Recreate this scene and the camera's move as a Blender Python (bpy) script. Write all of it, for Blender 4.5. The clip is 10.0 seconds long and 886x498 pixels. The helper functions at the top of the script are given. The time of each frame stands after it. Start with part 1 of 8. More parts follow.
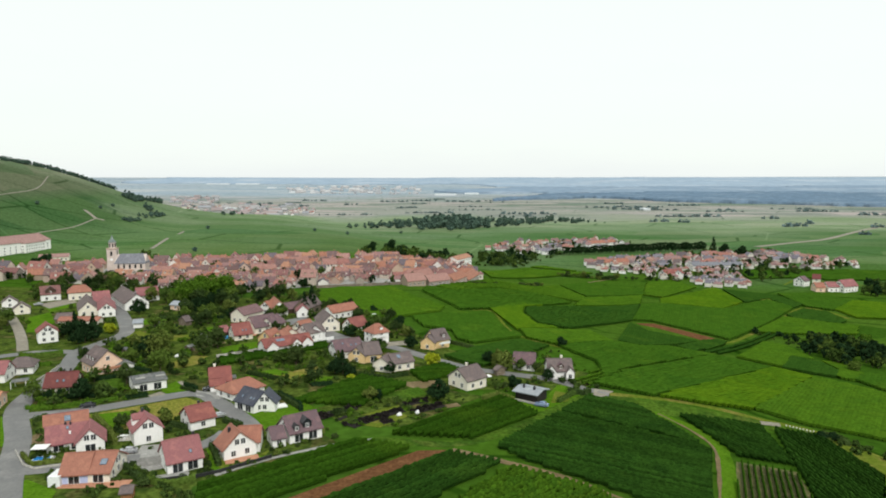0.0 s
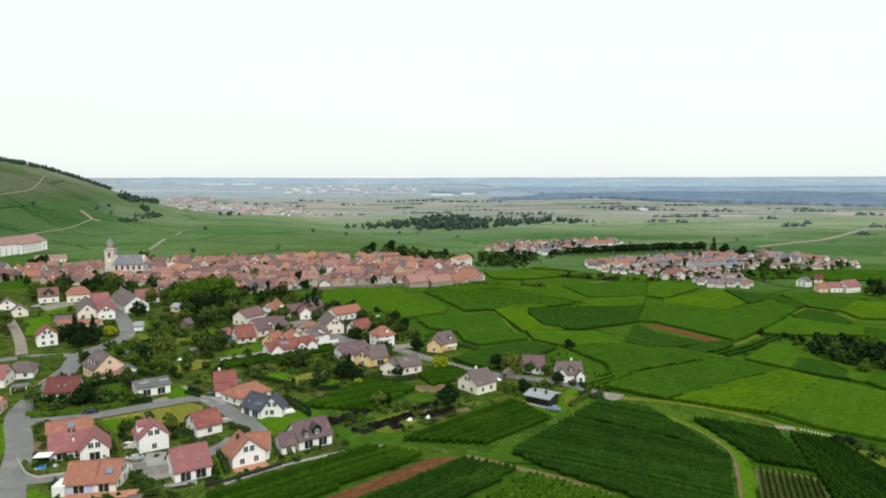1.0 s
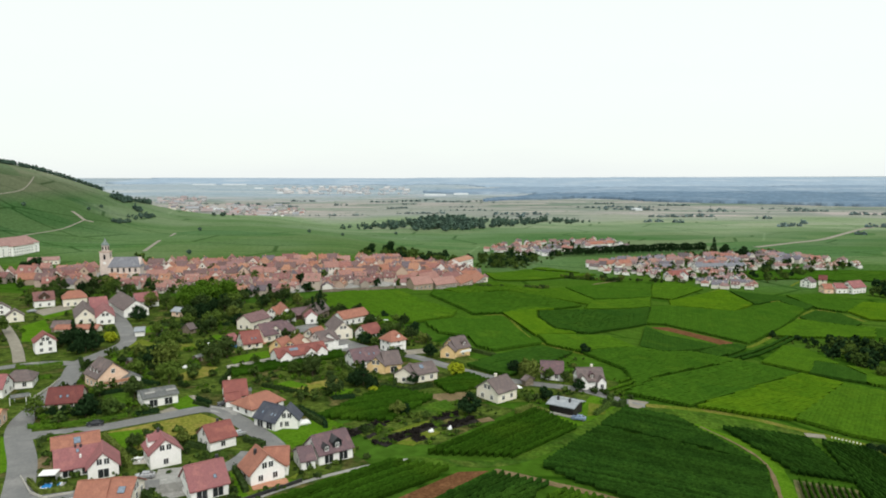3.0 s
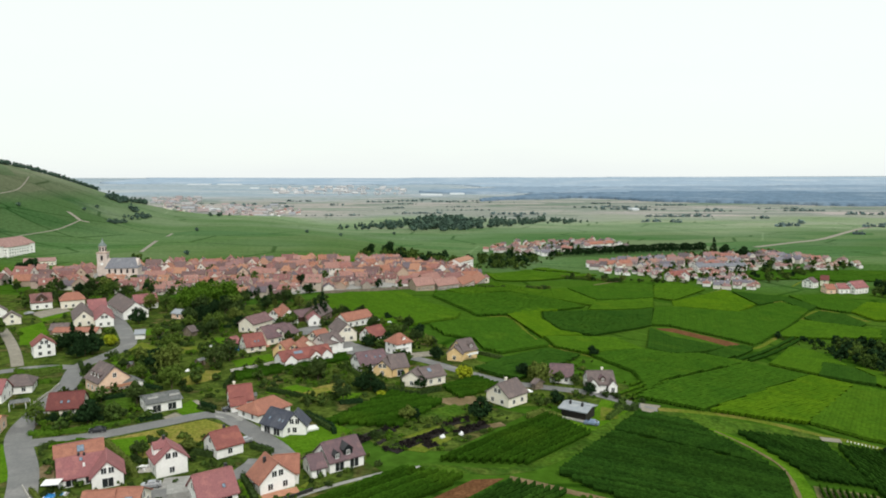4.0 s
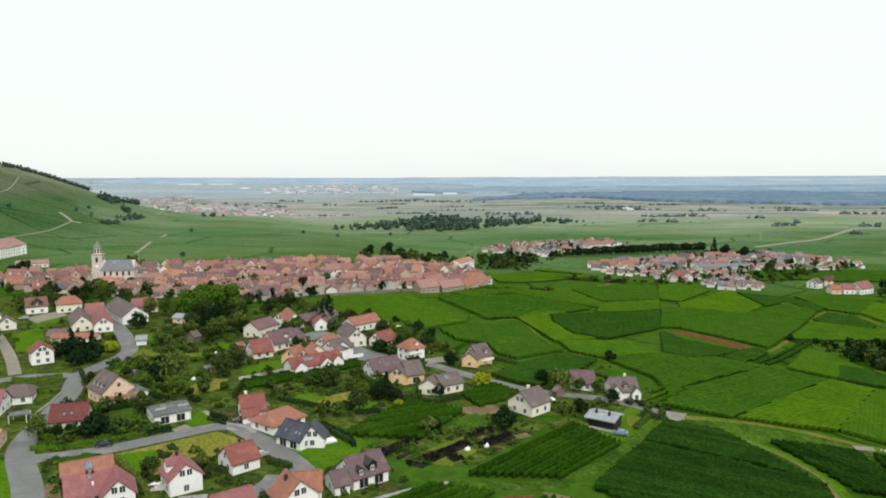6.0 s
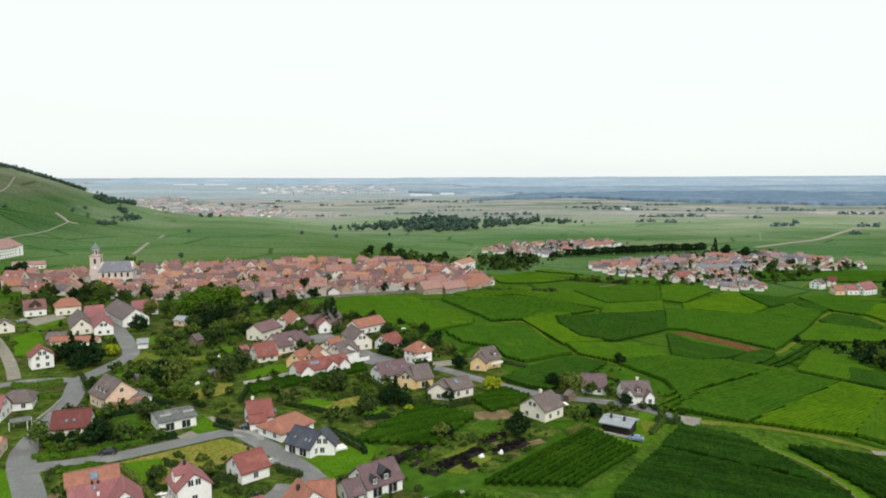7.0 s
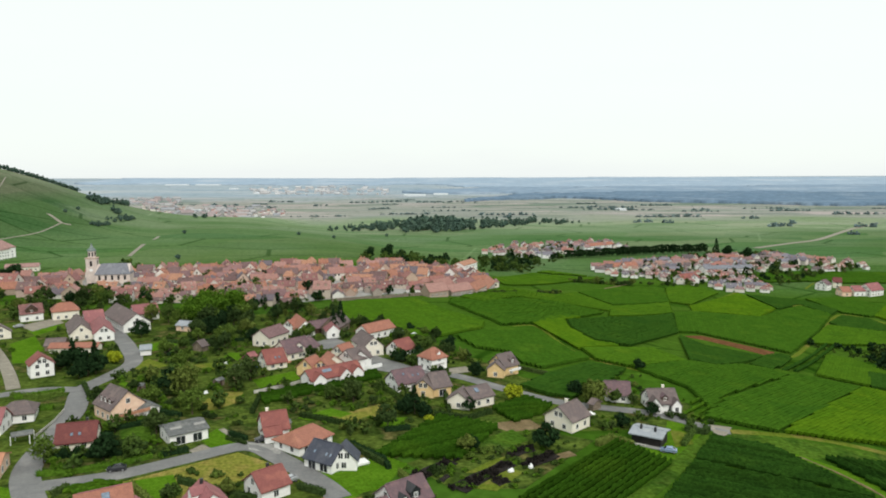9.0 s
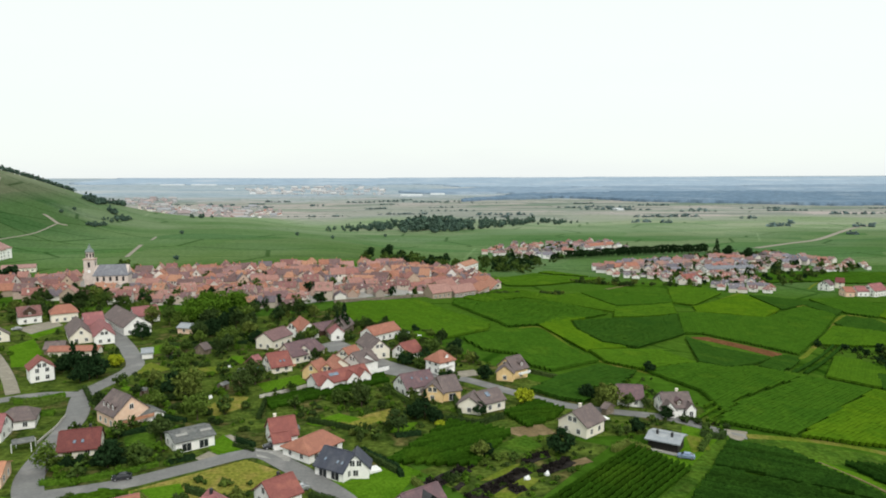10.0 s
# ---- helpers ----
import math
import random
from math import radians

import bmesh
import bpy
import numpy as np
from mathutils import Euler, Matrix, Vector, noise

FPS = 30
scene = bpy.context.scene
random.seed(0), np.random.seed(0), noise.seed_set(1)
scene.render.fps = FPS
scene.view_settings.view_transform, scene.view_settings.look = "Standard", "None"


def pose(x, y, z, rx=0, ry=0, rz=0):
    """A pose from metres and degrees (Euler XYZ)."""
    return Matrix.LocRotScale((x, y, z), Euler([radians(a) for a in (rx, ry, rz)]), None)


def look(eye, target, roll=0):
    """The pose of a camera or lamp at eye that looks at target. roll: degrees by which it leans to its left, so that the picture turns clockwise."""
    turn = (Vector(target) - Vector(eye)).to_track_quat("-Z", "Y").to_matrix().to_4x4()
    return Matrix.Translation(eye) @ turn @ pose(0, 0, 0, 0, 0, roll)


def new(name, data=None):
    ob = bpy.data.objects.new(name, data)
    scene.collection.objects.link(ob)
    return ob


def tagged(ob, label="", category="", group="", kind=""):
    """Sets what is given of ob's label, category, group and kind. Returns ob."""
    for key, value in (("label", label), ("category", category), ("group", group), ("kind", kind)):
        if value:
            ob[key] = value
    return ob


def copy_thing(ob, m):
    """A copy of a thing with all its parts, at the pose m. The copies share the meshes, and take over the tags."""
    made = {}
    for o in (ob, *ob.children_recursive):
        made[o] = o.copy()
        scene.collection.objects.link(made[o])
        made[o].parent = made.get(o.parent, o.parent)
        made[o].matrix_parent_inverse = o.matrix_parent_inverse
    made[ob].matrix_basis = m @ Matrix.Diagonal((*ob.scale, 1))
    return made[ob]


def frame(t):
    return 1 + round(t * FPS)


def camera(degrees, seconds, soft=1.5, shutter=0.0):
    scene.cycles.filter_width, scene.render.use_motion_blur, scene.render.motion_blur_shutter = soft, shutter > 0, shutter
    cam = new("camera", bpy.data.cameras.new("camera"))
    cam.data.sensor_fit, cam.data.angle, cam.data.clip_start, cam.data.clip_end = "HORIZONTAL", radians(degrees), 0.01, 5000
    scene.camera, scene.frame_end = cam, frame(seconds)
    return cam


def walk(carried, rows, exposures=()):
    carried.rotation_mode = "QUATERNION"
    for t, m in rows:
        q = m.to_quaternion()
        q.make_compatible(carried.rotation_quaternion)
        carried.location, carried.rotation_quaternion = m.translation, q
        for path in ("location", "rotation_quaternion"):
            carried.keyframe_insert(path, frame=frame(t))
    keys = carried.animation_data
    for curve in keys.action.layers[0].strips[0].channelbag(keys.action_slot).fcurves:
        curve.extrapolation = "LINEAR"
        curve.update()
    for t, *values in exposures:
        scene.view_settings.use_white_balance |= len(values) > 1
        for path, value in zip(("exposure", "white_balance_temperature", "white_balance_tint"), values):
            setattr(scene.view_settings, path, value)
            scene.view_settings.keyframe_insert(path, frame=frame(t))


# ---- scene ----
cam = camera(64.8, 10.0, soft=1.9)
METRES, EYE, TILT, LEAN, TURN = 60.0, 68.5, -6.3, 0.0, 0.0
ROWS = [
    (0.0, 0.0, 0.0, 0.0, 0.0, 0.0, -0.0),
    (0.5, -0.0371, 0.0341, 0.0037, -0.19, 0.01, 0.03),
    (1.0, -0.0735, 0.0685, 0.0074, -0.37, 0.01, 0.06),
    (1.5, -0.1097, 0.1031, 0.0109, -0.55, 0.01, 0.08),
    (2.0, -0.1456, 0.1383, 0.0143, -0.74, 0.02, 0.11),
    (2.5, -0.1808, 0.1729, 0.0186, -0.93, 0.02, 0.14),
    (4.0, -0.2858, 0.2797, 0.0314, -1.52, -0.0, 0.22),
    (4.5, -0.3207, 0.3155, 0.0355, -1.72, -0.01, 0.24),
    (5.0, -0.355, 0.3514, 0.0396, -1.91, -0.01, 0.26),
    (5.5, -0.3899, 0.3878, 0.0434, -2.1, -0.02, 0.3),
    (7.0, -0.4924, 0.4992, 0.056, -2.61, -0.01, 0.38),
    (7.5, -0.5264, 0.5355, 0.06, -2.78, -0.0, 0.42),
    (8.0, -0.558, 0.57, 0.0647, -2.94, -0.0, 0.42),
    (8.5, -0.5914, 0.6066, 0.068, -3.11, 0.0, 0.45),
    (9.0, -0.6249, 0.6435, 0.0732, -3.29, -0.0, 0.45),
    (9.5, -0.6585, 0.68, 0.077, -3.47, -0.01, 0.48),
    (10.0, -0.6911, 0.7175, 0.0813, -3.64, -0.01, 0.5),
]
walk(cam, [(t, pose(0, 0, EYE, TILT, LEAN, TURN) @ pose(METRES * x, METRES * y, METRES * z, 90 + pitch, roll, yaw)) for t, x, y, z, yaw, pitch, roll in ROWS])

# ---- overcast daylight ----
world = bpy.data.worlds.new("sky")
scene.world = world
world.use_nodes = True
wn, wl = world.node_tree.nodes, world.node_tree.links
wn.clear()
w_out, w_bg = wn.new("ShaderNodeOutputWorld"), wn.new("ShaderNodeBackground")
w_sky = wn.new("ShaderNodeTexSky")
w_sky.sky_type, w_sky.sun_disc = "NISHITA", False
w_sky.sun_elevation, w_sky.sun_rotation = radians(52), radians(200)
w_scale = wn.new("ShaderNodeVectorMath")
w_scale.operation = "SCALE"
w_scale.inputs["Scale"].default_value = 0.10
wl.new(w_sky.outputs[0], w_scale.inputs[0])
# the cloud sheet: bright and nearly white, a little greyer and streaked low down
w_co, w_sep, w_map = wn.new("ShaderNodeTexCoord"), wn.new("ShaderNodeSeparateXYZ"), wn.new("ShaderNodeMapping")
w_map.inputs["Scale"].default_value = (1.5, 1.5, 9.0)
w_noise = wn.new("ShaderNodeTexNoise")
w_noise.inputs["Scale"].default_value, w_noise.inputs["Detail"].default_value = 2.2, 5
w_ramp = wn.new("ShaderNodeValToRGB")
w_ramp.color_ramp.elements[0].position, w_ramp.color_ramp.elements[0].color = 0.0, (0.95, 1.00, 0.985, 1)
w_ramp.color_ramp.elements[1].position, w_ramp.color_ramp.elements[1].color = 0.16, (1.02, 1.09, 1.03, 1)
el = w_ramp.color_ramp.elements.new(0.04)
el.color = (0.985, 1.045, 1.005, 1)
w_mul, w_add = wn.new("ShaderNodeMath"), wn.new("ShaderNodeMath")
w_mul.operation, w_add.operation = "MULTIPLY_ADD", "ADD"
w_mul.inputs[1].default_value, w_mul.inputs[2].default_value = 0.12, -0.05
w_mix = wn.new("ShaderNodeMix")
w_mix.data_type, w_mix.blend_type = "RGBA", "MIX"
w_mix.inputs["Factor"].default_value = 0.90
wl.new(w_co.outputs["Generated"], w_sep.inputs[0])
wl.new(w_co.outputs["Generated"], w_map.inputs[0])
wl.new(w_map.outputs[0], w_noise.inputs["Vector"])
wl.new(w_noise.outputs["Fac"], w_mul.inputs[0])
wl.new(w_sep.outputs["Z"], w_add.inputs[0])
wl.new(w_mul.outputs[0], w_add.inputs[1])
wl.new(w_add.outputs[0], w_ramp.inputs["Fac"])
wl.new(w_scale.outputs[0], w_mix.inputs[6])
wl.new(w_ramp.outputs["Color"], w_mix.inputs[7])
wl.new(w_mix.outputs[2], w_bg.inputs["Color"])
w_bg.inputs["Strength"].default_value = 1.0
wl.new(w_bg.outputs[0], w_out.inputs["Surface"])

sun = new("sun", bpy.data.lights.new("sun", "SUN"))
sun.data.energy, sun.data.angle, sun.data.color = 2.1, radians(14), (1.0, 0.96, 0.90)
sun.matrix_world = look((0, 0, 0), (-0.30, 0.75, -0.85))

# ---- materials ----
def material(name, colors, rough=0.85, scale=0.4, fine=6.0, fine_amount=0.25, bump=0.3, per="", spread=(), rows=0.0, metal=0.0, spec=0.3, row_tint=0.0):
    """A surface of two to four colours mixed by broad noise, darkened and lightened by fine noise. per: 'object' or 'island' picks
    the colour per thing out of spread instead. rows: courses a metre, as relief (tiles, boards).
    row_tint: how much each planted row differs from its neighbours."""
    m = bpy.data.materials.new(name)
    m.use_nodes = True
    n, l = m.node_tree.nodes, m.node_tree.links
    b = n["Principled BSDF"]
    b.inputs["Roughness"].default_value, b.inputs["Metallic"].default_value = rough, metal
    b.inputs["Specular IOR Level"].default_value = spec
    co = n.new("ShaderNodeTexCoord")
    geo = n.new("ShaderNodeNewGeometry")
    place = geo.outputs["Position"]
    big, small = n.new("ShaderNodeTexNoise"), n.new("ShaderNodeTexNoise")
    big.inputs["Scale"].default_value, big.inputs["Detail"].default_value = scale, 4
    small.inputs["Scale"].default_value, small.inputs["Detail"].default_value = fine, 3
    l.new(place, big.inputs["Vector"])
    l.new(place, small.inputs["Vector"])

    def ramp_of(cols, lo, hi, kind="LINEAR"):
        r = n.new("ShaderNodeValToRGB")
        r.color_ramp.interpolation = kind
        while len(r.color_ramp.elements) < len(cols):
            r.color_ramp.elements.new(0.5)
        for i, c in enumerate(cols):
            e = r.color_ramp.elements[i]
            e.position, e.color = lo + (hi - lo) * i / max(1, len(cols) - 1), (*c, 1)
        return r

    tone = ramp_of(colors, 0.32, 0.68)
    l.new(big.outputs["Fac"], tone.inputs["Fac"])
    color = tone.outputs["Color"]
    if per:
        pick = ramp_of(spread, 0.0, 1.0 - 1.0 / len(spread), "CONSTANT")
        if per == "object":
            info = n.new("ShaderNodeObjectInfo")
            l.new(info.outputs["Random"], pick.inputs["Fac"])
        else:
            l.new(geo.outputs["Random Per Island"], pick.inputs["Fac"])
        mx = n.new("ShaderNodeMix")
        mx.data_type, mx.blend_type = "RGBA", "MIX"
        mx.inputs["Factor"].default_value = 0.85
        l.new(color, mx.inputs[6])
        l.new(pick.outputs["Color"], mx.inputs[7])
        color = mx.outputs[2]
    mr = n.new("ShaderNodeMapRange")
    mr.inputs["From Min"].default_value, mr.inputs["From Max"].default_value = 0.3, 0.7
    mr.inputs["To Min"].default_value, mr.inputs["To Max"].default_value = 1 - fine_amount, 1 + fine_amount
    l.new(small.outputs["Fac"], mr.inputs["Value"])
    mul = n.new("ShaderNodeVectorMath")
    mul.operation = "SCALE"
    l.new(color, mul.inputs[0])
    l.new(mr.outputs[0], mul.inputs["Scale"])
    color = mul.outputs[0]
    if row_tint:
        rt = n.new("ShaderNodeMapRange")
        rt.inputs["To Min"].default_value, rt.inputs["To Max"].default_value = 1 - row_tint, 1 + row_tint
        l.new(geo.outputs["Random Per Island"], rt.inputs["Value"])
        tint = n.new("ShaderNodeVectorMath")
        tint.operation = "SCALE"
        l.new(color, tint.inputs[0])
        l.new(rt.outputs[0], tint.inputs["Scale"])
        color = tint.outputs[0]
    l.new(color, b.inputs["Base Color"])
    height = small.outputs["Fac"]
    if rows:
        wave = n.new("ShaderNodeTexWave")
        wave.wave_type, wave.bands_direction, wave.wave_profile = "BANDS", "Z", "SAW"
        wave.inputs["Scale"].default_value = rows * 0.314
        wave.inputs["Distortion"].default_value = 0.4
        l.new(co.outputs["Object"], wave.inputs["Vector"])
        ad = n.new("ShaderNodeMath")
        l.new(wave.outputs["Fac"], ad.inputs[0])
        l.new(height, ad.inputs[1])
        height = ad.outputs[0]
    if bump:
        bp = n.new("ShaderNodeBump")
        bp.inputs["Strength"].default_value, bp.inputs["Distance"].default_value = bump, 0.1
        l.new(height, bp.inputs["Height"])
        l.new(bp.outputs[0], b.inputs["Normal"])
    return m


TILES_SPREAD = ((0.245, 0.104, 0.092), (0.160, 0.073, 0.072), (0.280, 0.145, 0.125), (0.095, 0.060, 0.064), (0.310, 0.172, 0.152), (0.190, 0.086, 0.086),
                (0.290, 0.125, 0.082), (0.090, 0.088, 0.112), (0.215, 0.122, 0.124), (0.350, 0.178, 0.112), (0.120, 0.080, 0.084), (0.140, 0.084, 0.094))
VILLAGE_SPREAD = ((0.290, 0.120, 0.098), (0.070, 0.066, 0.080), (0.221, 0.125, 0.119), (0.150, 0.159, 0.200), (0.285, 0.167, 0.133), (0.103, 0.087, 0.095), (0.238, 0.150, 0.152), (0.175, 0.108, 0.109), (0.111, 0.117, 0.152), (0.269, 0.125, 0.105))
tile_town = material("old_clay_tiles", ((0.25, 0.14, 0.115), (0.36, 0.21, 0.165)), scale=0.25, fine=1.7, fine_amount=0.35, rows=3, per="object", spread=TILES_SPREAD)
tile_town_far = material("old_clay_tiles_behind", ((0.25, 0.14, 0.115), (0.36, 0.21, 0.165)), scale=0.25, fine=1.7, fine_amount=0.35, per="island", spread=TILES_SPREAD)
tile_village = material("village_tiles", ((0.27, 0.17, 0.145), (0.34, 0.22, 0.18)), scale=0.25, fine=1.7, fine_amount=0.3, rows=3, per="object", spread=VILLAGE_SPREAD)
tile_orange = material("orange_clay_tiles", ((0.3150, 0.1365, 0.0935), (0.2730, 0.1176, 0.0847), (0.3518, 0.1575, 0.1078)), scale=0.4, fine=3.0, fine_amount=0.13, rows=3)
tile_red = material("red_clay_tiles", ((0.2296, 0.0784, 0.0667), (0.1994, 0.0694, 0.0621), (0.2632, 0.0963, 0.0770)), scale=0.4, fine=3.0, fine_amount=0.13, rows=3)
tile_maroon = material("maroon_tiles", ((0.2766, 0.1076, 0.1121), (0.2362, 0.0974, 0.1020), (0.3169, 0.1298, 0.1250)), scale=0.4, fine=3.0, fine_amount=0.13, rows=3)
tile_grey = material("grey_brown_tiles", ((0.15, 0.115, 0.11), (0.12, 0.095, 0.095), (0.18, 0.14, 0.13)), scale=0.4, fine=3.0, fine_amount=0.13, rows=3)
tile_mauve = material("mauve_brown_tiles", ((0.15, 0.09, 0.10), (0.12, 0.08, 0.09), (0.18, 0.11, 0.115)), scale=0.4, fine=3.0, fine_amount=0.13, rows=3)
tile_slate = material("dark_slate", ((0.055, 0.06, 0.085), (0.045, 0.05, 0.07), (0.075, 0.08, 0.10)), rough=0.6, scale=0.4, fine=3.0, fine_amount=0.13, rows=3)
slate_church = material("grey_slate", ((0.175, 0.180, 0.205), (0.145, 0.150, 0.175), (0.205, 0.210, 0.230)), rough=0.6, scale=0.3, fine=1.2, rows=2)
roof_flat = material("grey_fibre_cement", ((0.14, 0.145, 0.145), (0.10, 0.105, 0.105), (0.19, 0.19, 0.18)), scale=0.3, fine=1.5)
roof_sheet = material("pale_metal_sheet", ((0.2880, 0.3096, 0.3384), (0.2448, 0.2664, 0.2952), (0.3312, 0.3456, 0.3600)), rough=0.5, scale=0.3, fine=2.0, fine_amount=0.1, rows=0, spec=0.5)
plaster = material("white_plaster", ((0.84, 0.83, 0.81), (0.80, 0.79, 0.77), (0.86, 0.85, 0.83)), scale=0.5, fine=3.0, fine_amount=0.06, bump=0.1)
plaster_cream = material("cream_plaster", ((0.78, 0.73, 0.63), (0.74, 0.69, 0.59), (0.80, 0.75, 0.65)), scale=0.5, fine=3.0, fine_amount=0.06, bump=0.1)
plaster_peach = material("peach_plaster", ((0.78, 0.56, 0.42), (0.72, 0.51, 0.38), (0.80, 0.60, 0.46)), scale=0.5, fine=3.0, fine_amount=0.06, bump=0.1)
plaster_yellow = material("yellow_plaster", ((0.75, 0.54, 0.28), (0.68, 0.48, 0.24), (0.78, 0.58, 0.33)), scale=0.5, fine=3.0, fine_amount=0.06, bump=0.1)
plaster_blue = material("lavender_plaster", ((0.44, 0.50, 0.72), (0.40, 0.46, 0.66), (0.48, 0.54, 0.75)), scale=0.5, fine=3.0, fine_amount=0.06, bump=0.1)
plaster_town = material("town_plaster", ((0.46, 0.39, 0.33), (0.54, 0.48, 0.42)), scale=0.2, fine=2.0, fine_amount=0.15, bump=0.1, per="object",
                        spread=((0.46, 0.39, 0.33), (0.38, 0.27, 0.22), (0.58, 0.54, 0.50), (0.33, 0.25, 0.19), (0.42, 0.31, 0.27), (0.28, 0.24, 0.21), (0.70, 0.68, 0.65)))
plaster_village = material("village_plaster", ((0.74, 0.72, 0.68), (0.80, 0.79, 0.76)), scale=0.2, fine=2.0, fine_amount=0.1, bump=0.1, per="object",
                           spread=((0.76, 0.76, 0.76), (0.62, 0.58, 0.52), (0.70, 0.69, 0.67), (0.54, 0.50, 0.47)))
sandstone = material("pink_sandstone", ((0.4420, 0.3230, 0.2610), (0.3910, 0.2805, 0.2262), (0.4930, 0.3740, 0.3045)), scale=0.5, fine=2.0, fine_amount=0.15)
stone_pale = material("pale_stone", ((0.46, 0.44, 0.40), (0.38, 0.36, 0.33), (0.54, 0.52, 0.47)), scale=0.8, fine=3.0, fine_amount=0.2)
concrete = material("concrete", ((0.3060, 0.3017, 0.2848), (0.2550, 0.2507, 0.2380), (0.3485, 0.3400, 0.3230)), scale=0.5, fine=3.0, fine_amount=0.15)
terracotta = material("terracotta_paving", ((0.46, 0.22, 0.13), (0.40, 0.19, 0.12), (0.52, 0.27, 0.17)), scale=0.6, fine=3.0, fine_amount=0.15)
pane_dark = material("window_glass", ((0.0165, 0.0193, 0.0220), (0.0275, 0.0303, 0.0358)), rough=0.12, scale=0.7, fine=2.0, bump=0, spec=0.6)
pane_blue = material("skylight_glass", ((0.13, 0.18, 0.25), (0.17, 0.21, 0.27)), rough=0.1, scale=0.7, fine=2.0, bump=0, spec=0.8)
paint_white = material("white_paint", ((0.80, 0.80, 0.79), (0.76, 0.76, 0.75)), rough=0.5, scale=1.0, fine=5.0, fine_amount=0.04, bump=0)
wood_dark = material("dark_stained_wood", ((0.07, 0.04, 0.028), (0.05, 0.03, 0.02), (0.10, 0.06, 0.04)), rough=0.7, scale=1.0, fine=4.0)
wood_grey = material("weathered_wood", ((0.20, 0.16, 0.12), (0.15, 0.12, 0.09), (0.26, 0.21, 0.16)), scale=1.0, fine=4.0)
wood_warm = material("orange_brown_wood", ((0.30, 0.14, 0.06), (0.24, 0.11, 0.05), (0.35, 0.18, 0.08)), scale=1.0, fine=4.0)
metal_dark = material("dark_metal", ((0.05, 0.05, 0.055), (0.07, 0.07, 0.075)), rough=0.45, metal=0.6, bump=0)
asphalt = material("asphalt", ((0.1800, 0.1800, 0.1755), (0.1485, 0.1485, 0.1485), (0.2115, 0.2070, 0.2025)), scale=0.12, fine=1.4, fine_amount=0.12, bump=0.15)
gravel = material("pale_gravel", ((0.2380, 0.2167, 0.1742), (0.2040, 0.1827, 0.1445), (0.2805, 0.2550, 0.2125)), scale=0.3, fine=2.0, fine_amount=0.2)
soil_red = material("red_brown_soil", ((0.1340, 0.0640, 0.0300), (0.1080, 0.0520, 0.0250), (0.1620, 0.0790, 0.0380)), scale=0.25, fine=1.5, fine_amount=0.3, bump=0.6, spec=0.0)
soil_tan = material("dry_soil", ((0.1619, 0.1143, 0.0520), (0.1251, 0.0893, 0.0398), (0.1987, 0.1429, 0.0734)), scale=0.3, fine=1.5, fine_amount=0.25)
lawn = material("mown_lawn", ((0.0575, 0.1344, 0.0077), (0.0725, 0.1512, 0.0099), (0.0475, 0.1128, 0.0066)), scale=0.12, fine=1.6, fine_amount=0.3, bump=0.4, spec=0.0)
meadow = material("rough_meadow", ((0.0420, 0.0920, 0.0102), (0.0600, 0.1120, 0.0130), (0.0310, 0.0710, 0.0090), (0.0760, 0.1080, 0.0200)), scale=0.09, fine=0.9, fine_amount=0.4, bump=0.6, spec=0.0)
meadow_dry = material("dry_meadow", ((0.125, 0.145, 0.024), (0.092, 0.130, 0.015), (0.155, 0.145, 0.035)), scale=0.12, fine=1.2, fine_amount=0.3, bump=0.5, spec=0.0)
plot_bright = material("bright_far_vine_leaves", ((0.054, 0.117, 0.0062), (0.068, 0.132, 0.0066), (0.049, 0.109, 0.006), (0.078, 0.139, 0.0072)), scale=0.045, fine=0.7, fine_amount=0.24, bump=0.5, spec=0.0, row_tint=0.03)
plot_light = material("light_far_vine_leaves", ((0.041, 0.096, 0.0074), (0.053, 0.115, 0.008), (0.044, 0.101, 0.0076), (0.062, 0.123, 0.0088)), scale=0.045, fine=0.7, fine_amount=0.24, bump=0.8, spec=0.0, row_tint=0.04)
plot_mid = material("far_vine_leaves", ((0.03, 0.08, 0.0074), (0.0395, 0.095, 0.0082), (0.033, 0.085, 0.0076), (0.048, 0.104, 0.009)), scale=0.045, fine=0.7, fine_amount=0.24, bump=0.8, spec=0.0, row_tint=0.04)
plot_dark = material("dark_far_vine_leaves", ((0.0205, 0.058, 0.0078), (0.0275, 0.069, 0.0085), (0.023, 0.0625, 0.008), (0.0335, 0.077, 0.009)), scale=0.045, fine=0.7, fine_amount=0.24, bump=0.8, spec=0.0, row_tint=0.05)
vine_dark = material("dark_vine_leaves", ((0.0125, 0.0370, 0.0056), (0.0200, 0.0540, 0.0073), (0.0150, 0.0430, 0.0062), (0.0270, 0.0660, 0.0085)), scale=0.05, fine=1.6, fine_amount=0.34, bump=0.8, spec=0.0, row_tint=0.24)
vine_near = material("deep_green_vine_leaves", ((0.0170, 0.0490, 0.0046), (0.0240, 0.0610, 0.0050), (0.0200, 0.0540, 0.0046), (0.0310, 0.0700, 0.0056)), scale=0.04, fine=1.6, fine_amount=0.34, bump=0.8, spec=0.0, row_tint=0.24)
vine_light = material("light_vine_leaves", ((0.0290, 0.0700, 0.0060), (0.0440, 0.0960, 0.0072), (0.0300, 0.0740, 0.0064), (0.0640, 0.1120, 0.0086)), scale=0.12, fine=1.2, fine_amount=0.40, bump=0.8, spec=0.0, row_tint=0.12)
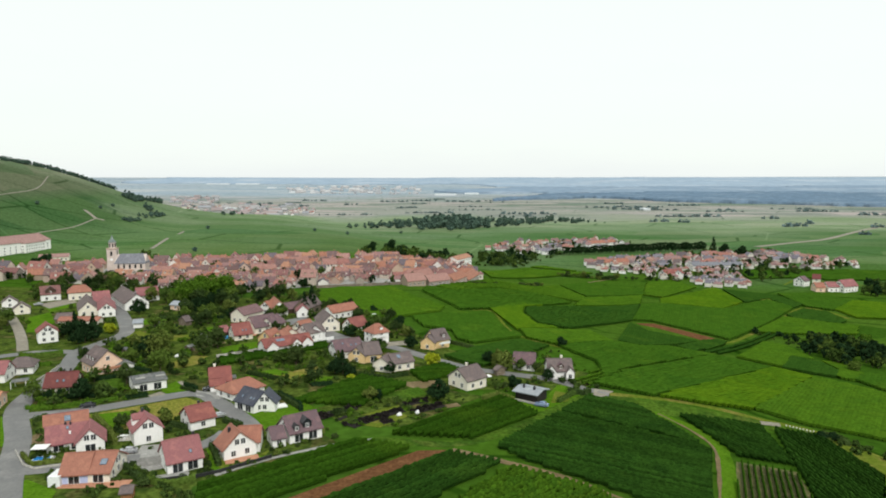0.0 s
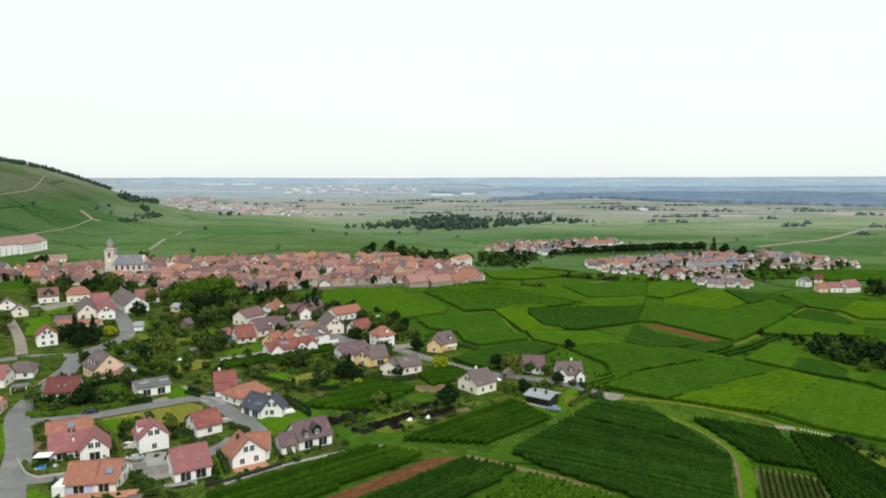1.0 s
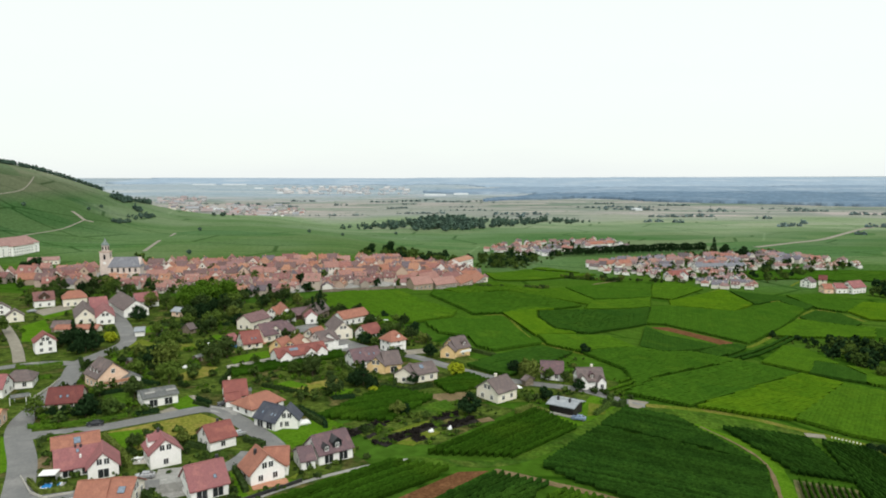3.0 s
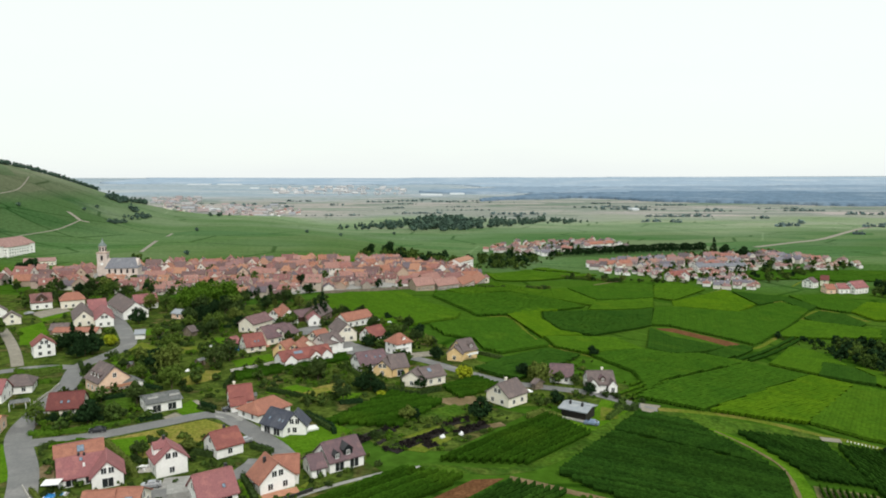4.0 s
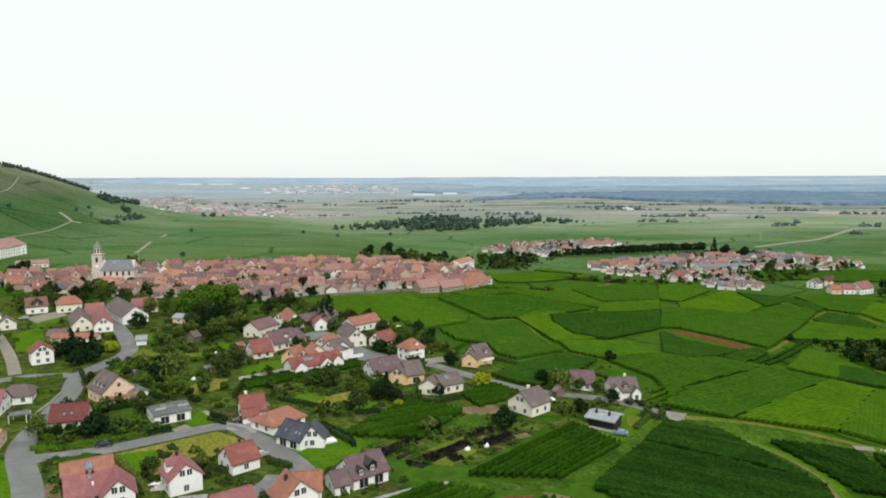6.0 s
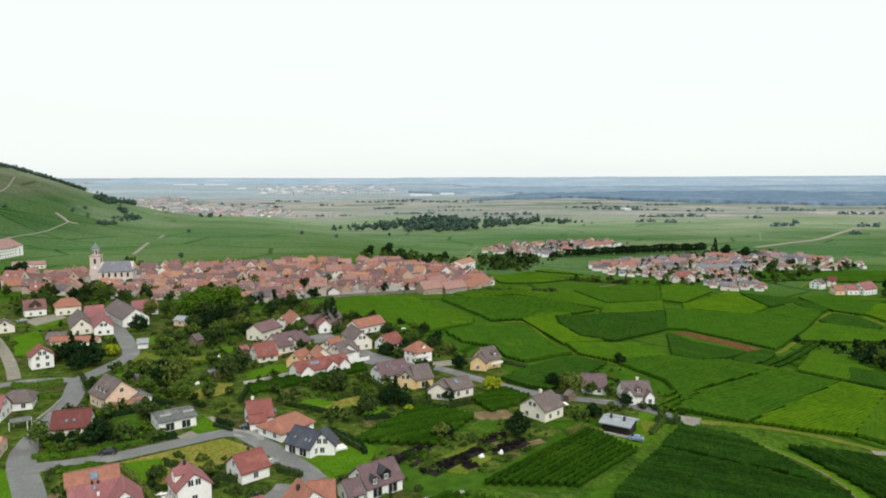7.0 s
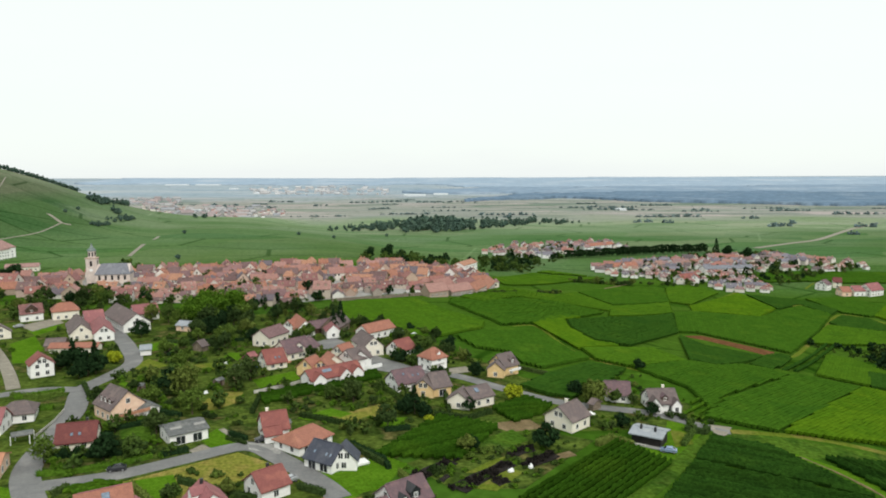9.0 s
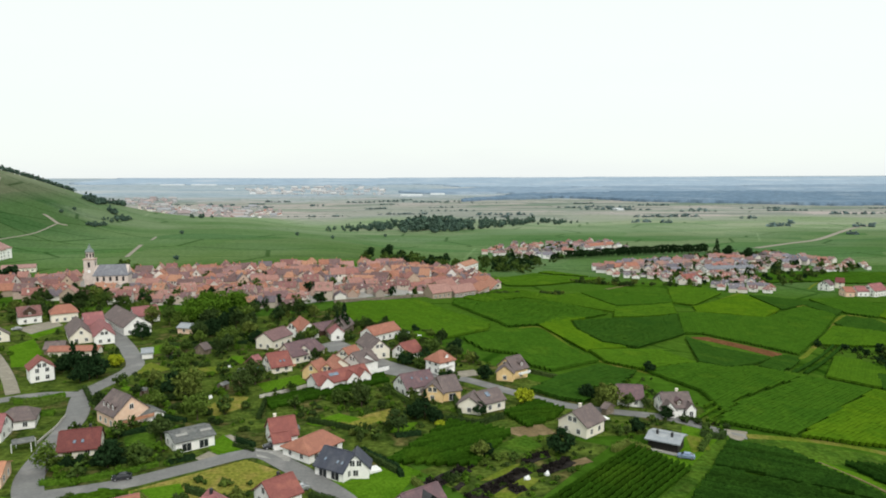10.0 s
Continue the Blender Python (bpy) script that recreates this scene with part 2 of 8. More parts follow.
LEAF_SPREAD = ((0.056, 0.096, 0.020), (0.022, 0.040, 0.012), (0.084, 0.134, 0.023), (0.034, 0.058, 0.018), (0.108, 0.140, 0.030), (0.047, 0.074, 0.021))
leaf = material("tree_leaves", ((0.0370, 0.0618, 0.0186), (0.0647, 0.0951, 0.0243)), scale=0.3, fine=1.5, fine_amount=0.45, bump=0, per="object", spread=LEAF_SPREAD, spec=0.0)
leaf_light = material("light_tree_leaves", ((0.074, 0.146, 0.014), (0.052, 0.112, 0.012)), scale=0.3, fine=1.5, fine_amount=0.35, bump=0, spec=0.0)
leaf_mixed = material("mixed_tree_leaves", ((0.024, 0.046, 0.013), (0.060, 0.102, 0.021), (0.038, 0.066, 0.017), (0.100, 0.146, 0.028)), scale=0.22, fine=1.5, fine_amount=0.45, bump=0, spec=0.0)
leaf_lime = material("yellow_green_leaves", ((0.30, 0.34, 0.02), (0.24, 0.29, 0.02)), scale=0.3, fine=1.5, fine_amount=0.35, bump=0, spec=0.0)
leaf_dark = material("conifer_needles", ((0.0120, 0.0288, 0.0108), (0.0180, 0.0384, 0.0144)), scale=0.3, fine=1.5, fine_amount=0.45, bump=0, spec=0.0)
bark = material("bark", ((0.10, 0.075, 0.05), (0.07, 0.05, 0.035)), scale=1.0, fine=6.0, bump=0.6)
# far forest in three steps of painted haze, bluer and paler with distance
leaf_far_hazed = material("hazed_distant_leaves", ((0.150, 0.212, 0.285), (0.120, 0.180, 0.250), (0.185, 0.245, 0.310)), scale=0.006, fine=0.05, fine_amount=0.2, bump=0, spec=0.0)
leaf_middle_hazed = material("hazed_middle_distance_leaves", ((0.235, 0.305, 0.385), (0.195, 0.265, 0.345), (0.285, 0.345, 0.415)), scale=0.004, fine=0.04, fine_amount=0.13, bump=0, spec=0.0)
leaf_farther_hazed = material("hazed_farther_leaves", ((0.30, 0.375, 0.46), (0.27, 0.345, 0.43), (0.36, 0.42, 0.49)), scale=0.003, fine=0.03, fine_amount=0.10, bump=0, spec=0.0)
# hedgerow green pushed towards pale blue-grey, haze mixed into the leaf colour
leaf_hedge_hazed = material("hazed_hedgerow_leaves", ((0.165, 0.230, 0.228), (0.130, 0.190, 0.195)), scale=0.02, fine=0.1, fine_amount=0.35, bump=0, spec=0.0)
leaf_wood = material("wood_leaves", ((0.058, 0.098, 0.082), (0.088, 0.140, 0.102)), scale=0.05, fine=0.6, fine_amount=0.45, bump=0, spec=0.0)
# far buildings: base colours greyed and blued to stand for haze
hall_pale_hazed = material("hazed_pale_halls", ((0.58, 0.61, 0.64), (0.66, 0.68, 0.70)), scale=0.01, fine=0.1, fine_amount=0.1, bump=0)
roof_far_hazed = material("distant_roofs", ((0.26, 0.23, 0.24), (0.29, 0.26, 0.27)), scale=0.01, fine=0.05, fine_amount=0.15, bump=0, per="island", spread=((0.29, 0.235, 0.235), (0.33, 0.265, 0.255), (0.26, 0.275, 0.30), (0.34, 0.335, 0.34)))
roof_farther_hazed = material("hazed_farther_roofs", ((0.42, 0.42, 0.44), (0.47, 0.46, 0.47)), scale=0.01, fine=0.05, fine_amount=0.1, bump=0, per="island", spread=((0.37, 0.365, 0.38), (0.42, 0.40, 0.40), (0.34, 0.36, 0.39), (0.52, 0.52, 0.53)))
far_wall_hazed = material("hazed_distant_plaster", ((0.40, 0.40, 0.40), (0.32, 0.33, 0.335)), scale=0.01, fine=0.05, fine_amount=0.15, bump=0)
plastic_blue = material("blue_plastic", ((0.06, 0.22, 0.50), (0.08, 0.26, 0.55)), rough=0.4, bump=0)
plastic_white = material("white_plastic", ((0.75, 0.76, 0.76), (0.70, 0.71, 0.72)), rough=0.4, bump=0)
pool_blue = material("bright_pool_water", ((0.03, 0.20, 0.52), (0.04, 0.25, 0.60)), rough=0.08, scale=0.8, fine=3.0, fine_amount=0.08, bump=0.1, spec=0.6)
water_pool = material("pool_water", ((0.05, 0.34, 0.42), (0.07, 0.38, 0.46)), rough=0.08, scale=0.5, fine=3.0, fine_amount=0.06, bump=0.1, spec=0.6)
car_dark = material("dark_car_paint", ((0.025, 0.027, 0.032), (0.03, 0.032, 0.037)), rough=0.25, bump=0, spec=0.6)
car_white = material("white_car_paint", ((0.74, 0.75, 0.76), (0.70, 0.71, 0.72)), rough=0.25, bump=0, spec=0.6)
car_silver = material("silver_car_paint", ((0.45, 0.46, 0.48), (0.42, 0.43, 0.45)), rough=0.25, metal=0.5, bump=0)
rubber = material("rubber", ((0.02, 0.02, 0.02), (0.025, 0.025, 0.025)), rough=0.8, bump=0)
soil_vine = material("soil_between_vines", ((0.105, 0.095, 0.032), (0.080, 0.085, 0.022), (0.135, 0.115, 0.045)), scale=0.3, fine=1.5, fine_amount=0.25)
garden_land = material("garden_land", ((0.0480, 0.0790, 0.0135), (0.0740, 0.1060, 0.0190), (0.0280, 0.0500, 0.0095), (0.1050, 0.0950, 0.0340)), scale=0.11, fine=0.8, fine_amount=0.45, bump=0.6, spec=0.0)
meadow_tan = material("tall_dry_grass", ((0.1947, 0.1680, 0.0414), (0.1475, 0.1568, 0.0276), (0.2419, 0.1882, 0.0598)), scale=0.15, fine=1.3, fine_amount=0.35, bump=0.5, spec=0.0)
mulch = material("black_withered_beds", ((0.020, 0.017, 0.015), (0.013, 0.011, 0.010), (0.030, 0.025, 0.021)), scale=0.8, fine=3.0, fine_amount=0.4, bump=0.8, spec=0.1)
wood_black = material("charred_black_wood", ((0.016, 0.014, 0.013), (0.022, 0.018, 0.016)), rough=0.7, scale=1.0, fine=4.0)
tile_pink = material("pale_pink_tiles", ((0.31, 0.19, 0.17), (0.27, 0.16, 0.145), (0.35, 0.22, 0.20)), scale=0.4, fine=3.0, fine_amount=0.15, rows=3)
stone_church = material("pale_pink_stone", ((0.60, 0.52, 0.47), (0.52, 0.44, 0.40), (0.66, 0.59, 0.54)), scale=0.5, fine=2.0, fine_amount=0.15)
copper = material("green_grey_copper", ((0.17, 0.21, 0.20), (0.13, 0.165, 0.16), (0.21, 0.25, 0.235)), rough=0.6, scale=0.5, fine=2.0)
stone_old = material("old_town_wall_stone", ((0.20, 0.165, 0.13), (0.15, 0.125, 0.10), (0.26, 0.21, 0.165)), scale=0.4, fine=1.5, fine_amount=0.3)
car_blue = material("pale_blue_car_paint", ((0.22, 0.29, 0.44), (0.25, 0.32, 0.47)), rough=0.25, metal=0.3, bump=0)
tile_dark_red = material("dark_red_tiles", ((0.150, 0.046, 0.042), (0.128, 0.040, 0.038), (0.172, 0.056, 0.048)), scale=0.4, fine=3.0, fine_amount=0.15, rows=3)


# the lie of the land: a flat shelf under the houses, falling to the plain, and a vine-clad hill
def ramp(v, a, b):
    s = min(1.0, max(0.0, (v - a) / (b - a)))
    return s * s * (3 - 2 * s)


def ground_z(x, y):
    middle = 105 - 0.39 * min(max(y - 300, 0), 900)
    fall = 1 / (1 + math.exp(-max(-30.0, min(30.0, (x - middle) / 40))))
    drop = -24.0 * max(fall, ramp(y, 1120, 1500)) + 4.0 * ramp(y, 560, 800) - 4.0 * ramp(-x, 60, 200) * ramp(y, 360, 480)
    away = -12.0 * ramp(y, 1000, 2200)
    far = max(0.0, y + 0.12 * abs(x) - 2100)
    rise = 58.0 * (far / 2800) ** 1.35
    hill = (88.0 * ramp(-x, 320, 660)) * ramp(y, 500, 850) * (1 - ramp(y, 1000, 1300))
    return drop + away + rise + hill



# ---- building blocks ----
def mesh_of(name, bm, *mats):
    me = bpy.data.meshes.new(name)
    bm.to_mesh(me)
    bm.free()
    for m in mats:
        me.materials.append(m)
    return me


def part(name, data, mat=None, parent=None, label="", at=None):
    """One mesh object under a thing or a part; data is a bmesh or a mesh that alike parts share."""
    if isinstance(data, bmesh.types.BMesh):
        data = mesh_of(name, data, mat)
    ob = new(name, data)
    ob.parent = parent
    if at is not None:
        ob.matrix_basis = at
    if label:
        ob["label"] = label
    return ob


def box(bm, x0, x1, y0, y1, z0, z1, bevel=0.0, mi=0):
    v = [bm.verts.new(p) for p in ((x0, y0, z0), (x1, y0, z0), (x1, y1, z0), (x0, y1, z0), (x0, y0, z1), (x1, y0, z1), (x1, y1, z1), (x0, y1, z1))]
    fs = [bm.faces.new([v[i] for i in q]) for q in ((3, 2, 1, 0), (4, 5, 6, 7), (0, 1, 5, 4), (1, 2, 6, 5), (2, 3, 7, 6), (3, 0, 4, 7))]
    for fc in fs:
        fc.material_index = mi
    if bevel:
        bmesh.ops.bevel(bm, geom=list({e for fc in fs for e in fc.edges}), offset=bevel, segments=1, affect="EDGES")
    return bm


def boxed(*a, **k):
    return box(bmesh.new(), *a, **k)


def sheet_from(name, verts, faces, mat):
    me = bpy.data.meshes.new(name)
    me.from_pydata(verts, [], faces)
    me.materials.append(mat)
    me.update()
    return me


LANES, LAWNS, TRACK_CELLS = [], [], set()


def strip(name, pts, width, lift, mat, label, category, kind="structure", edge=0.0):
    """A road or path laid along a line of points; it follows the ground, with a skirt at both edges."""
    line = [Vector(p) for p in pts]
    fine = []
    for i in range(len(line) - 1):
        p0, p1, p2, p3 = line[max(i - 1, 0)], line[i], line[i + 1], line[min(i + 2, len(line) - 1)]
        n = max(2, int((p2 - p1).length / 3))
        for k in range(n):
            s = k / n
            fine.append(0.5 * ((2 * p1) + (p2 - p0) * s + (2 * p0 - 5 * p1 + 4 * p2 - p3) * s * s + (3 * p1 - p0 - 3 * p2 + p3) * s ** 3))
    fine.append(line[-1])
    if name == "road":
        LANES.extend((p.x, p.y, width / 2 + 0.9) for p in fine)
    if name == "grass_path":
        TRACK_CELLS.update((int((p.x + a) // 1.5), int((p.y + b) // 1.5)) for p in fine for a in (-1.5, 0, 1.5) for b in (-1.5, 0, 1.5))
    verts, faces = [], []
    for i, p in enumerate(fine):
        d = (fine[min(i + 1, len(fine) - 1)] - fine[max(i - 1, 0)]).normalized()
        nrm = Vector((-d.y, d.x))
        wob = edge * noise.noise((p.x * 0.2, p.y * 0.2, 3.3))
        for k, (s, dz) in enumerate(((-0.53, -0.5), (-0.5, 0), (-0.17, 0.03), (0.17, 0.03), (0.5, 0), (0.53, -0.5))):
            q = p + nrm * (s * (width + wob))
            verts.append((q.x, q.y, ground_z(q.x, q.y) + lift + dz))
        if i:
            a = (i - 1) * 6
            faces += [(a + k, a + k + 1, a + k + 7, a + k + 6) for k in range(5)]
    ob = new(name, sheet_from(name, verts, faces, mat))
    return tagged(ob, label, category, kind=kind)


def inside(poly, x, y):
    hit = False
    for i in range(len(poly)):
        (x0, y0), (x1, y1) = poly[i - 1], poly[i]
        if (y0 > y) != (y1 > y) and x < (x1 - x0) * (y - y0) / (y1 - y0) + x0:
            hit = not hit
    return hit


def patch(name, pts, lift, mat, label, category, step=8.0, kind="structure"):
    """A piece of land with its own cover: a fan of strips between its edges, laid on the ground."""
    if name in ("lawn", "pavement", "field", "drive"):
        LAWNS.append(pts)
    bm = bmesh.new()
    vs = [bm.verts.new((x, y, 0)) for x, y in pts]
    bm.faces.new(vs)
    xs, ys = [p[0] for p in pts], [p[1] for p in pts]
    for axis, lo, hi in ((0, min(xs), max(xs)), (1, min(ys), max(ys))):
        c = lo + step
        while c < hi:
            no = (1, 0, 0) if axis == 0 else (0, 1, 0)
            co = (c, 0, 0) if axis == 0 else (0, c, 0)
            bmesh.ops.bisect_plane(bm, geom=bm.verts[:] + bm.edges[:] + bm.faces[:], plane_co=co, plane_no=no)
            c += step
    rim = [e for e in bm.edges if e.is_boundary]
    low = bmesh.ops.extrude_edge_only(bm, edges=rim)
    skirt = {v for v in low["geom"] if isinstance(v, bmesh.types.BMVert)}
    for v in bm.verts:
        v.co.z = ground_z(v.co.x, v.co.y) + lift - (0.4 if v in skirt else 0)
    bmesh.ops.recalc_face_normals(bm, faces=bm.faces[:])
    ob = new(name, mesh_of(name, bm, mat))
    return tagged(ob, label, category, kind=kind)


def clip_line(poly, p, d):
    """Where a line crosses a polygon, as pairs of distances along it."""
    hits = []
    for i in range(len(poly)):
        a, b = Vector(poly[i - 1]), Vector(poly[i])
        e = b - a
        den = d.x * e.y - d.y * e.x
        if abs(den) < 1e-9:
            continue
        w = a - p
        s, u = (w.x * e.y - w.y * e.x) / den, (w.x * d.y - w.y * d.x) / den
        if 0 <= u < 1:
            hits.append(s)
    hits.sort()
    return list(zip(hits[::2], hits[1::2]))


def vines(pts, angle, mat, label, spacing=1.55, seg=1.4, height=1.7, width=0.85, rough=0.13, gaps=0.0, flat=0.0):
    """A vineyard plot: rows of trellised vines as leafy ridges, with uneven flanks and tops."""
    rnd = random.Random(int(abs(pts[0][0] * 7 + pts[0][1] * 13)))
    d = Vector((math.cos(radians(angle)), math.sin(radians(angle))))
    nrm = Vector((-d.y, d.x))
    offs = [Vector(p).dot(nrm) for p in pts]
    verts, faces = [], []
    o = min(offs) + spacing * 0.6
    while o < max(offs) - spacing * 0.3:
        for s0, s1 in clip_line(pts, nrm * o, d):
            s0, s1 = s0 + rnd.uniform(0.2, 0.8), s1 - rnd.uniform(0.2, 0.8)
            n = int((s1 - s0) / seg)
            if n < 1:
                continue
            first = True
            for k in range(n + 1):
                p = nrm * o + d * (s0 + (s1 - s0) * k / n)
                if gaps and rnd.random() < gaps or (int(p.x // 1.5), int(p.y // 1.5)) in TRACK_CELLS:
                    first = True
                    continue
                z = ground_z(p.x, p.y)
                h, w = height + rnd.gauss(0, rough), width * 0.5 * (1 + rnd.gauss(0, rough))
                side = rnd.gauss(0, rough * 0.4)
                ring = [(-w * 0.55, 0.25), (-w, h * (0.62 + 0.3 * flat)), (-w * 0.4, h), (w * 0.45, h * rnd.uniform(0.9, 1.04)), (w, h * (0.6 + 0.3 * flat)), (w * 0.55, 0.25)]
                base = len(verts)
                for a, b in ring:
                    q = p + nrm * (a + side)
                    verts.append((q.x, q.y, z + b))
                if not first:
                    faces += [(base - 6 + i, base - 5 + i, base + 1 + i, base + i) for i in range(5)]
                else:
                    faces.append((base, base + 1, base + 2, base + 3, base + 4, base + 5))
                first = False
        o += spacing
    LAWNS.append(pts)
    ob = new("vineyard_plot", sheet_from("vineyard_plot", verts, faces, mat))
    return tagged(ob, label, "vineyard", "vineyard plots", "stuff")


def gable_walls(bm, L, W, eave, ridge, x0=0.0, y0=0.0, foot=-1.5):
    """A house body with pointed ends; the ridge runs along x."""
    a, b = L / 2, W / 2
    prof = [(-b, foot), (b, foot), (b, eave), (0, ridge), (-b, eave)]
    ends = [[bm.verts.new((x0 + s * a, y0 + y, z)) for y, z in prof] for s in (-1, 1)]
    bm.faces.new(ends[0][::-1])
    bm.faces.new(ends[1])
    for i in range(5):
        j = (i + 1) % 5
        bm.faces.new((ends[0][i], ends[0][j], ends[1][j], ends[1][i]))
    bmesh.ops.recalc_face_normals(bm, faces=bm.faces[:])
    return bm


def roof_form(L, W, eave, ridge, over=0.5, hip=0.0, thick=0.28, sag=0.0):
    """A pitched roof with eaves, verges and thickness; hip: how far the ridge stops short of the ends."""
    bm = bmesh.new()
    slope = (ridge - eave) / (W / 2)
    a, b = L / 2 + (over if hip else over * 0.7), W / 2 + over
    z0, zr = eave - over * slope, ridge
    rows = []
    for lift in (thick, 0.0):
        e = [bm.verts.new(p) for p in ((-a, -b, z0 + lift), (a, -b, z0 + lift), (a, b, z0 + lift), (-a, b, z0 + lift))]
        r = [bm.verts.new(p) for p in ((-a + hip, 0, zr + lift), (0, 0, zr + lift - sag), (a - hip, 0, zr + lift))]
        rows.append((e, r))
    (e, r), (f, q) = rows
    bm.faces.new((e[0], e[1], r[2], r[1], r[0]))
    bm.faces.new((e[2], e[3], r[0], r[1], r[2]))
    bm.faces.new((f[1], f[0], q[0], q[1], q[2]))
    bm.faces.new((f[3], f[2], q[2], q[1], q[0]))
    for i, j in ((0, 1), (2, 3)):
        bm.faces.new((e[j], e[i], f[i], f[j]))
    for i, j, k in ((1, 2, 2), (3, 0, 0)):
        if hip:
            bm.faces.new((e[i], e[j], r[k]))
            bm.faces.new((f[j], f[i], q[k]))
            bm.faces.new((e[j], e[i], f[i], f[j]))
        else:
            bm.faces.new((e[i], r[k], q[k], f[i]))
            bm.faces.new((r[k], e[j], f[j], q[k]))
    bmesh.ops.recalc_face_normals(bm, faces=bm.faces[:])
    return bm


def ridge_cap(L, ridge, hip, thick=0.28):
    bm = bmesh.new()
    box(bm, -L / 2 + hip, L / 2 - hip, -0.16, 0.16, ridge + thick - 0.06, ridge + thick + 0.10, 0.05)
    return bm


def window_frame_mesh(w, h, name):
    """A frame with a middle bar; it stands 5 cm proud of the wall and faces -y."""
    bm = bmesh.new()
    t = 0.10
    box(bm, -w / 2 - t, -w / 2, -0.06, 0.05, -h / 2 - t, h / 2 + t)
    box(bm, w / 2, w / 2 + t, -0.06, 0.05, -h / 2 - t, h / 2 + t)
    box(bm, -w / 2, w / 2, -0.06, 0.05, h / 2, h / 2 + t)
    box(bm, -w / 2, w / 2, -0.09, 0.05, -h / 2 - t, -h / 2)
    box(bm, -0.04, 0.04, -0.05, 0.05, -h / 2, h / 2)
    return mesh_of(name, bm, paint_white)


def pane_mesh(w, h):
    return mesh_of("pane", boxed(-w / 2, w / 2, -0.03, 0.05, -h / 2, h / 2), pane_dark)


WIN_FRAME, WIN_PANE = window_frame_mesh(1.05, 1.3, "window"), pane_mesh(1.05, 1.3)
WIDE_FRAME, WIDE_PANE = window_frame_mesh(2.2, 2.0, "window"), pane_mesh(2.2, 2.0)
SMALL_FRAME, SMALL_PANE = window_frame_mesh(0.75, 0.9, "window"), pane_mesh(0.75, 0.9)
DOOR = mesh_of("door", boxed(-0.5, 0.5, -0.06, 0.04, 0.0, 2.1, 0.02), wood_dark)
GARAGE = mesh_of("garage_door", boxed(-1.25, 1.25, -0.06, 0.04, 0.0, 2.1, 0.02), paint_white)
ch = bmesh.new()
box(ch, -0.32, 0.32, -0.32, 0.32, -1.6, 0.9)
box(ch, -0.40, 0.40, -0.40, 0.40, 0.9, 1.05)
CHIMNEY_MASON = mesh_of("chimney", ch, plaster_cream)
ch = bmesh.new()
box(ch, -0.32, 0.32, -0.32, 0.32, -1.6, 0.9)
box(ch, -0.40, 0.40, -0.40, 0.40, 0.9, 1.05)
CHIMNEY_BRICK = mesh_of("chimney", ch, terracotta)
ch = bmesh.new()
box(ch, -0.3, 0.3, -0.3, 0.3, -1.2, 0.9, 0.05)
CHIMNEY_DARK = mesh_of("chimney", ch, metal_dark)
sk = bmesh.new()
box(sk, -0.34, 0.34, -0.46, 0.46, 0.0, 0.08)
SKY_FRAME = mesh_of("skylight", sk, metal_dark)
SKY_PANE = mesh_of("pane", boxed(-0.27, 0.27, -0.39, 0.39, 0.02, 0.10), pane_blue)
SKY_BIG_FRAME = mesh_of("skylight", boxed(-0.75, 0.75, -0.85, 0.85, 0.0, 0.10), metal_dark)
SKY_BIG_PANE = mesh_of("pane", boxed(-0.68, 0.68, -0.78, 0.78, 0.02, 0.13), pane_blue)
SIDE = {"s": 0, "e": 90, "n": 180, "w": 270}


def put_window(root, m, size=""):
    fr, pn = {"": (WIN_FRAME, WIN_PANE), "wide": (WIDE_FRAME, WIDE_PANE), "small": (SMALL_FRAME, SMALL_PANE)}[size]
    w = part("window", fr, None, root, "", m)
    part("pane", pn, None, w, "dark reflecting glass")


def on_wall(side, along, z, L, W):
    half = W / 2 if side in "sn" else L / 2
    return pose(0, 0, 0, 0, 0, SIDE[side]) @ pose(along, -half, z)


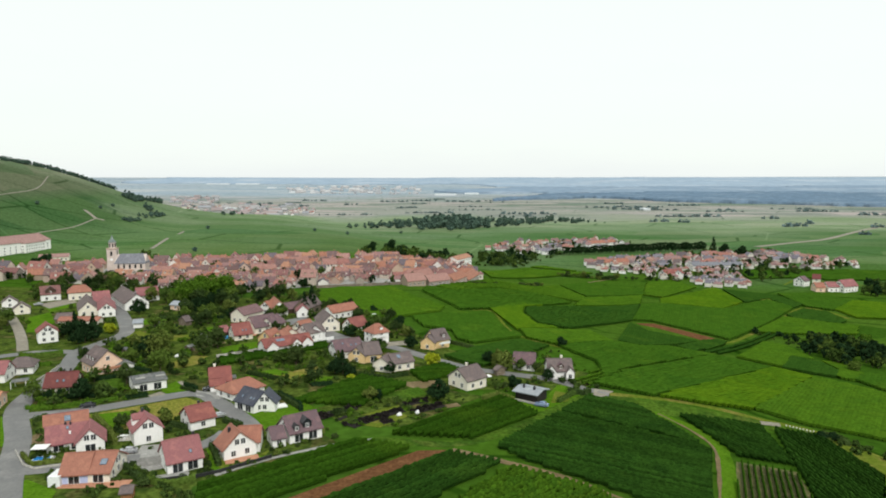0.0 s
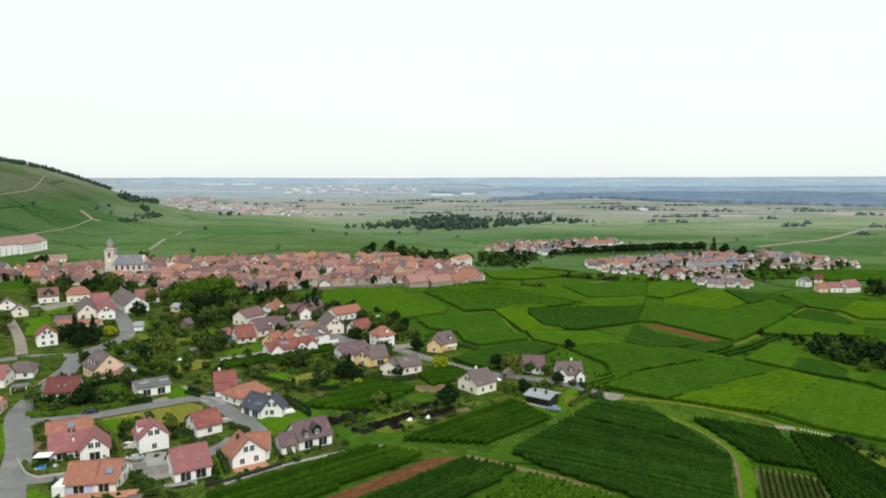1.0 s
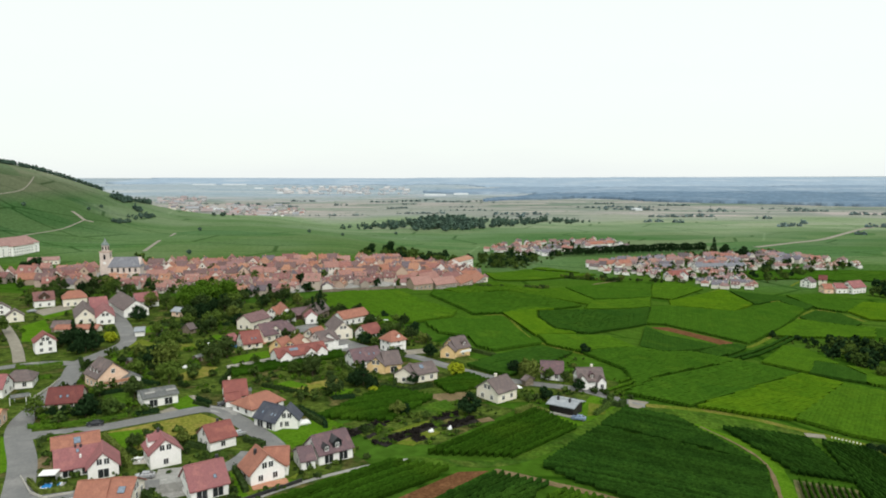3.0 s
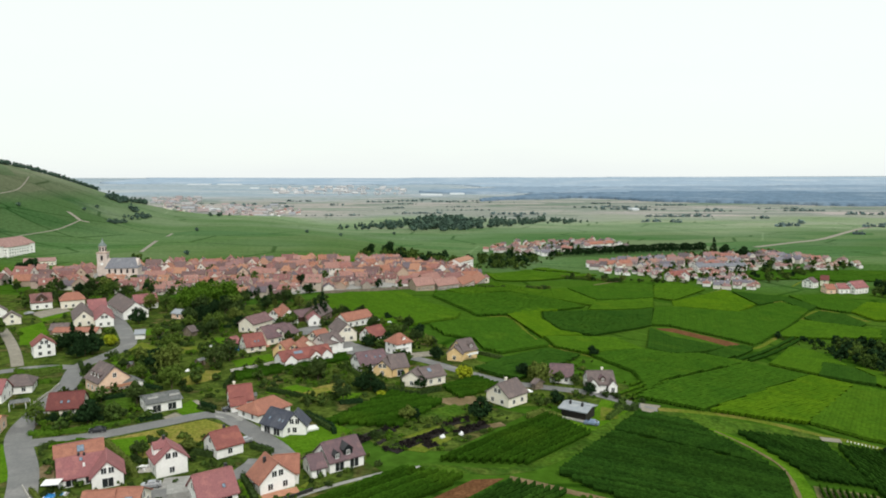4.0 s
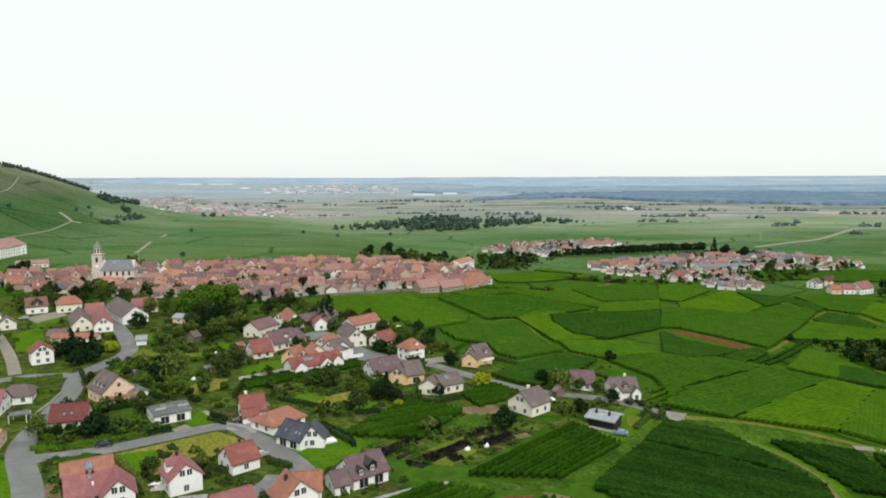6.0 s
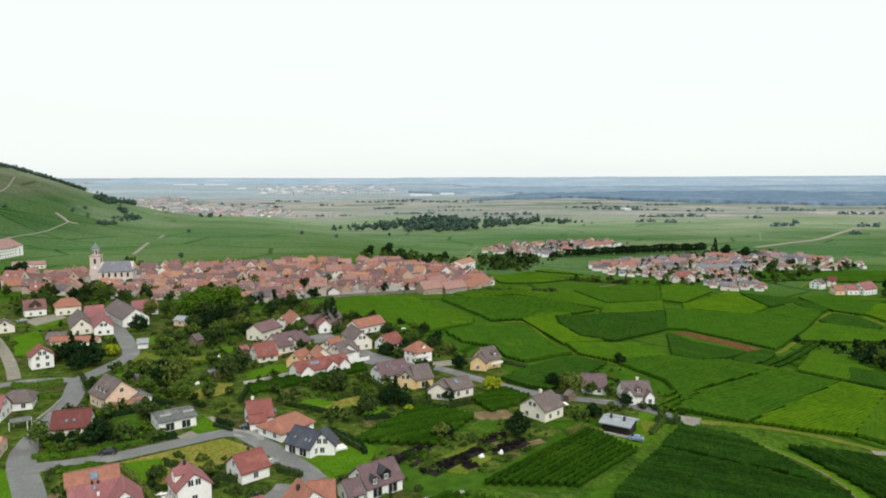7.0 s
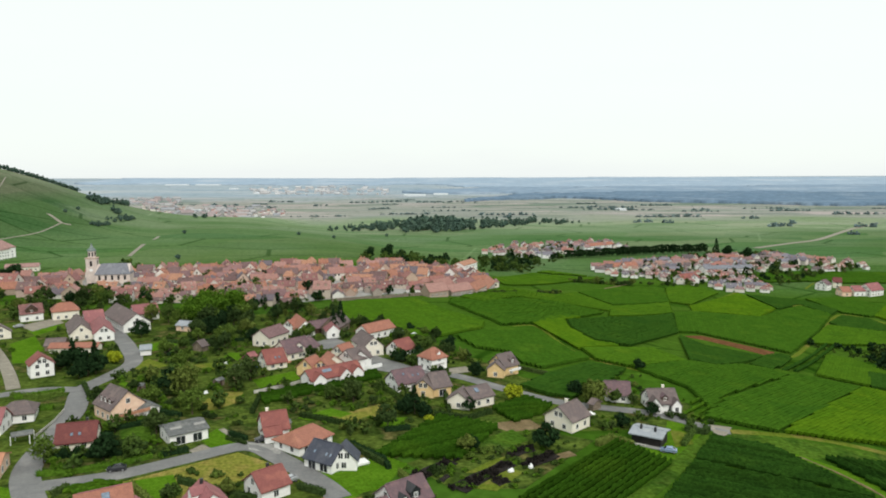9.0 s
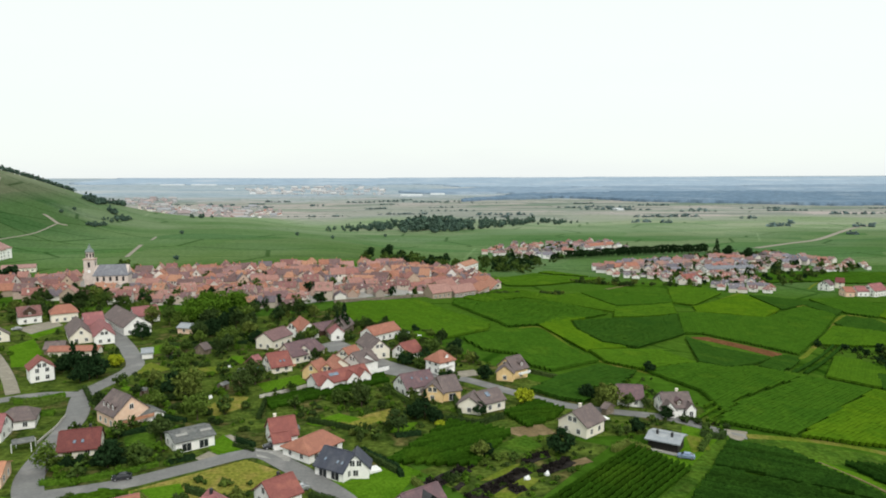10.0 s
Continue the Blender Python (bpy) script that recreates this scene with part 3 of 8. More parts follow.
def body(root, L, W, ridge, eave, roof, wall, hip=0.0, windows="snew", storeys=1, at=None, chimney=None, skylights=(), names=("wall", "roof"), over=0.5,
         door="", garage="", wide="", gable_windows=2, pitch=2.9):
    """The walls, roof, windows, door and chimney of one wing of a house, in the house's own space."""
    at = at or Matrix()
    if hip:
        wb = boxed(-L / 2, L / 2, -W / 2, W / 2, -1.5, eave + 0.05)
    else:
        wb = gable_walls(bmesh.new(), L, W, eave, ridge)
    base = part(names[0], wb, wall, root, "", at)
    slope = math.atan2(ridge - eave, W / 2)
    rf = part(names[1], roof_form(L, W, eave, ridge, over, hip), roof, root, "", at)
    part("ridge", ridge_cap(L, ridge, hip), roof, rf)
    for side in windows:
        run = L if side in "sn" else W
        levels = [1.35 + 2.5 * k for k in range(storeys) if 1.35 + 2.5 * k + 0.75 < eave + 0.25]
        for k, z in enumerate(levels):
            n = max(1, int((run - 1.2) / pitch))
            for i in range(n):
                u = (i - (n - 1) / 2) * (run - 1.2) / n
                if k == 0 and side in door and i == n // 2:
                    part("door", DOOR, None, root, "", at @ on_wall(side, u, 0, L, W))
                elif k == 0 and side in garage and i == 0:
                    part("garage_door", GARAGE, None, root, "", at @ on_wall(side, u + 0.3, 0, L, W))
                elif k == 0 and side in wide:
                    put_window(root, at @ on_wall(side, u, z - 0.2, L, W), "wide")
                else:
                    put_window(root, at @ on_wall(side, u, z, L, W))
        if side in "ew" and not hip and ridge - eave > 2.6:
            z = eave + (ridge - eave) * 0.36
            for i in range(gable_windows):
                put_window(root, at @ on_wall(side, (i - (gable_windows - 1) / 2) * 1.5, z, L, W), "small" if gable_windows > 2 else "")
    if chimney:
        cx, cy, cm = chimney
        z = ridge - abs(cy) * math.tan(slope)
        part("chimney", cm, None, root, "", at @ pose(cx, cy, z + 0.5))
    for sx, frac, side, *big in skylights:
        y = side * W / 2 * (1 - frac)
        z = eave + (ridge - eave) * frac + 0.28
        fr, pn = (SKY_BIG_FRAME, SKY_BIG_PANE) if big else (SKY_FRAME, SKY_PANE)
        s = part("skylight", fr, None, root, "", at @ pose(sx, y, z, -math.degrees(slope) * side, 0, 0))
        part("pane", pn, None, s)
    return base


def house(ax, ay, bx, by, W, ridge, eave, roof, wall, label, category="house", grow=0.0, lower=0.0, size=0.86, **k):
    """A house whose ridge runs from a to b. Returns its root; further wings are added to it by body()."""
    ridge, eave, W = ridge * size, eave * size, W * (0.5 + 0.5 * size)
    L = math.hypot(bx - ax, by - ay) - 0.7 + grow + 2 * k.get("hip", 0.0)
    cx, cy = (ax + bx) / 2, (ay + by) / 2
    root = new(category.replace(" ", "_"), None)
    root.matrix_basis = pose(cx, cy, ground_z(cx, cy) - lower, 0, 0, math.degrees(math.atan2(by - ay, bx - ax)))
    body(root, L, W, ridge, eave, roof, wall, **k)
    return tagged(root, label, category, "houses of the village")


def dormer(root, x, side, W, ridge, eave, roof, wall, w=1.8, frac=0.25, rise=1.5, size=0.86):
    """A gabled dormer standing out of a roof slope, looking to side (-1 or 1 across the ridge)."""
    ridge, eave, W = ridge * size, eave * size, W * (0.5 + 0.5 * size)
    half = W / 2
    y_front = side * half * (1 - frac)
    z = eave + (ridge - eave) * frac
    depth = half * min(0.85 - frac, (rise + 0.7) / max(0.1, ridge - eave)) + 0.3
    turn = -90 if side < 0 else 90
    m = pose(x, y_front, z, 0, 0, turn) @ pose(-depth / 2, 0, 0)
    bm = gable_walls(bmesh.new(), depth, w, rise, rise + w * 0.42, foot=-0.2)
    d = part("dormer", bm, wall, root, "", m)
    part("dormer_roof", roof_form(depth, w, rise, rise + w * 0.42, 0.25, 0.0, 0.15), roof, d)
    win = part("window", SMALL_FRAME, None, d, "", pose(depth / 2, 0, 0.75, 0, 0, 90))
    win["label"] = "small dormer window with dark glass"


def wing(root, ax, ay, bx, by, W, ridge, eave, roof, wall, grow=0.0, size=0.86, **k):
    """A further wing of a house, with its ridge from a to b in the world."""
    ridge, eave, W = ridge * size, eave * size, W * (0.5 + 0.5 * size)
    L = math.hypot(bx - ax, by - ay) - 0.7 + grow + 2 * k.get("hip", 0.0)
    cx, cy = (ax + bx) / 2, (ay + by) / 2
    world_m = pose(cx, cy, root.matrix_basis.translation.z, 0, 0, math.degrees(math.atan2(by - ay, bx - ax)))
    k.setdefault("names", ("wing_wall", "wing_roof"))
    body(root, L, W, ridge, eave, roof, wall, at=root.matrix_basis.inverted() @ world_m, **k)


def local(root, x, y, z=0.0):
    """A world place, z above the house's own ground, in the house's space."""
    return root.matrix_basis.inverted() @ Vector((x, y, root.matrix_basis.translation.z + z))


def slab(root, name, x, y, turn, L, W, z0, z1, mat, label="", bevel=0.03):
    """A box-shaped part set at a world place: a terrace, a wall, a flat roof."""
    m = root.matrix_basis.inverted() @ pose(x, y, root.matrix_basis.translation.z, 0, 0, turn)
    return part(name, boxed(-L / 2, L / 2, -W / 2, W / 2, z0, z1, bevel), mat, root, label, m)


def fence(pts, height, mat, label, gap=1.6, thick=0.08, solid=True):
    """A garden wall or fence along a line: posts with a wall or rails between them."""
    root = None
    for i in range(len(pts) - 1):
        a, b = Vector(pts[i]), Vector(pts[i + 1])
        n = max(1, int((b - a).length / gap))
        yaw = math.degrees(math.atan2(b.y - a.y, b.x - a.x))
        run = (b - a).length / n
        for k in range(n):
            p = a + (b - a) * ((k + 0.5) / n)
            m = pose(p.x, p.y, ground_z(p.x, p.y), 0, 0, yaw)
            if root is None:
                root = new("garden_wall" if solid else "fence", None)
                root.matrix_basis = m
                panel = mesh_of("panel", boxed(-run / 2, run / 2, -thick, thick, -0.4 if solid else 0.25, height), mat)
                post = mesh_of("post", boxed(-0.1, 0.1, -thick - 0.03, thick + 0.03, -0.4, height + 0.08, 0.02), mat)
            at = root.matrix_basis.inverted() @ m
            part("panel", panel, None, root, "", at)
            part("post", post, None, root, "", at @ pose(-run / 2, 0, 0))
    return tagged(root, label, "wall" if solid else "fence")


def car(x, y, turn, paint, label):
    """A parked car: body with cabin, glass, lamps and four wheels."""
    root = new("car", None)
    root.matrix_basis = pose(x, y, ground_z(x, y) + 0.14, 0, 0, turn)
    bm = bmesh.new()
    prof = ((-2.1, 0.35), (-2.15, 0.75), (-1.95, 0.95), (-1.2, 1.0), (-0.55, 1.45), (0.9, 1.48), (1.75, 1.0), (2.05, 0.92), (2.1, 0.35))
    sides = [[bm.verts.new((px, s * (0.86 if pz < 1.1 else 0.66), pz)) for px, pz in prof] for s in (-1, 1)]
    bm.faces.new(sides[0])
    bm.faces.new(sides[1][::-1])
    for i in range(len(prof)):
        j = (i + 1) % len(prof)
        bm.faces.new((sides[0][j], sides[0][i], sides[1][i], sides[1][j]))
    bmesh.ops.recalc_face_normals(bm, faces=bm.faces[:])
    part("body", bm, paint, root)
    gl = bmesh.new()
    box(gl, -0.5, 0.95, -0.74, 0.74, 1.06, 1.38)
    part("side_glass", gl, pane_dark, root)
    part("windscreen", boxed(-0.36, 0.36, -0.6, 0.6, -0.01, 0.02), pane_dark, root, "", pose(-0.9, 0, 1.23, 0, -36, 0))
    part("rear_window", boxed(-0.4, 0.4, -0.6, 0.6, -0.01, 0.02), pane_dark, root, "", pose(1.36, 0, 1.23, 0, 30, 0))
    for sx in (-1.3, 1.3):
        for sy in (-0.8, 0.8):
            wb = bmesh.new()
            bmesh.ops.create_cone(wb, cap_ends=True, segments=14, radius1=0.32, radius2=0.32, depth=0.2)
            w = part("wheel", wb, rubber, root, "", pose(sx, sy, 0.32, 90, 0, 0))
            rb = bmesh.new()
            bmesh.ops.create_cone(rb, cap_ends=True, segments=10, radius1=0.18, radius2=0.18, depth=0.22)
            part("rim", rb, car_silver, w)
    for sy in (-0.6, 0.6):
        part("headlight", boxed(-2.17, -2.08, sy - 0.18, sy + 0.18, 0.62, 0.78), plastic_white, root)
    return tagged(root, label, "car", "parked cars")

# ---- the land ----
def spaced(near, far, step, growth):
    out, v, s = [0.0], 0.0, step
    while v < far:
        v += s
        if v > near:
            s *= growth
        out.append(min(v, far))
    return out


def make_ground():
    right, left, ahead = spaced(420, 4900, 8.0, 1.07), spaced(640, 4900, 8.0, 1.07), spaced(900, 4900, 8.0, 1.05)
    xs = [-v for v in left[:0:-1]] + right
    ys = [-v for v in spaced(0, 900, 30.0, 1.2)[:0:-1]] + ahead
    verts = [(x, y, ground_z(x, y)) for y in ys for x in xs]
    n = len(xs)
    faces = [(j * n + i, j * n + i + 1, (j + 1) * n + i + 1, (j + 1) * n + i) for j in range(len(ys) - 1) for i in range(n - 1)]
    m = bpy.data.materials.new("farmland")
    m.use_nodes = True
    nd, l = m.node_tree.nodes, m.node_tree.links
    b = nd["Principled BSDF"]
    b.inputs["Roughness"].default_value, b.inputs["Specular IOR Level"].default_value = 0.95, 0.0
    geo = nd.new("ShaderNodeNewGeometry")
    sep = nd.new("ShaderNodeSeparateXYZ")
    l.new(geo.outputs["Position"], sep.inputs[0])

    def field_cells(sx, sy, turn, cols):
        mp = nd.new("ShaderNodeMapping")
        mp.inputs["Scale"].default_value, mp.inputs["Rotation"].default_value = (1 / sx, 1 / sy, 0), (0, 0, radians(turn))
        l.new(geo.outputs["Position"], mp.inputs[0])
        vo = nd.new("ShaderNodeTexVoronoi")
        vo.voronoi_dimensions, vo.distance = "2D", "CHEBYCHEV"
        vo.inputs["Scale"].default_value, vo.inputs["Randomness"].default_value = 1.0, 0.75
        l.new(mp.outputs[0], vo.inputs["Vector"])
        bw = nd.new("ShaderNodeSeparateColor")
        l.new(vo.outputs["Color"], bw.inputs[0])
        r = nd.new("ShaderNodeValToRGB")
        while len(r.color_ramp.elements) < len(cols):
            r.color_ramp.elements.new(0.5)
        for i, c in enumerate(cols):
            r.color_ramp.elements[i].position, r.color_ramp.elements[i].color = 0.08 + 0.84 * i / (len(cols) - 1), (*c, 1)
        l.new(bw.outputs["Red"], r.inputs["Fac"])
        return r.outputs["Color"]

    def blend(a, c, fac):
        mx = nd.new("ShaderNodeMix")
        mx.data_type = "RGBA"
        l.new(fac, mx.inputs["Factor"])
        l.new(a, mx.inputs[6])
        l.new(c, mx.inputs[7])
        return mx.outputs[2]

    def between(out, lo, hi):
        mr = nd.new("ShaderNodeMapRange")
        mr.inputs["From Min"].default_value, mr.inputs["From Max"].default_value = lo, hi
        l.new(out, mr.inputs["Value"])
        return mr.outputs[0]

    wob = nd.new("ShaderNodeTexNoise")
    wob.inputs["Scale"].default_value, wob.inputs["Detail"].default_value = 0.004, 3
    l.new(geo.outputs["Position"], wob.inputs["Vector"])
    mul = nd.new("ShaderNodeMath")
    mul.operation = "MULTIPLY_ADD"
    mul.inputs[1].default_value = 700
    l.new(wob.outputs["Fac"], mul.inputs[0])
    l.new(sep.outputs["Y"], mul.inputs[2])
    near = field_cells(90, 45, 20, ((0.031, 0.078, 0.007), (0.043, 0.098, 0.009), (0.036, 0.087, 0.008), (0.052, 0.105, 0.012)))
    # these fields turn paler and bluer with distance, haze painted into their colours
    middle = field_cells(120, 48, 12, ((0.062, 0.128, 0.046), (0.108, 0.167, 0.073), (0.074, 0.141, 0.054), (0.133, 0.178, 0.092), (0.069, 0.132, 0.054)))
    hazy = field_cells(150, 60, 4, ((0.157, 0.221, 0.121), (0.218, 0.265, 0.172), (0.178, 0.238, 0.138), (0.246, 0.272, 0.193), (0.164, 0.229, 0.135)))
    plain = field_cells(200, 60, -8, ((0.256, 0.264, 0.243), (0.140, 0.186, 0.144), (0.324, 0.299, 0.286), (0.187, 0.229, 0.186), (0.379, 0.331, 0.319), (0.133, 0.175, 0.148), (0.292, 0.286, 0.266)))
    remote_hazy = field_cells(600, 130, 5, ((0.287, 0.345, 0.389), (0.368, 0.391, 0.407), (0.241, 0.305, 0.360), (0.333, 0.374, 0.407), (0.253, 0.316, 0.366)))
    col = blend(near, middle, between(mul.outputs[0], 900, 1150))
    # hill greens, a little greyed and blued by haze put into the colour
    slope = field_cells(80, 40, 25, ((0.040, 0.088, 0.030), (0.064, 0.112, 0.042), (0.034, 0.078, 0.028), (0.056, 0.104, 0.038)))
    col = blend(col, slope, between(sep.outputs["Z"], -2, 14))
    dry = field_cells(60, 110, 30, ((0.078, 0.104, 0.056), (0.112, 0.120, 0.076), (0.062, 0.096, 0.046), (0.094, 0.108, 0.066)))
    col = blend(col, dry, between(sep.outputs["Z"], 34, 46))
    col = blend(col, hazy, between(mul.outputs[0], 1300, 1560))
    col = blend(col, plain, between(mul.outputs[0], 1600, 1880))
    col = blend(col, remote_hazy, between(mul.outputs[0], 2700, 3300))
    # field paths and the dark ends of vine rows, along the borders of the plots
    def borders(sx, sy, turn, width, tone):
        mp = nd.new("ShaderNodeMapping")
        mp.inputs["Scale"].default_value, mp.inputs["Rotation"].default_value = (1 / sx, 1 / sy, 0), (0, 0, radians(turn))
        l.new(geo.outputs["Position"], mp.inputs[0])
        vo = nd.new("ShaderNodeTexVoronoi")
        vo.voronoi_dimensions, vo.feature = "2D", "DISTANCE_TO_EDGE"
        vo.inputs["Scale"].default_value = 1.0
        l.new(mp.outputs[0], vo.inputs["Vector"])
        mx = nd.new("ShaderNodeMix")
        mx.data_type, mx.blend_type = "RGBA", "MULTIPLY"
        fac = between(vo.outputs["Distance"], width, width * 0.4)
        l.new(fac, mx.inputs["Factor"])
        l.new(col, mx.inputs[6])
        mx.inputs[7].default_value = (*tone, 1)
        return mx.outputs[2]

    col = borders(130, 60, 15, 0.022, (0.45, 0.55, 0.45))
    col = borders(260, 160, -20, 0.007, (1.35, 1.25, 1.35))
    fine = nd.new("ShaderNodeTexNoise")
    fine.inputs["Scale"].default_value, fine.inputs["Detail"].default_value = 0.35, 6
    l.new(geo.outputs["Position"], fine.inputs["Vector"])
    sc = nd.new("ShaderNodeVectorMath")
    sc.operation = "SCALE"
    mr = between(fine.outputs["Fac"], 0.25, 0.75)
    mr.node.inputs["To Min"].default_value, mr.node.inputs["To Max"].default_value = 0.72, 1.28
    l.new(col, sc.inputs[0])
    l.new(mr, sc.inputs["Scale"])
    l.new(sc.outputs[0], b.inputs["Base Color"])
    bp = nd.new("ShaderNodeBump")
    bp.inputs["Strength"].default_value, bp.inputs["Distance"].default_value = 0.5, 0.4
    l.new(fine.outputs["Fac"], bp.inputs["Height"])
    l.new(bp.outputs[0], b.inputs["Normal"])
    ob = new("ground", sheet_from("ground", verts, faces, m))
    for poly in ob.data.polygons:
        poly.use_smooth = True
    tagged(ob, "green farmland falling from a village shelf to a wide plain, haze painted into its far colours", "ground", kind="structure")


make_ground()

# roads and paths
strip("road", [(-90.8, 137.9), (-99.1, 152.7), (-109.2, 172.9), (-123.7, 196.4), (-128.5, 214.9), (-132.6, 239.2), (-139.5, 260.8), (-137.3, 275.0), (-135.8, 292.8), (-146.1, 315.4), (-160.8, 341.7), (-182.5, 383.4)],
      6.2, 0.10, asphalt, "grey asphalt village road between gardens", "road")
strip("road", [(-119.4, 190.3), (-103.6, 195.6), (-90.8, 203.7), (-77.4, 211.5), (-67.8, 203.6), (-56.1, 189.4), (-51.2, 181.8)],
      5.4, 0.14, asphalt, "grey asphalt side street past a meadow", "road")
strip("road", [(-99.6, 154.0), (-93.5, 155.2), (-87.0, 157.8), (-76.6, 161.2), (-68.2, 164.0), (-59.4, 172.8), (-57.6, 179.9)],
      4.6, 0.14, asphalt, "grey asphalt lane between houses", "road")
strip("road", [(-139.5, 260.8), (-150.3, 261.6), (-160.0, 258.2), (-173.5, 247.9)], 5.0, 0.14, asphalt, "grey asphalt side road", "road")
strip("road", [(-161.6, 262.4), (-174.1, 282.5), (-192.7, 309.3), (-222.5, 348.8)], 4.0, 0.16, gravel, "pale gravel drive", "road")
strip("road", [(-70.2, 323.1), (-55.4, 299.8), (-43.0, 282.8), (-21.2, 273.1), (-5.1, 257.8), (9.4, 246.0), (23.3, 241.4), (37.8, 238.0), (48.9, 229.6), (55.6, 226.8)],
      5.0, 0.10, asphalt, "grey asphalt street at the village edge", "road")
strip("path", [(55.6, 226.8), (75.3, 227.9), (89.8, 225.8), (104.2, 219.9), (118.5, 215.5), (123.5, 205.2), (121.9, 181.1)],
      3.2, 0.08, meadow_dry, "grassy farm track between vineyards", "path", edge=0.8)
strip("path", [(67.3, 211.3), (73.2, 199.3), (75.2, 187.2), (70.7, 171.7), (61.8, 148.4)], 0.9, 0.12, soil_tan, "tan stony field path", "path", edge=0.9)
strip("path", [(65.9, 212.3), (74.5, 201.6), (77.4, 188.7), (72.8, 172.3), (64.3, 149.0)], 4.2, 0.07, lawn, "bright grassy verge beside a field path", "path", edge=1.2)
strip("path", [(2.3, 170.9), (16.0, 164.1), (28.7, 157.5), (40.6, 146.9)], 2.4, 0.08, soil_tan, "worn earth track between vines", "path", edge=0.9)
strip("path", [(56.2, 231.8), (38.0, 210.7), (18.1, 186.1), (2.3, 174.6), (-18.3, 176.0)], 4.0, 0.06, meadow, "grassy track between vineyard plots", "path", edge=0.8)
strip("path", [(-18.3, 176.0), (-28.0, 171.7), (-41.7, 162.7), (-52.2, 152.9)], 1.2, 0.10, concrete, "narrow concrete path along gardens", "path")

patch("garden_ground", [(-99.6, 139.1), (-53.8, 139.7), (-55.2, 147.0), (-26.7, 172.9), (-46.4, 195.3), (-26.1, 217.4), (14.0, 221.7), (48.4, 227.0), (53.4, 251.1), (3.6, 270.8), (-41.0, 346.2), (-72.4, 394.2), (-109.7, 377.5), (-163.0, 394.3), (-302.3, 437.3)],
      0.03, garden_land, "mixed garden land of grass, weeds and bare earth", "ground")

# vineyards and fields beside the village
vines([(-54.3, 146.2), (-21.0, 174.0), (-7.0, 170.1), (-35.3, 141.7), (-50.1, 132.6)], 41, vine_near, "dense green vineyard plot in close rows", seg=0.9)
patch("field", [(-33.5, 141.8), (-6.3, 169.4), (0.9, 170.4), (-23.6, 143.2), (-33.9, 130.8), (-42.7, 130.5)], 0.07, soil_red, "bare strip of red-brown soil", "field")
vines([(-22.3, 143.3), (2.3, 168.0), (15.3, 163.3), (2.0, 148.6), (-5.1, 136.7), (-30.4, 135.5)], 45, vine_dark, "dark green vineyard plot in close rows", seg=0.9)
vines([(3.8, 143.9), (16.4, 160.8), (34.2, 151.8), (40.8, 143.0), (1.9, 137.2)], 45, vine_light, "light green vineyard plot in close rows", seg=0.7, width=1.1, rough=0.22)
vines([(13.3, 173.6), (33.6, 201.1), (71.3, 184.7), (73.3, 182.2), (60.1, 146.7), (44.7, 148.1), (20.3, 165.3)], -19, vine_dark, "large dark green vineyard plot in close rows", seg=0.7, width=1.0, rough=0.13)
vines([(34.8, 203.3), (47.1, 220.7), (62.2, 215.4), (72.5, 186.7)], -19, vine_dark, "dark green vineyard plot beside a larger one", seg=0.7, width=1.0, rough=0.13)
vines([(-15.6, 178.6), (19.0, 214.5), (28.6, 199.6), (7.6, 177.5)], 47, vine_near, "green vineyard plot below a chalet", seg=0.9)
vines([(-45.5, 202.8), (-27.6, 231.0), (-10.9, 222.8), (-24.1, 200.3)], 30, vine_near, "green vineyard plot behind gardens", seg=1.0)
vines([(77.9, 177.3), (92.6, 175.7), (86.9, 153.5), (65.5, 147.9)], 69, vine_near, "young vines in open rows over brown soil", seg=0.9, width=0.55, height=1.3, spacing=1.5)
patch("field", [(77.9, 178.1), (93.4, 176.7), (87.5, 153.7), (65.2, 147.9)], 0.05, soil_vine, "dry brown soil under open vine rows", "field")
vines([(73.6, 211.4), (99.4, 211.4), (94.7, 179.9), (79.8, 180.9), (78.5, 189.0)], -56, vine_dark, "dark green vineyard plot beside a track", seg=0.9)
vines([(103.0, 210.4), (117.0, 209.2), (119.5, 180.4), (105.9, 159.1), (87.6, 153.7)], -85, vine_dark, "dark green vineyard plot in straight rows", seg=0.9)
patch("field", [(111.1, 393.4), (122.8, 399.4), (131.2, 388.4), (142.4, 372.0), (145.7, 366.2), (139.1, 357.3), (134.9, 356.9), (127.3, 371.7), (118.7, 384.3), (112.0, 388.9)], 0.08, soil_red, "bare strip of red-brown soil", "field")
patch("meadow", [(-100.9, 191.8), (-78.6, 207.6), (-69.0, 200.5), (-77.1, 186.3), (-87.7, 179.0)], 0.06, meadow_tan, "tall dry yellow-brown meadow plot", "meadow")

# thin tracks between the plots further off; the vine rows stop short of them
for line, wide in (([(215.0, 617.7), (236.2, 643.0), (267.7, 659.8)], 1.8), ([(280.4, 567.5), (309.8, 598.2), (325.7, 583.4), (344.0, 563.4)], 1.8),
                   ([(58.8, 666.6), (85.7, 644.5), (122.0, 628.7)], 1.3)):
    strip("grass_path", line, wide, 0.1, meadow_dry, "narrow pale grass track between vineyard plots", "path", edge=0.5)
VL = "green vineyard plot in close trellised rows"
VB = "bright green vineyard plot in close trellised rows"
VD = "dark green vineyard plot in close trellised rows"
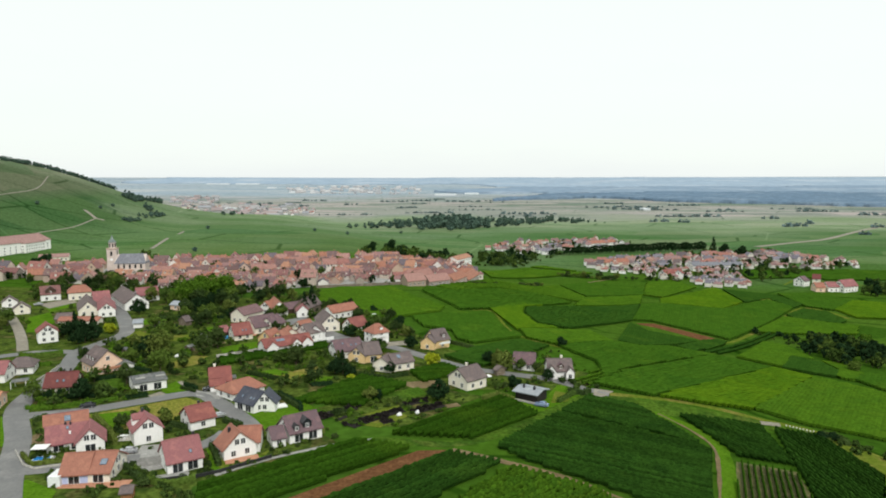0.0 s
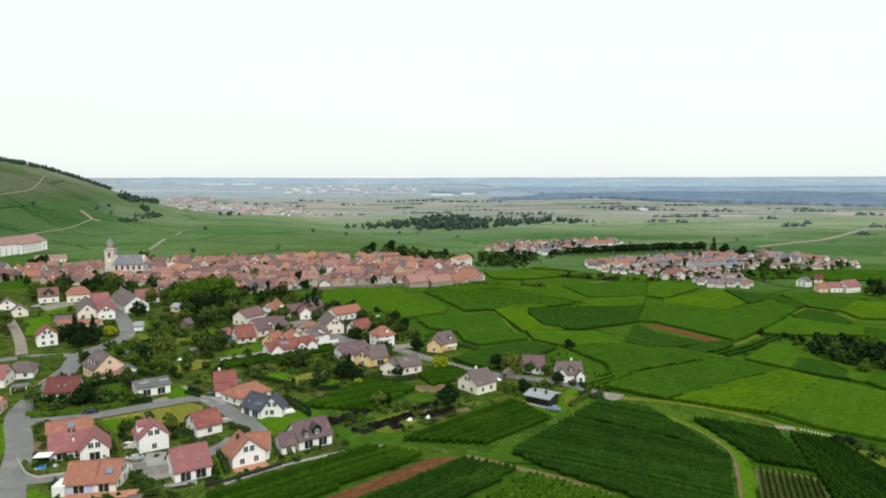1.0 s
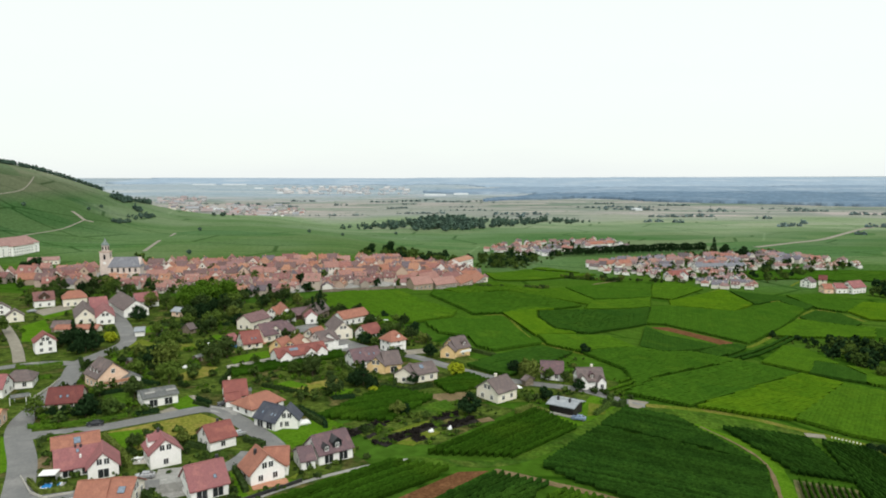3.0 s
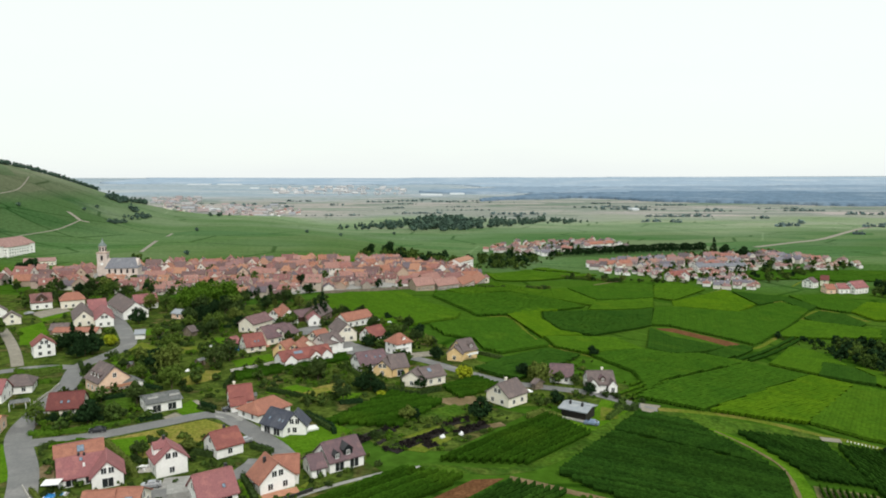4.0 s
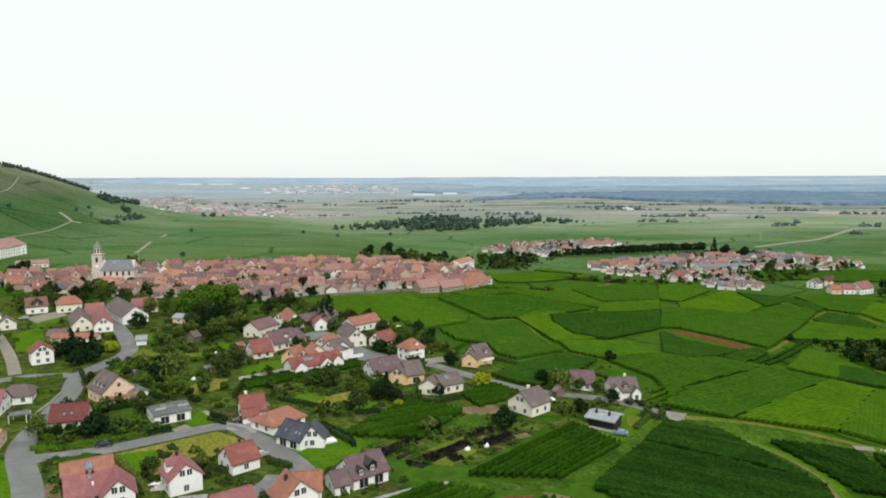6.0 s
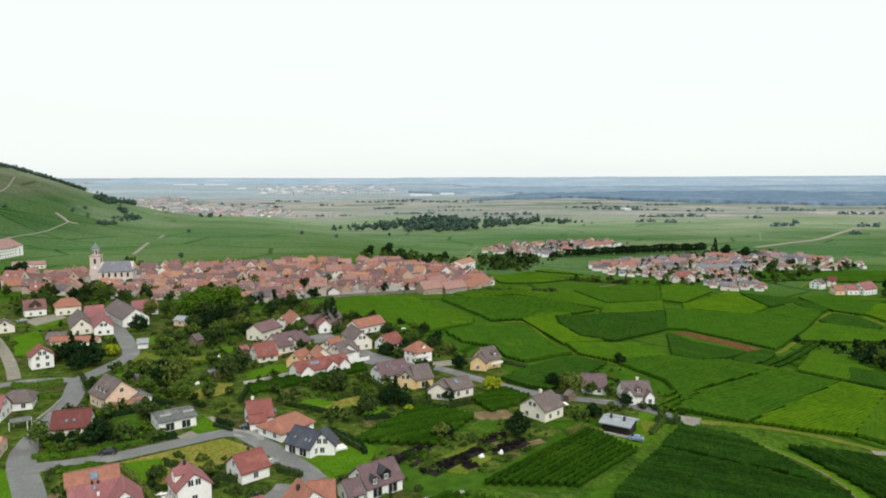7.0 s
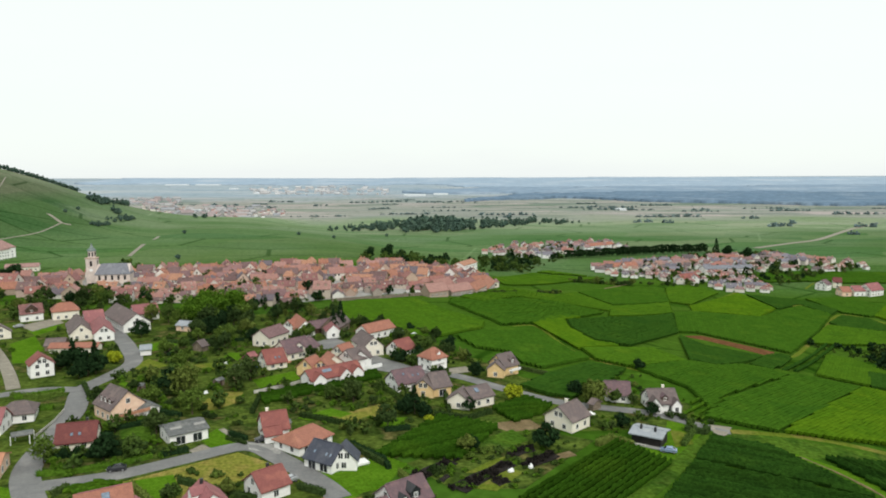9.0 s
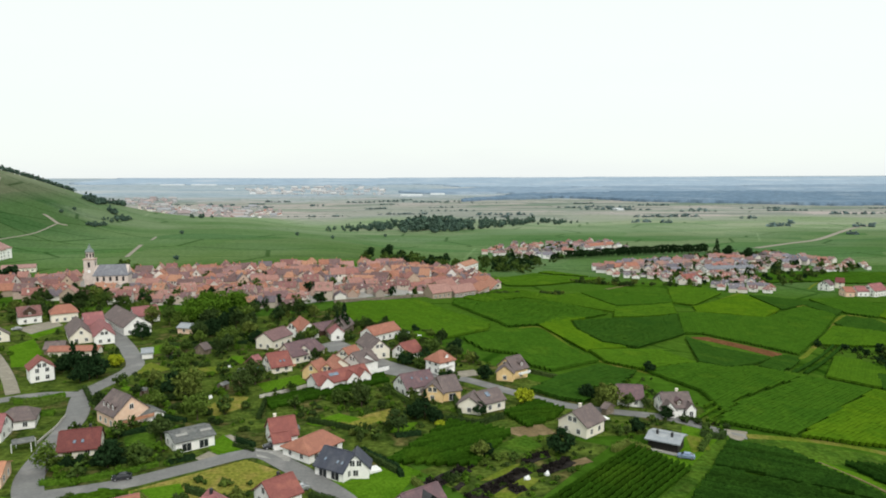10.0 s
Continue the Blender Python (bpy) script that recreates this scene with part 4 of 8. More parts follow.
vines([(-72.8, 393.3), (-62.1, 414.8), (-31.0, 422.9), (-14.4, 388.3), (1.1, 362.4), (-1.7, 348.7), (-21.4, 329.3), (-42.3, 322.6), (-46.2, 356.8), (-64.3, 359.1)], 116, plot_light, VB, spacing=1.3, seg=3.0, width=1.6, rough=0.04, flat=1.0, height=1.4)
vines([(-12.6, 415.7), (5.8, 368.5), (8.4, 358.2), (25.7, 369.0), (63.7, 418.7), (85.3, 452.3), (61.4, 479.8), (38.0, 475.3), (7.2, 429.3), (-9.4, 435.7)], 53, plot_mid, VL, seg=3.0, width=1.75, rough=0.07, flat=1.0, height=1.45)
vines([(-5.0, 443.5), (7.7, 427.5), (36.5, 480.0), (60.8, 476.6), (91.1, 461.2), (100.4, 485.9), (90.3, 544.4), (68.6, 520.0), (36.1, 538.3)], 67, plot_light, VB, seg=3.0, width=1.75, rough=0.07, flat=1.0, height=1.45)
vines([(25.2, 366.9), (44.6, 406.5), (63.7, 418.4), (45.8, 390.5), (41.8, 363.2), (45.7, 333.4), (59.7, 329.1), (33.9, 314.3)], 99, plot_bright, VB, spacing=1.3, seg=3.0, width=1.6, rough=0.04, flat=1.0, height=1.4)
vines([(47.7, 392.1), (80.0, 429.1), (133.7, 467.0), (109.4, 397.8), (61.4, 331.5), (46.2, 336.5), (43.5, 366.0)], 54, plot_dark, VD, seg=3.0, width=1.75, rough=0.07, flat=1.0, height=1.45)
vines([(-15.5, 330.8), (4.3, 347.8), (22.1, 357.2), (28.7, 310.4), (33.8, 297.1), (27.1, 292.8), (12.9, 281.7), (5.8, 287.4), (3.7, 304.0), (-8.3, 309.7)], 98, plot_mid, VL, spacing=1.3, seg=3.0, width=1.6, rough=0.04, flat=1.0, height=1.4)
vines([(34.9, 314.6), (71.2, 330.8), (77.6, 309.5), (48.7, 288.1), (35.7, 296.7)], 24, plot_light, VL, spacing=1.3, seg=3.0, width=1.6, rough=0.04, flat=1.0, height=1.4)
vines([(0.5, 258.9), (12.2, 273.4), (32.2, 291.2), (44.6, 285.9), (31.5, 266.3), (21.6, 262.3), (16.4, 247.5), (8.2, 250.3)], 42, plot_dark, VD, spacing=1.3, seg=3.0, width=1.6, rough=0.04, flat=1.0, height=1.4)
vines([(82.9, 436.3), (98.8, 484.8), (147.3, 509.0), (134.6, 469.5)], 33, plot_light, VB, seg=4.0, width=1.75, rough=0.07, flat=1.0, height=1.45)
vines([(102.1, 491.6), (92.4, 545.2), (116.8, 566.0), (160.3, 547.4), (149.0, 511.8)], 100, plot_mid, VL, seg=4.0, width=1.75, rough=0.07, flat=1.0, height=1.45)
vines([(169.0, 572.3), (194.5, 589.1), (202.2, 550.4), (159.5, 501.1), (148.4, 511.7)], 49, plot_light, VB, seg=4.0, width=1.75, rough=0.07, flat=1.0, height=1.45)
vines([(157.0, 496.2), (196.5, 530.1), (217.0, 547.6), (211.3, 485.3), (186.7, 459.4), (167.4, 469.9), (150.9, 476.4)], 85, plot_bright, VB, seg=4.0, width=1.75, rough=0.07, flat=1.0, height=1.45)
vines([(136.2, 471.7), (150.8, 476.2), (187.3, 459.2), (211.3, 479.0), (233.6, 495.3), (238.8, 467.0), (195.7, 414.0), (151.8, 362.7), (139.9, 381.1), (122.5, 404.6), (110.3, 400.2)], 70, plot_mid, VL, seg=3.0, width=1.75, rough=0.07, flat=1.0, height=1.45)
vines([(219.3, 542.3), (249.0, 512.6), (250.1, 478.6), (238.6, 465.3), (235.6, 499.6), (213.1, 485.3)], 84, plot_dark, VL, seg=4.0, width=1.75, rough=0.07, flat=1.0, height=1.45)
vines([(242.8, 463.1), (253.1, 452.0), (249.3, 423.8), (240.0, 414.7), (219.9, 428.8), (221.0, 441.9)], 44, plot_dark, VD, seg=3.0, width=1.75, rough=0.07, flat=1.0, height=1.45)
vines([(216.5, 435.1), (239.9, 414.5), (249.0, 410.0), (233.7, 386.6), (194.7, 385.4), (175.6, 387.6)], 49, plot_light, VB, seg=3.0, width=1.75, rough=0.07, flat=1.0, height=1.45)
vines([(252.4, 521.8), (290.2, 525.4), (289.3, 487.6), (260.2, 457.4), (248.4, 472.7)], 85, plot_mid, VL, seg=4.0, width=1.75, rough=0.07, flat=1.0, height=1.45)
vines([(293.7, 493.6), (324.3, 478.1), (288.1, 429.2), (261.3, 433.2), (262.9, 460.8)], 53, plot_bright, VB, seg=3.0, width=1.75, rough=0.07, flat=1.0, height=1.45)
vines([(106.0, 386.9), (108.3, 362.4), (130.9, 348.3), (108.2, 323.7), (88.6, 307.0), (80.1, 312.3)], 71, plot_dark, VD, spacing=1.3, seg=3.0, width=1.6, rough=0.04, flat=1.0, height=1.4)
vines([(48.2, 287.0), (79.0, 310.5), (88.7, 307.0), (104.5, 318.6), (126.4, 313.2), (105.4, 293.6), (69.0, 259.8), (58.0, 243.6), (60.0, 267.0)], 47, plot_mid, VL, spacing=1.3, seg=3.0, width=1.6, rough=0.04, flat=1.0, height=1.4)
vines([(124.0, 311.5), (143.5, 298.5), (118.0, 274.0), (88.0, 244.5), (70.5, 228.8), (51.5, 235.4), (70.0, 258.4), (106.6, 293.0)], 43, plot_mid, VL, spacing=1.3, seg=3.0, width=1.6, rough=0.04, flat=1.0, height=1.4)
vines([(72.6, 229.0), (88.6, 244.6), (118.6, 274.2), (145.4, 298.8), (157.5, 289.5), (135.3, 264.0), (104.5, 228.8), (89.0, 227.6)], 41, plot_bright, VB, spacing=1.3, seg=3.0, width=1.6, rough=0.04, flat=1.0, height=1.4)
vines([(157.6, 289.0), (167.9, 282.5), (182.5, 267.6), (178.9, 249.4), (150.8, 209.1), (137.1, 215.6), (118.6, 219.8), (105.1, 229.8), (135.9, 264.8)], 55, plot_light, VL, spacing=1.3, seg=3.0, width=1.6, rough=0.04, flat=1.0, height=1.4)
vines([(169.8, 362.8), (135.3, 315.2), (150.5, 302.4), (168.3, 328.9), (178.0, 322.5), (178.0, 354.1)], 54, plot_light, VB, spacing=1.3, seg=3.0, width=1.6, rough=0.04, flat=1.0, height=1.4)
vines([(168.4, 329.9), (150.0, 300.0), (168.7, 292.5), (177.0, 304.6), (177.3, 322.2)], 58, plot_dark, VD, spacing=1.3, seg=3.0, width=1.6, rough=0.04, flat=1.0, height=1.4)
vines([(178.1, 323.5), (179.1, 308.0), (168.2, 291.5), (175.1, 289.3), (186.6, 300.2), (186.9, 320.1)], 89, plot_light, VB, spacing=1.3, seg=3.0, width=1.6, rough=0.04, flat=1.0, height=1.4)
vines([(188.0, 303.3), (175.7, 291.0), (180.7, 276.6), (193.4, 270.3), (210.9, 295.6)], 55, plot_mid, VL, spacing=1.3, seg=3.0, width=1.6, rough=0.04, flat=1.0, height=1.4)
vines([(109.0, 321.8), (132.5, 351.5), (144.1, 358.8), (147.9, 355.0), (134.5, 336.1), (115.1, 313.7)], 52, plot_dark, VL, spacing=1.3, seg=3.0, width=1.6, rough=0.04, flat=1.0, height=1.4)
vines([(115.4, 313.3), (138.2, 340.7), (179.9, 385.8), (193.1, 387.1), (129.5, 317.9)], 48, vine_dark, "open rows of dark vines beside a track", seg=2.0, spacing=3.6, width=1.5)
vines([(43.4, 235.9), (60.5, 258.2), (71.9, 260.4), (49.9, 235.2)], 47, vine_light, "small plot of young vines in open rows", seg=1.2, spacing=2.6, height=1.3)
vines([(321.3, 648.5), (421.3, 638.8), (393.9, 586.3), (313.6, 589.2)], 10, plot_mid, VL, seg=6.0, spacing=2.2, width=2.1, rough=0.07, flat=1.0, height=1.45)
vines([(271.5, 643.9), (331.8, 648.2), (315.2, 600.5), (264.2, 596.5)], 10, plot_mid, VL, seg=6.0, spacing=2.2, width=2.1, rough=0.07, flat=1.0, height=1.45)
vines([(34.1, 599.0), (93.2, 663.7), (135.5, 621.6), (101.9, 603.6), (38.7, 555.1)], 10, plot_light, VB, seg=5.0, spacing=2.0, width=2.1, rough=0.07, flat=1.0, height=1.45)
vines([(-79.1, 242.2), (-82.7, 250.4), (-46.8, 277.3), (-44.7, 268.2)], 17, vine_near, "narrow strip of vines below a garden wall", seg=1.2)
vines([(-12.1, 237.0), (0.5, 248.9), (7.4, 241.0), (2.9, 232.8), (-7.3, 225.9)], 17, vine_near, "small dark green vineyard plot by the street", seg=1.2)
vines([(-113.4, 187.7), (-105.1, 192.7), (-99.1, 191.0), (-106.2, 184.3)], 14, vine_light, "kitchen garden of staked plants in rows", seg=1.0, spacing=1.3, height=1.1, width=0.6)
patch("pavement", [(51.6, 231.4), (57.9, 230.4), (53.3, 223.7), (48.8, 220.6)], 0.13, gravel, "pale concrete turning place at a road end", "pavement")
patch("pavement", [(102.4, 218.1), (109.2, 218.8), (107.9, 215.3), (101.4, 214.7)], 0.14, gravel, "pale concrete pad beside a farm track", "pavement")
patch("meadow", [(57.1, 229.2), (87.5, 221.9), (110.6, 219.4), (119.1, 211.6), (101.2, 209.9), (66.9, 211.1), (53.7, 222.3)], 0.05, meadow, "rough grassy verge along a track", "meadow")
patch("lawn", [(39.1, 231.8), (48.5, 230.1), (47.2, 220.8), (34.6, 207.1), (26.9, 201.8), (24.5, 211.2), (32.1, 215.5)], 0.06, lawn, "mown lawn beside a chalet", "lawn")
patch("lawn", [(-60.1, 192.7), (-42.6, 204.7), (-36.7, 199.1), (-42.6, 186.0), (-54.2, 181.9)], 0.06, lawn, "bright mown lawn behind houses", "lawn")
patch("lawn", [(-90.4, 216.7), (-88.0, 224.3), (-79.4, 214.3), (-86.1, 210.8)], 0.06, lawn, "mown lawn beside a long low house", "lawn")
patch("lawn", [(-195.8, 323.9), (-193.0, 337.9), (-178.0, 314.0), (-173.1, 294.2), (-179.1, 294.6)], 0.06, lawn, "bright mown lawn", "lawn")
patch("lawn", [(-206.1, 354.5), (-196.8, 365.4), (-188.8, 353.3), (-193.0, 337.9)], 0.07, lawn, "bright mown lawn", "lawn")
patch("lawn", [(-56.1, 189.4), (-43.9, 199.3), (-39.4, 193.2), (-46.9, 184.0), (-49.6, 179.8)], 0.07, lawn, "mown lawn between houses", "lawn")
patch("lawn", [(-100.1, 191.9), (-90.4, 195.3), (-85.6, 186.2), (-90.6, 179.0)], 0.09, lawn, "mown lawn behind a house", "lawn")
patch("lawn", [(-59.2, 168.1), (-53.8, 166.4), (-43.3, 164.0), (-53.5, 154.9)], 0.06, lawn, "mown lawn around a house", "lawn")
patch("lawn", [(-100.0, 147.0), (-93.0, 149.9), (-83.6, 144.4), (-81.8, 136.7), (-93.3, 136.6)], 0.06, lawn, "mown lawn beside the road", "lawn")
patch("lawn", [(-133.6, 194.0), (-122.3, 189.4), (-110.4, 169.2), (-113.4, 165.6)], 0.06, lawn, "mown lawn beside the road", "lawn")
patch("garden_bed", [(-107.3, 172.9), (-107.1, 178.8), (-103.3, 174.9), (-100.4, 169.3), (-102.6, 167.4)], 0.08, soil_tan, "bare garden bed beside a house", "garden bed")
patch("meadow", [(-51.1, 211.2), (-36.7, 199.1), (-26.9, 185.5), (-10.9, 185.7), (12.9, 214.6), (-11.9, 225.8), (-19.6, 214.0), (-37.4, 199.1), (-44.1, 210.9)], 0.05, garden_land, "rough weedy garden land", "meadow")
patch("meadow", [(-136.7, 288.1), (-136.7, 334.1), (-101.7, 332.1), (-85.9, 262.7), (-80.9, 236.7), (-87.3, 224.2), (-107.9, 233.8), (-129.1, 237.3)], 0.05, garden_land, "overgrown garden land with shrubs", "meadow")
patch("meadow", [(-80.2, 241.3), (-44.7, 265.7), (-21.9, 234.6), (-39.7, 222.1), (-51.3, 214.8), (-69.8, 236.1)], 0.05, garden_land, "overgrown garden land behind houses", "meadow")
patch("garden_bed", [(-15.0, 225.8), (-1.8, 229.5), (0.6, 222.8), (-9.1, 219.7)], 0.09, soil_tan, "bare patch of earth in a garden", "garden bed")
patch("garden_bed", [(-1.7, 203.5), (4.2, 207.1), (5.5, 204.4), (-0.1, 201.6)], 0.09, soil_tan, "bare patch of earth in a garden", "garden bed")
for bed, wide in (([(-35.4, 191.1), (-31.0, 195.6), (-25.9, 200.1)], 3.8), ([(-26.0, 184.9), (-21.0, 190.8), (-16.1, 195.3), (-12.4, 199.3)], 4.2), ([(-10.8, 204.8), (-5.1, 208.3)], 3.2),
                  ([(-8.7, 197.7), (-4.8, 200.9), (-0.2, 204.9)], 4.0), ([(-17.3, 188.0), (-14.1, 190.1)], 2.8), ([(-29.6, 189.3), (-27.4, 192.6)], 1.6)):
    strip("garden_bed", bed, wide, 0.22, mulch, "black withered garden bed between grass paths", "garden bed", "", 1.6)
strip("path", [(7.8, 351.7), (25.5, 365.1), (29.7, 319.0), (35.3, 299.5), (47.1, 288.7), (55.2, 281.5), (60.0, 270.9)], 1.6, 0.10, meadow_dry, "pale grassy farm track between vineyards", "path", edge=0.7)
strip("path", [(143.9, 362.5), (148.4, 356.2), (176.4, 388.5), (209.5, 427.7), (243.8, 467.6), (255.1, 456.3), (257.1, 432.3)], 2.4, 0.10, meadow_dry, "pale grassy farm track between vineyards", "path", edge=0.8)
strip("path", [(158.1, 499.2), (186.0, 523.3), (209.2, 545.5), (221.5, 558.4)], 2.6, 0.10, meadow_dry, "pale farm track beside vineyards", "path", edge=0.8)
strip("path", [(94.3, 546.3), (119.2, 572.5), (148.6, 597.7)], 2.0, 0.10, soil_tan, "pale farm track towards the further village", "path", edge=0.8)
patch("field", [(228.8, 496.0), (228.4, 487.6), (236.9, 491.6), (237.4, 500.1)], 0.9, meadow_dry, "small pale patch of dry grass among vines", "field")
strip("road", [(372.2, 825.0), (442.9, 874.7), (503.0, 916.3), (588.4, 1006.1), (664.2, 1085.7), (783.6, 1197.7)], 7.0, 0.3, gravel, "pale country road across the plain", "road")
strip("path", [(-272.3, 648.5), (-281.0, 690.0), (-289.6, 731.4)], 3.4, 0.2, gravel, "sandy track climbing through vines", "path")
strip("path", [(-293.9, 771.4), (-297.0, 789.0), (-300.7, 806.7)], 2.6, 0.2, gravel, "pale track among vines", "path")
strip("path", [(-540.0, 960.0), (-499.3, 857.2), (-498.0, 786.7), (-510.0, 740.0)], 1.1, 0.3, gravel, "brown track climbing the hill", "path")
strip("path", [(-433.2, 844.1), (-420.0, 832.0), (-407.5, 819.5), (-399.4, 822.4)], 4.2, 0.3, gravel, "sandy track on the hill", "path")
strip("path", [(-411.4, 680.3), (-407.7, 702.9), (-399.3, 752.3), (-407.5, 817.0)], 1.5, 0.2, gravel, "pale track across the hill", "path")
patch("meadow", [(116.6, 211.9), (125.5, 208.6), (131.0, 198.4), (133.6, 184.7), (123.0, 185.8), (118.0, 195.7)], 0.07, meadow_dry, "dry scrubby strip beside a track", "meadow")
patch("pavement", [(-332.1, 481.0), (-291.2, 491.8), (-240.2, 470.4), (-176.4, 427.2), (-115.3, 397.1), (-77.3, 421.0), (-20.2, 456.0), (26.3, 544.4), (26.9, 610.2), (-40.1, 584.4), (-139.0, 560.6), (-238.6, 547.2), (-359.0, 520.7)], 0.2, concrete, "worn paved lanes and yards of the old town", "pavement", step=16)
patch("drive", [(-78.9, 163.8), (-70.3, 167.5), (-64.6, 156.9), (-68.9, 154.3), (-75.3, 159.9)], 0.12, concrete, "grey paved forecourt between houses", "pavement")
patch("drive", [(-77.5, 213.5), (-67.8, 211.9), (-68.0, 205.8), (-76.2, 208.9)], 0.17, concrete, "grey paved forecourt of a house", "pavement")
patch("drive", [(-74.6, 319.3), (-66.4, 328.6), (-45.0, 294.5), (-31.1, 279.7), (-36.2, 271.8), (-52.8, 282.9)], 0.08, asphalt, "paved yard between houses and street", "pavement")
patch("drive", [(-210.4, 358.1), (-202.6, 375.0), (-193.2, 363.9), (-198.5, 346.4)], 0.1, gravel, "pale gravel drive before a house", "pavement")
patch("drive", [(-25.3, 279.0), (-15.3, 283.4), (-13.7, 277.1), (-23.8, 272.4)], 0.14, gravel, "pale gravel drive beside a villa", "pavement")
patch("drive", [(-87.4, 223.4), (-86.1, 224.2), (-77.3, 214.2), (-79.1, 212.9)], 0.1, gravel, "narrow pale drive to the street", "pavement")
patch("drive", [(-88.8, 213.1), (-83.6, 208.6), (-85.9, 204.8), (-91.1, 209.1)], 0.1, gravel, "pale drive before a long low house", "pavement")
patch("drive", [(-88.3, 296.2), (-80.6, 299.0), (-78.2, 289.7), (-86.2, 284.4)], 0.1, terracotta, "paved terrace before a red-roofed house", "pavement")
patch("garden_bed", [(-98.4, 274.4), (-91.6, 281.9), (-87.6, 276.4), (-94.2, 267.9)], 0.1, soil_tan, "orange-brown garden bed", "garden bed")

for q, cover, words in (([(37.2, 224.8), (42.0, 223.0), (39.9, 214.8), (33.7, 211.9)], meadow_dry, "pale lawn beside a chalet"),
                        ([(-104.8, 297.2), (-104.2, 305.1), (-98.3, 303.1), (-98.2, 293.0)], lawn, "small bright lawn between gardens"), ([(-140.6, 315.8), (-134.9, 328.2), (-126.1, 327.6), (-126.0, 321.1), (-135.4, 307.0)], lawn, "light grass strip between gardens"),
                        ([(-130.7, 266.5), (-130.2, 269.5), (-120.6, 262.4), (-121.3, 258.6)], lawn, "grass strip beside a house"), ([(-88.0, 268.8), (-75.6, 278.4), (-72.2, 269.2), (-83.6, 259.7)], lawn, "grass behind a garden wall"),
                        ([(-67.6, 231.5), (-59.0, 239.3), (-52.3, 234.4), (-58.1, 228.9), (-64.3, 229.2)], lawn, "mown grass behind houses"), ([(-42.7, 230.5), (-36.5, 231.2), (-39.7, 222.9), (-44.2, 223.8)], lawn, "mown grass between shrubs"),
                        ([(-98.8, 245.2), (-95.0, 256.4), (-88.0, 255.5), (-87.2, 245.6), (-93.8, 238.3)], meadow_tan, "dry grass among shrubs"), ([(-135.8, 287.4), (-131.5, 297.3), (-121.7, 287.9), (-128.1, 278.8)], meadow_dry, "yellow-green grass among shrubs"),
                        ([(-58.4, 232.0), (-44.4, 242.7), (-42.1, 236.8), (-51.7, 224.1)], meadow_tan, "dry grass behind houses"), ([(-117.9, 286.9), (-104.4, 291.2), (-101.3, 282.5), (-113.3, 277.8)], meadow_dry, "rough grass among shrubs"),
                        ([(-114.8, 225.9), (-106.5, 227.4), (-102.5, 217.5), (-109.7, 216.1)], meadow, "weedy grass beside a house"), ([(-19.9, 212.1), (-8.0, 221.7), (-5.0, 214.0), (-15.2, 205.1)], meadow, "grass between garden beds"),
                        ([(-23.5, 193.7), (-15.8, 201.5), (-11.2, 204.1), (-19.5, 194.2)], meadow_dry, "yellow-green grass between garden beds"), ([(-21.9, 185.9), (-12.6, 196.5), (-9.8, 194.1), (-17.3, 184.5)], meadow_dry, "yellow-green grass between garden beds"),
                        ([(-57.9, 166.3), (-53.2, 162.3), (-43.5, 164.6), (-43.1, 168.5), (-46.8, 161.5), (-52.0, 156.5)], meadow_dry, "yellow-green grass before a house")):
    patch("lawn", q, 0.10, cover, words, "lawn")


# ---- the houses at the village edge ----
h = house(-100.0, 169.9, -92.0, 174.2, 13.5, 8.8, 2.6, tile_maroon, plaster, "large white house with maroon and orange tiled roof", wide="s", skylights=((0.3, 0.78, -1, 1), (0.2, 0.45, -1)), grow=0.6)
part("upper_roof", roof_form(10.4, 5.0, 7.57 - 2.15, 7.57, 0.02, 0, 0.34), tile_orange, h, "newer orange tiles along the ridge", pose(0, 0, 0))
wing(h, -86.5, 164.9, -90.2, 172.7, 6.8, 6.8, 3.2, tile_maroon, plaster, windows="w", pitch=6.0, wide="w")
slab(h, "terrace_roof", -97.4, 162.7, 8, 3.6, 3.0, 2.4, 2.6, paint_white, "flat white terrace roof")
slab(h, "terrace", -96.1, 160.6, 8, 5.0, 4.5, -0.3, 0.15, concrete)
slab(h, "pool_wall", -95.9, 160.4, 8, 4.0, 2.8, 0.0, 0.62, paint_white, "white rim of a small terrace pool")
slab(h, "pool_water", -95.9, 160.4, 8, 3.5, 2.3, 0.3, 0.66, pool_blue, "bright blue pool water")
for vx, vy, vm in ((-0.2, -2.6, metal_dark), (0.9, -2.7, metal_dark), (0.7, -4.7, paint_white)):
    part("roof_vent", boxed(-0.22, 0.22, -0.22, 0.22, -0.3, 0.55, 0.04), vm, h, "", pose(vx, vy, 7.85 + 0.85 * vy))
h = house(-85.5, 151.7, -79.2, 152.7, 9.5, 6.2, 2.7, tile_orange, plaster_blue, "low house with orange tiled roof and lavender front", wide="s", door="e")
wing(h, -79.8, 153.5, -74.2, 153.9, 11, 6.0, 2.7, tile_orange, plaster_cream, skylights=((0.5, 0.45, -1, 1),), wide="s")
slab(h, "terrace", -77.0, 147.8, 3, 15, 3.6, -0.3, 0.12, terracotta, "terracotta paved terrace")
slab(h, "glass_porch", -85.4, 148.5, 3, 2.6, 4.4, 0.0, 2.4, plastic_white, "white glazed porch")
h = house(-65.6, 156.4, -58.4, 161.1, 9.5, 7.4, 3.2, tile_maroon, plaster, "white house with maroon tiled roof and terrace", wide="s", skylights=((1.5, 0.3, -1),), chimney=(3.0, 0.4, CHIMNEY_DARK))
slab(h, "terrace", -61.4, 151.8, 20, 7.0, 3.4, -0.3, 0.25, concrete)
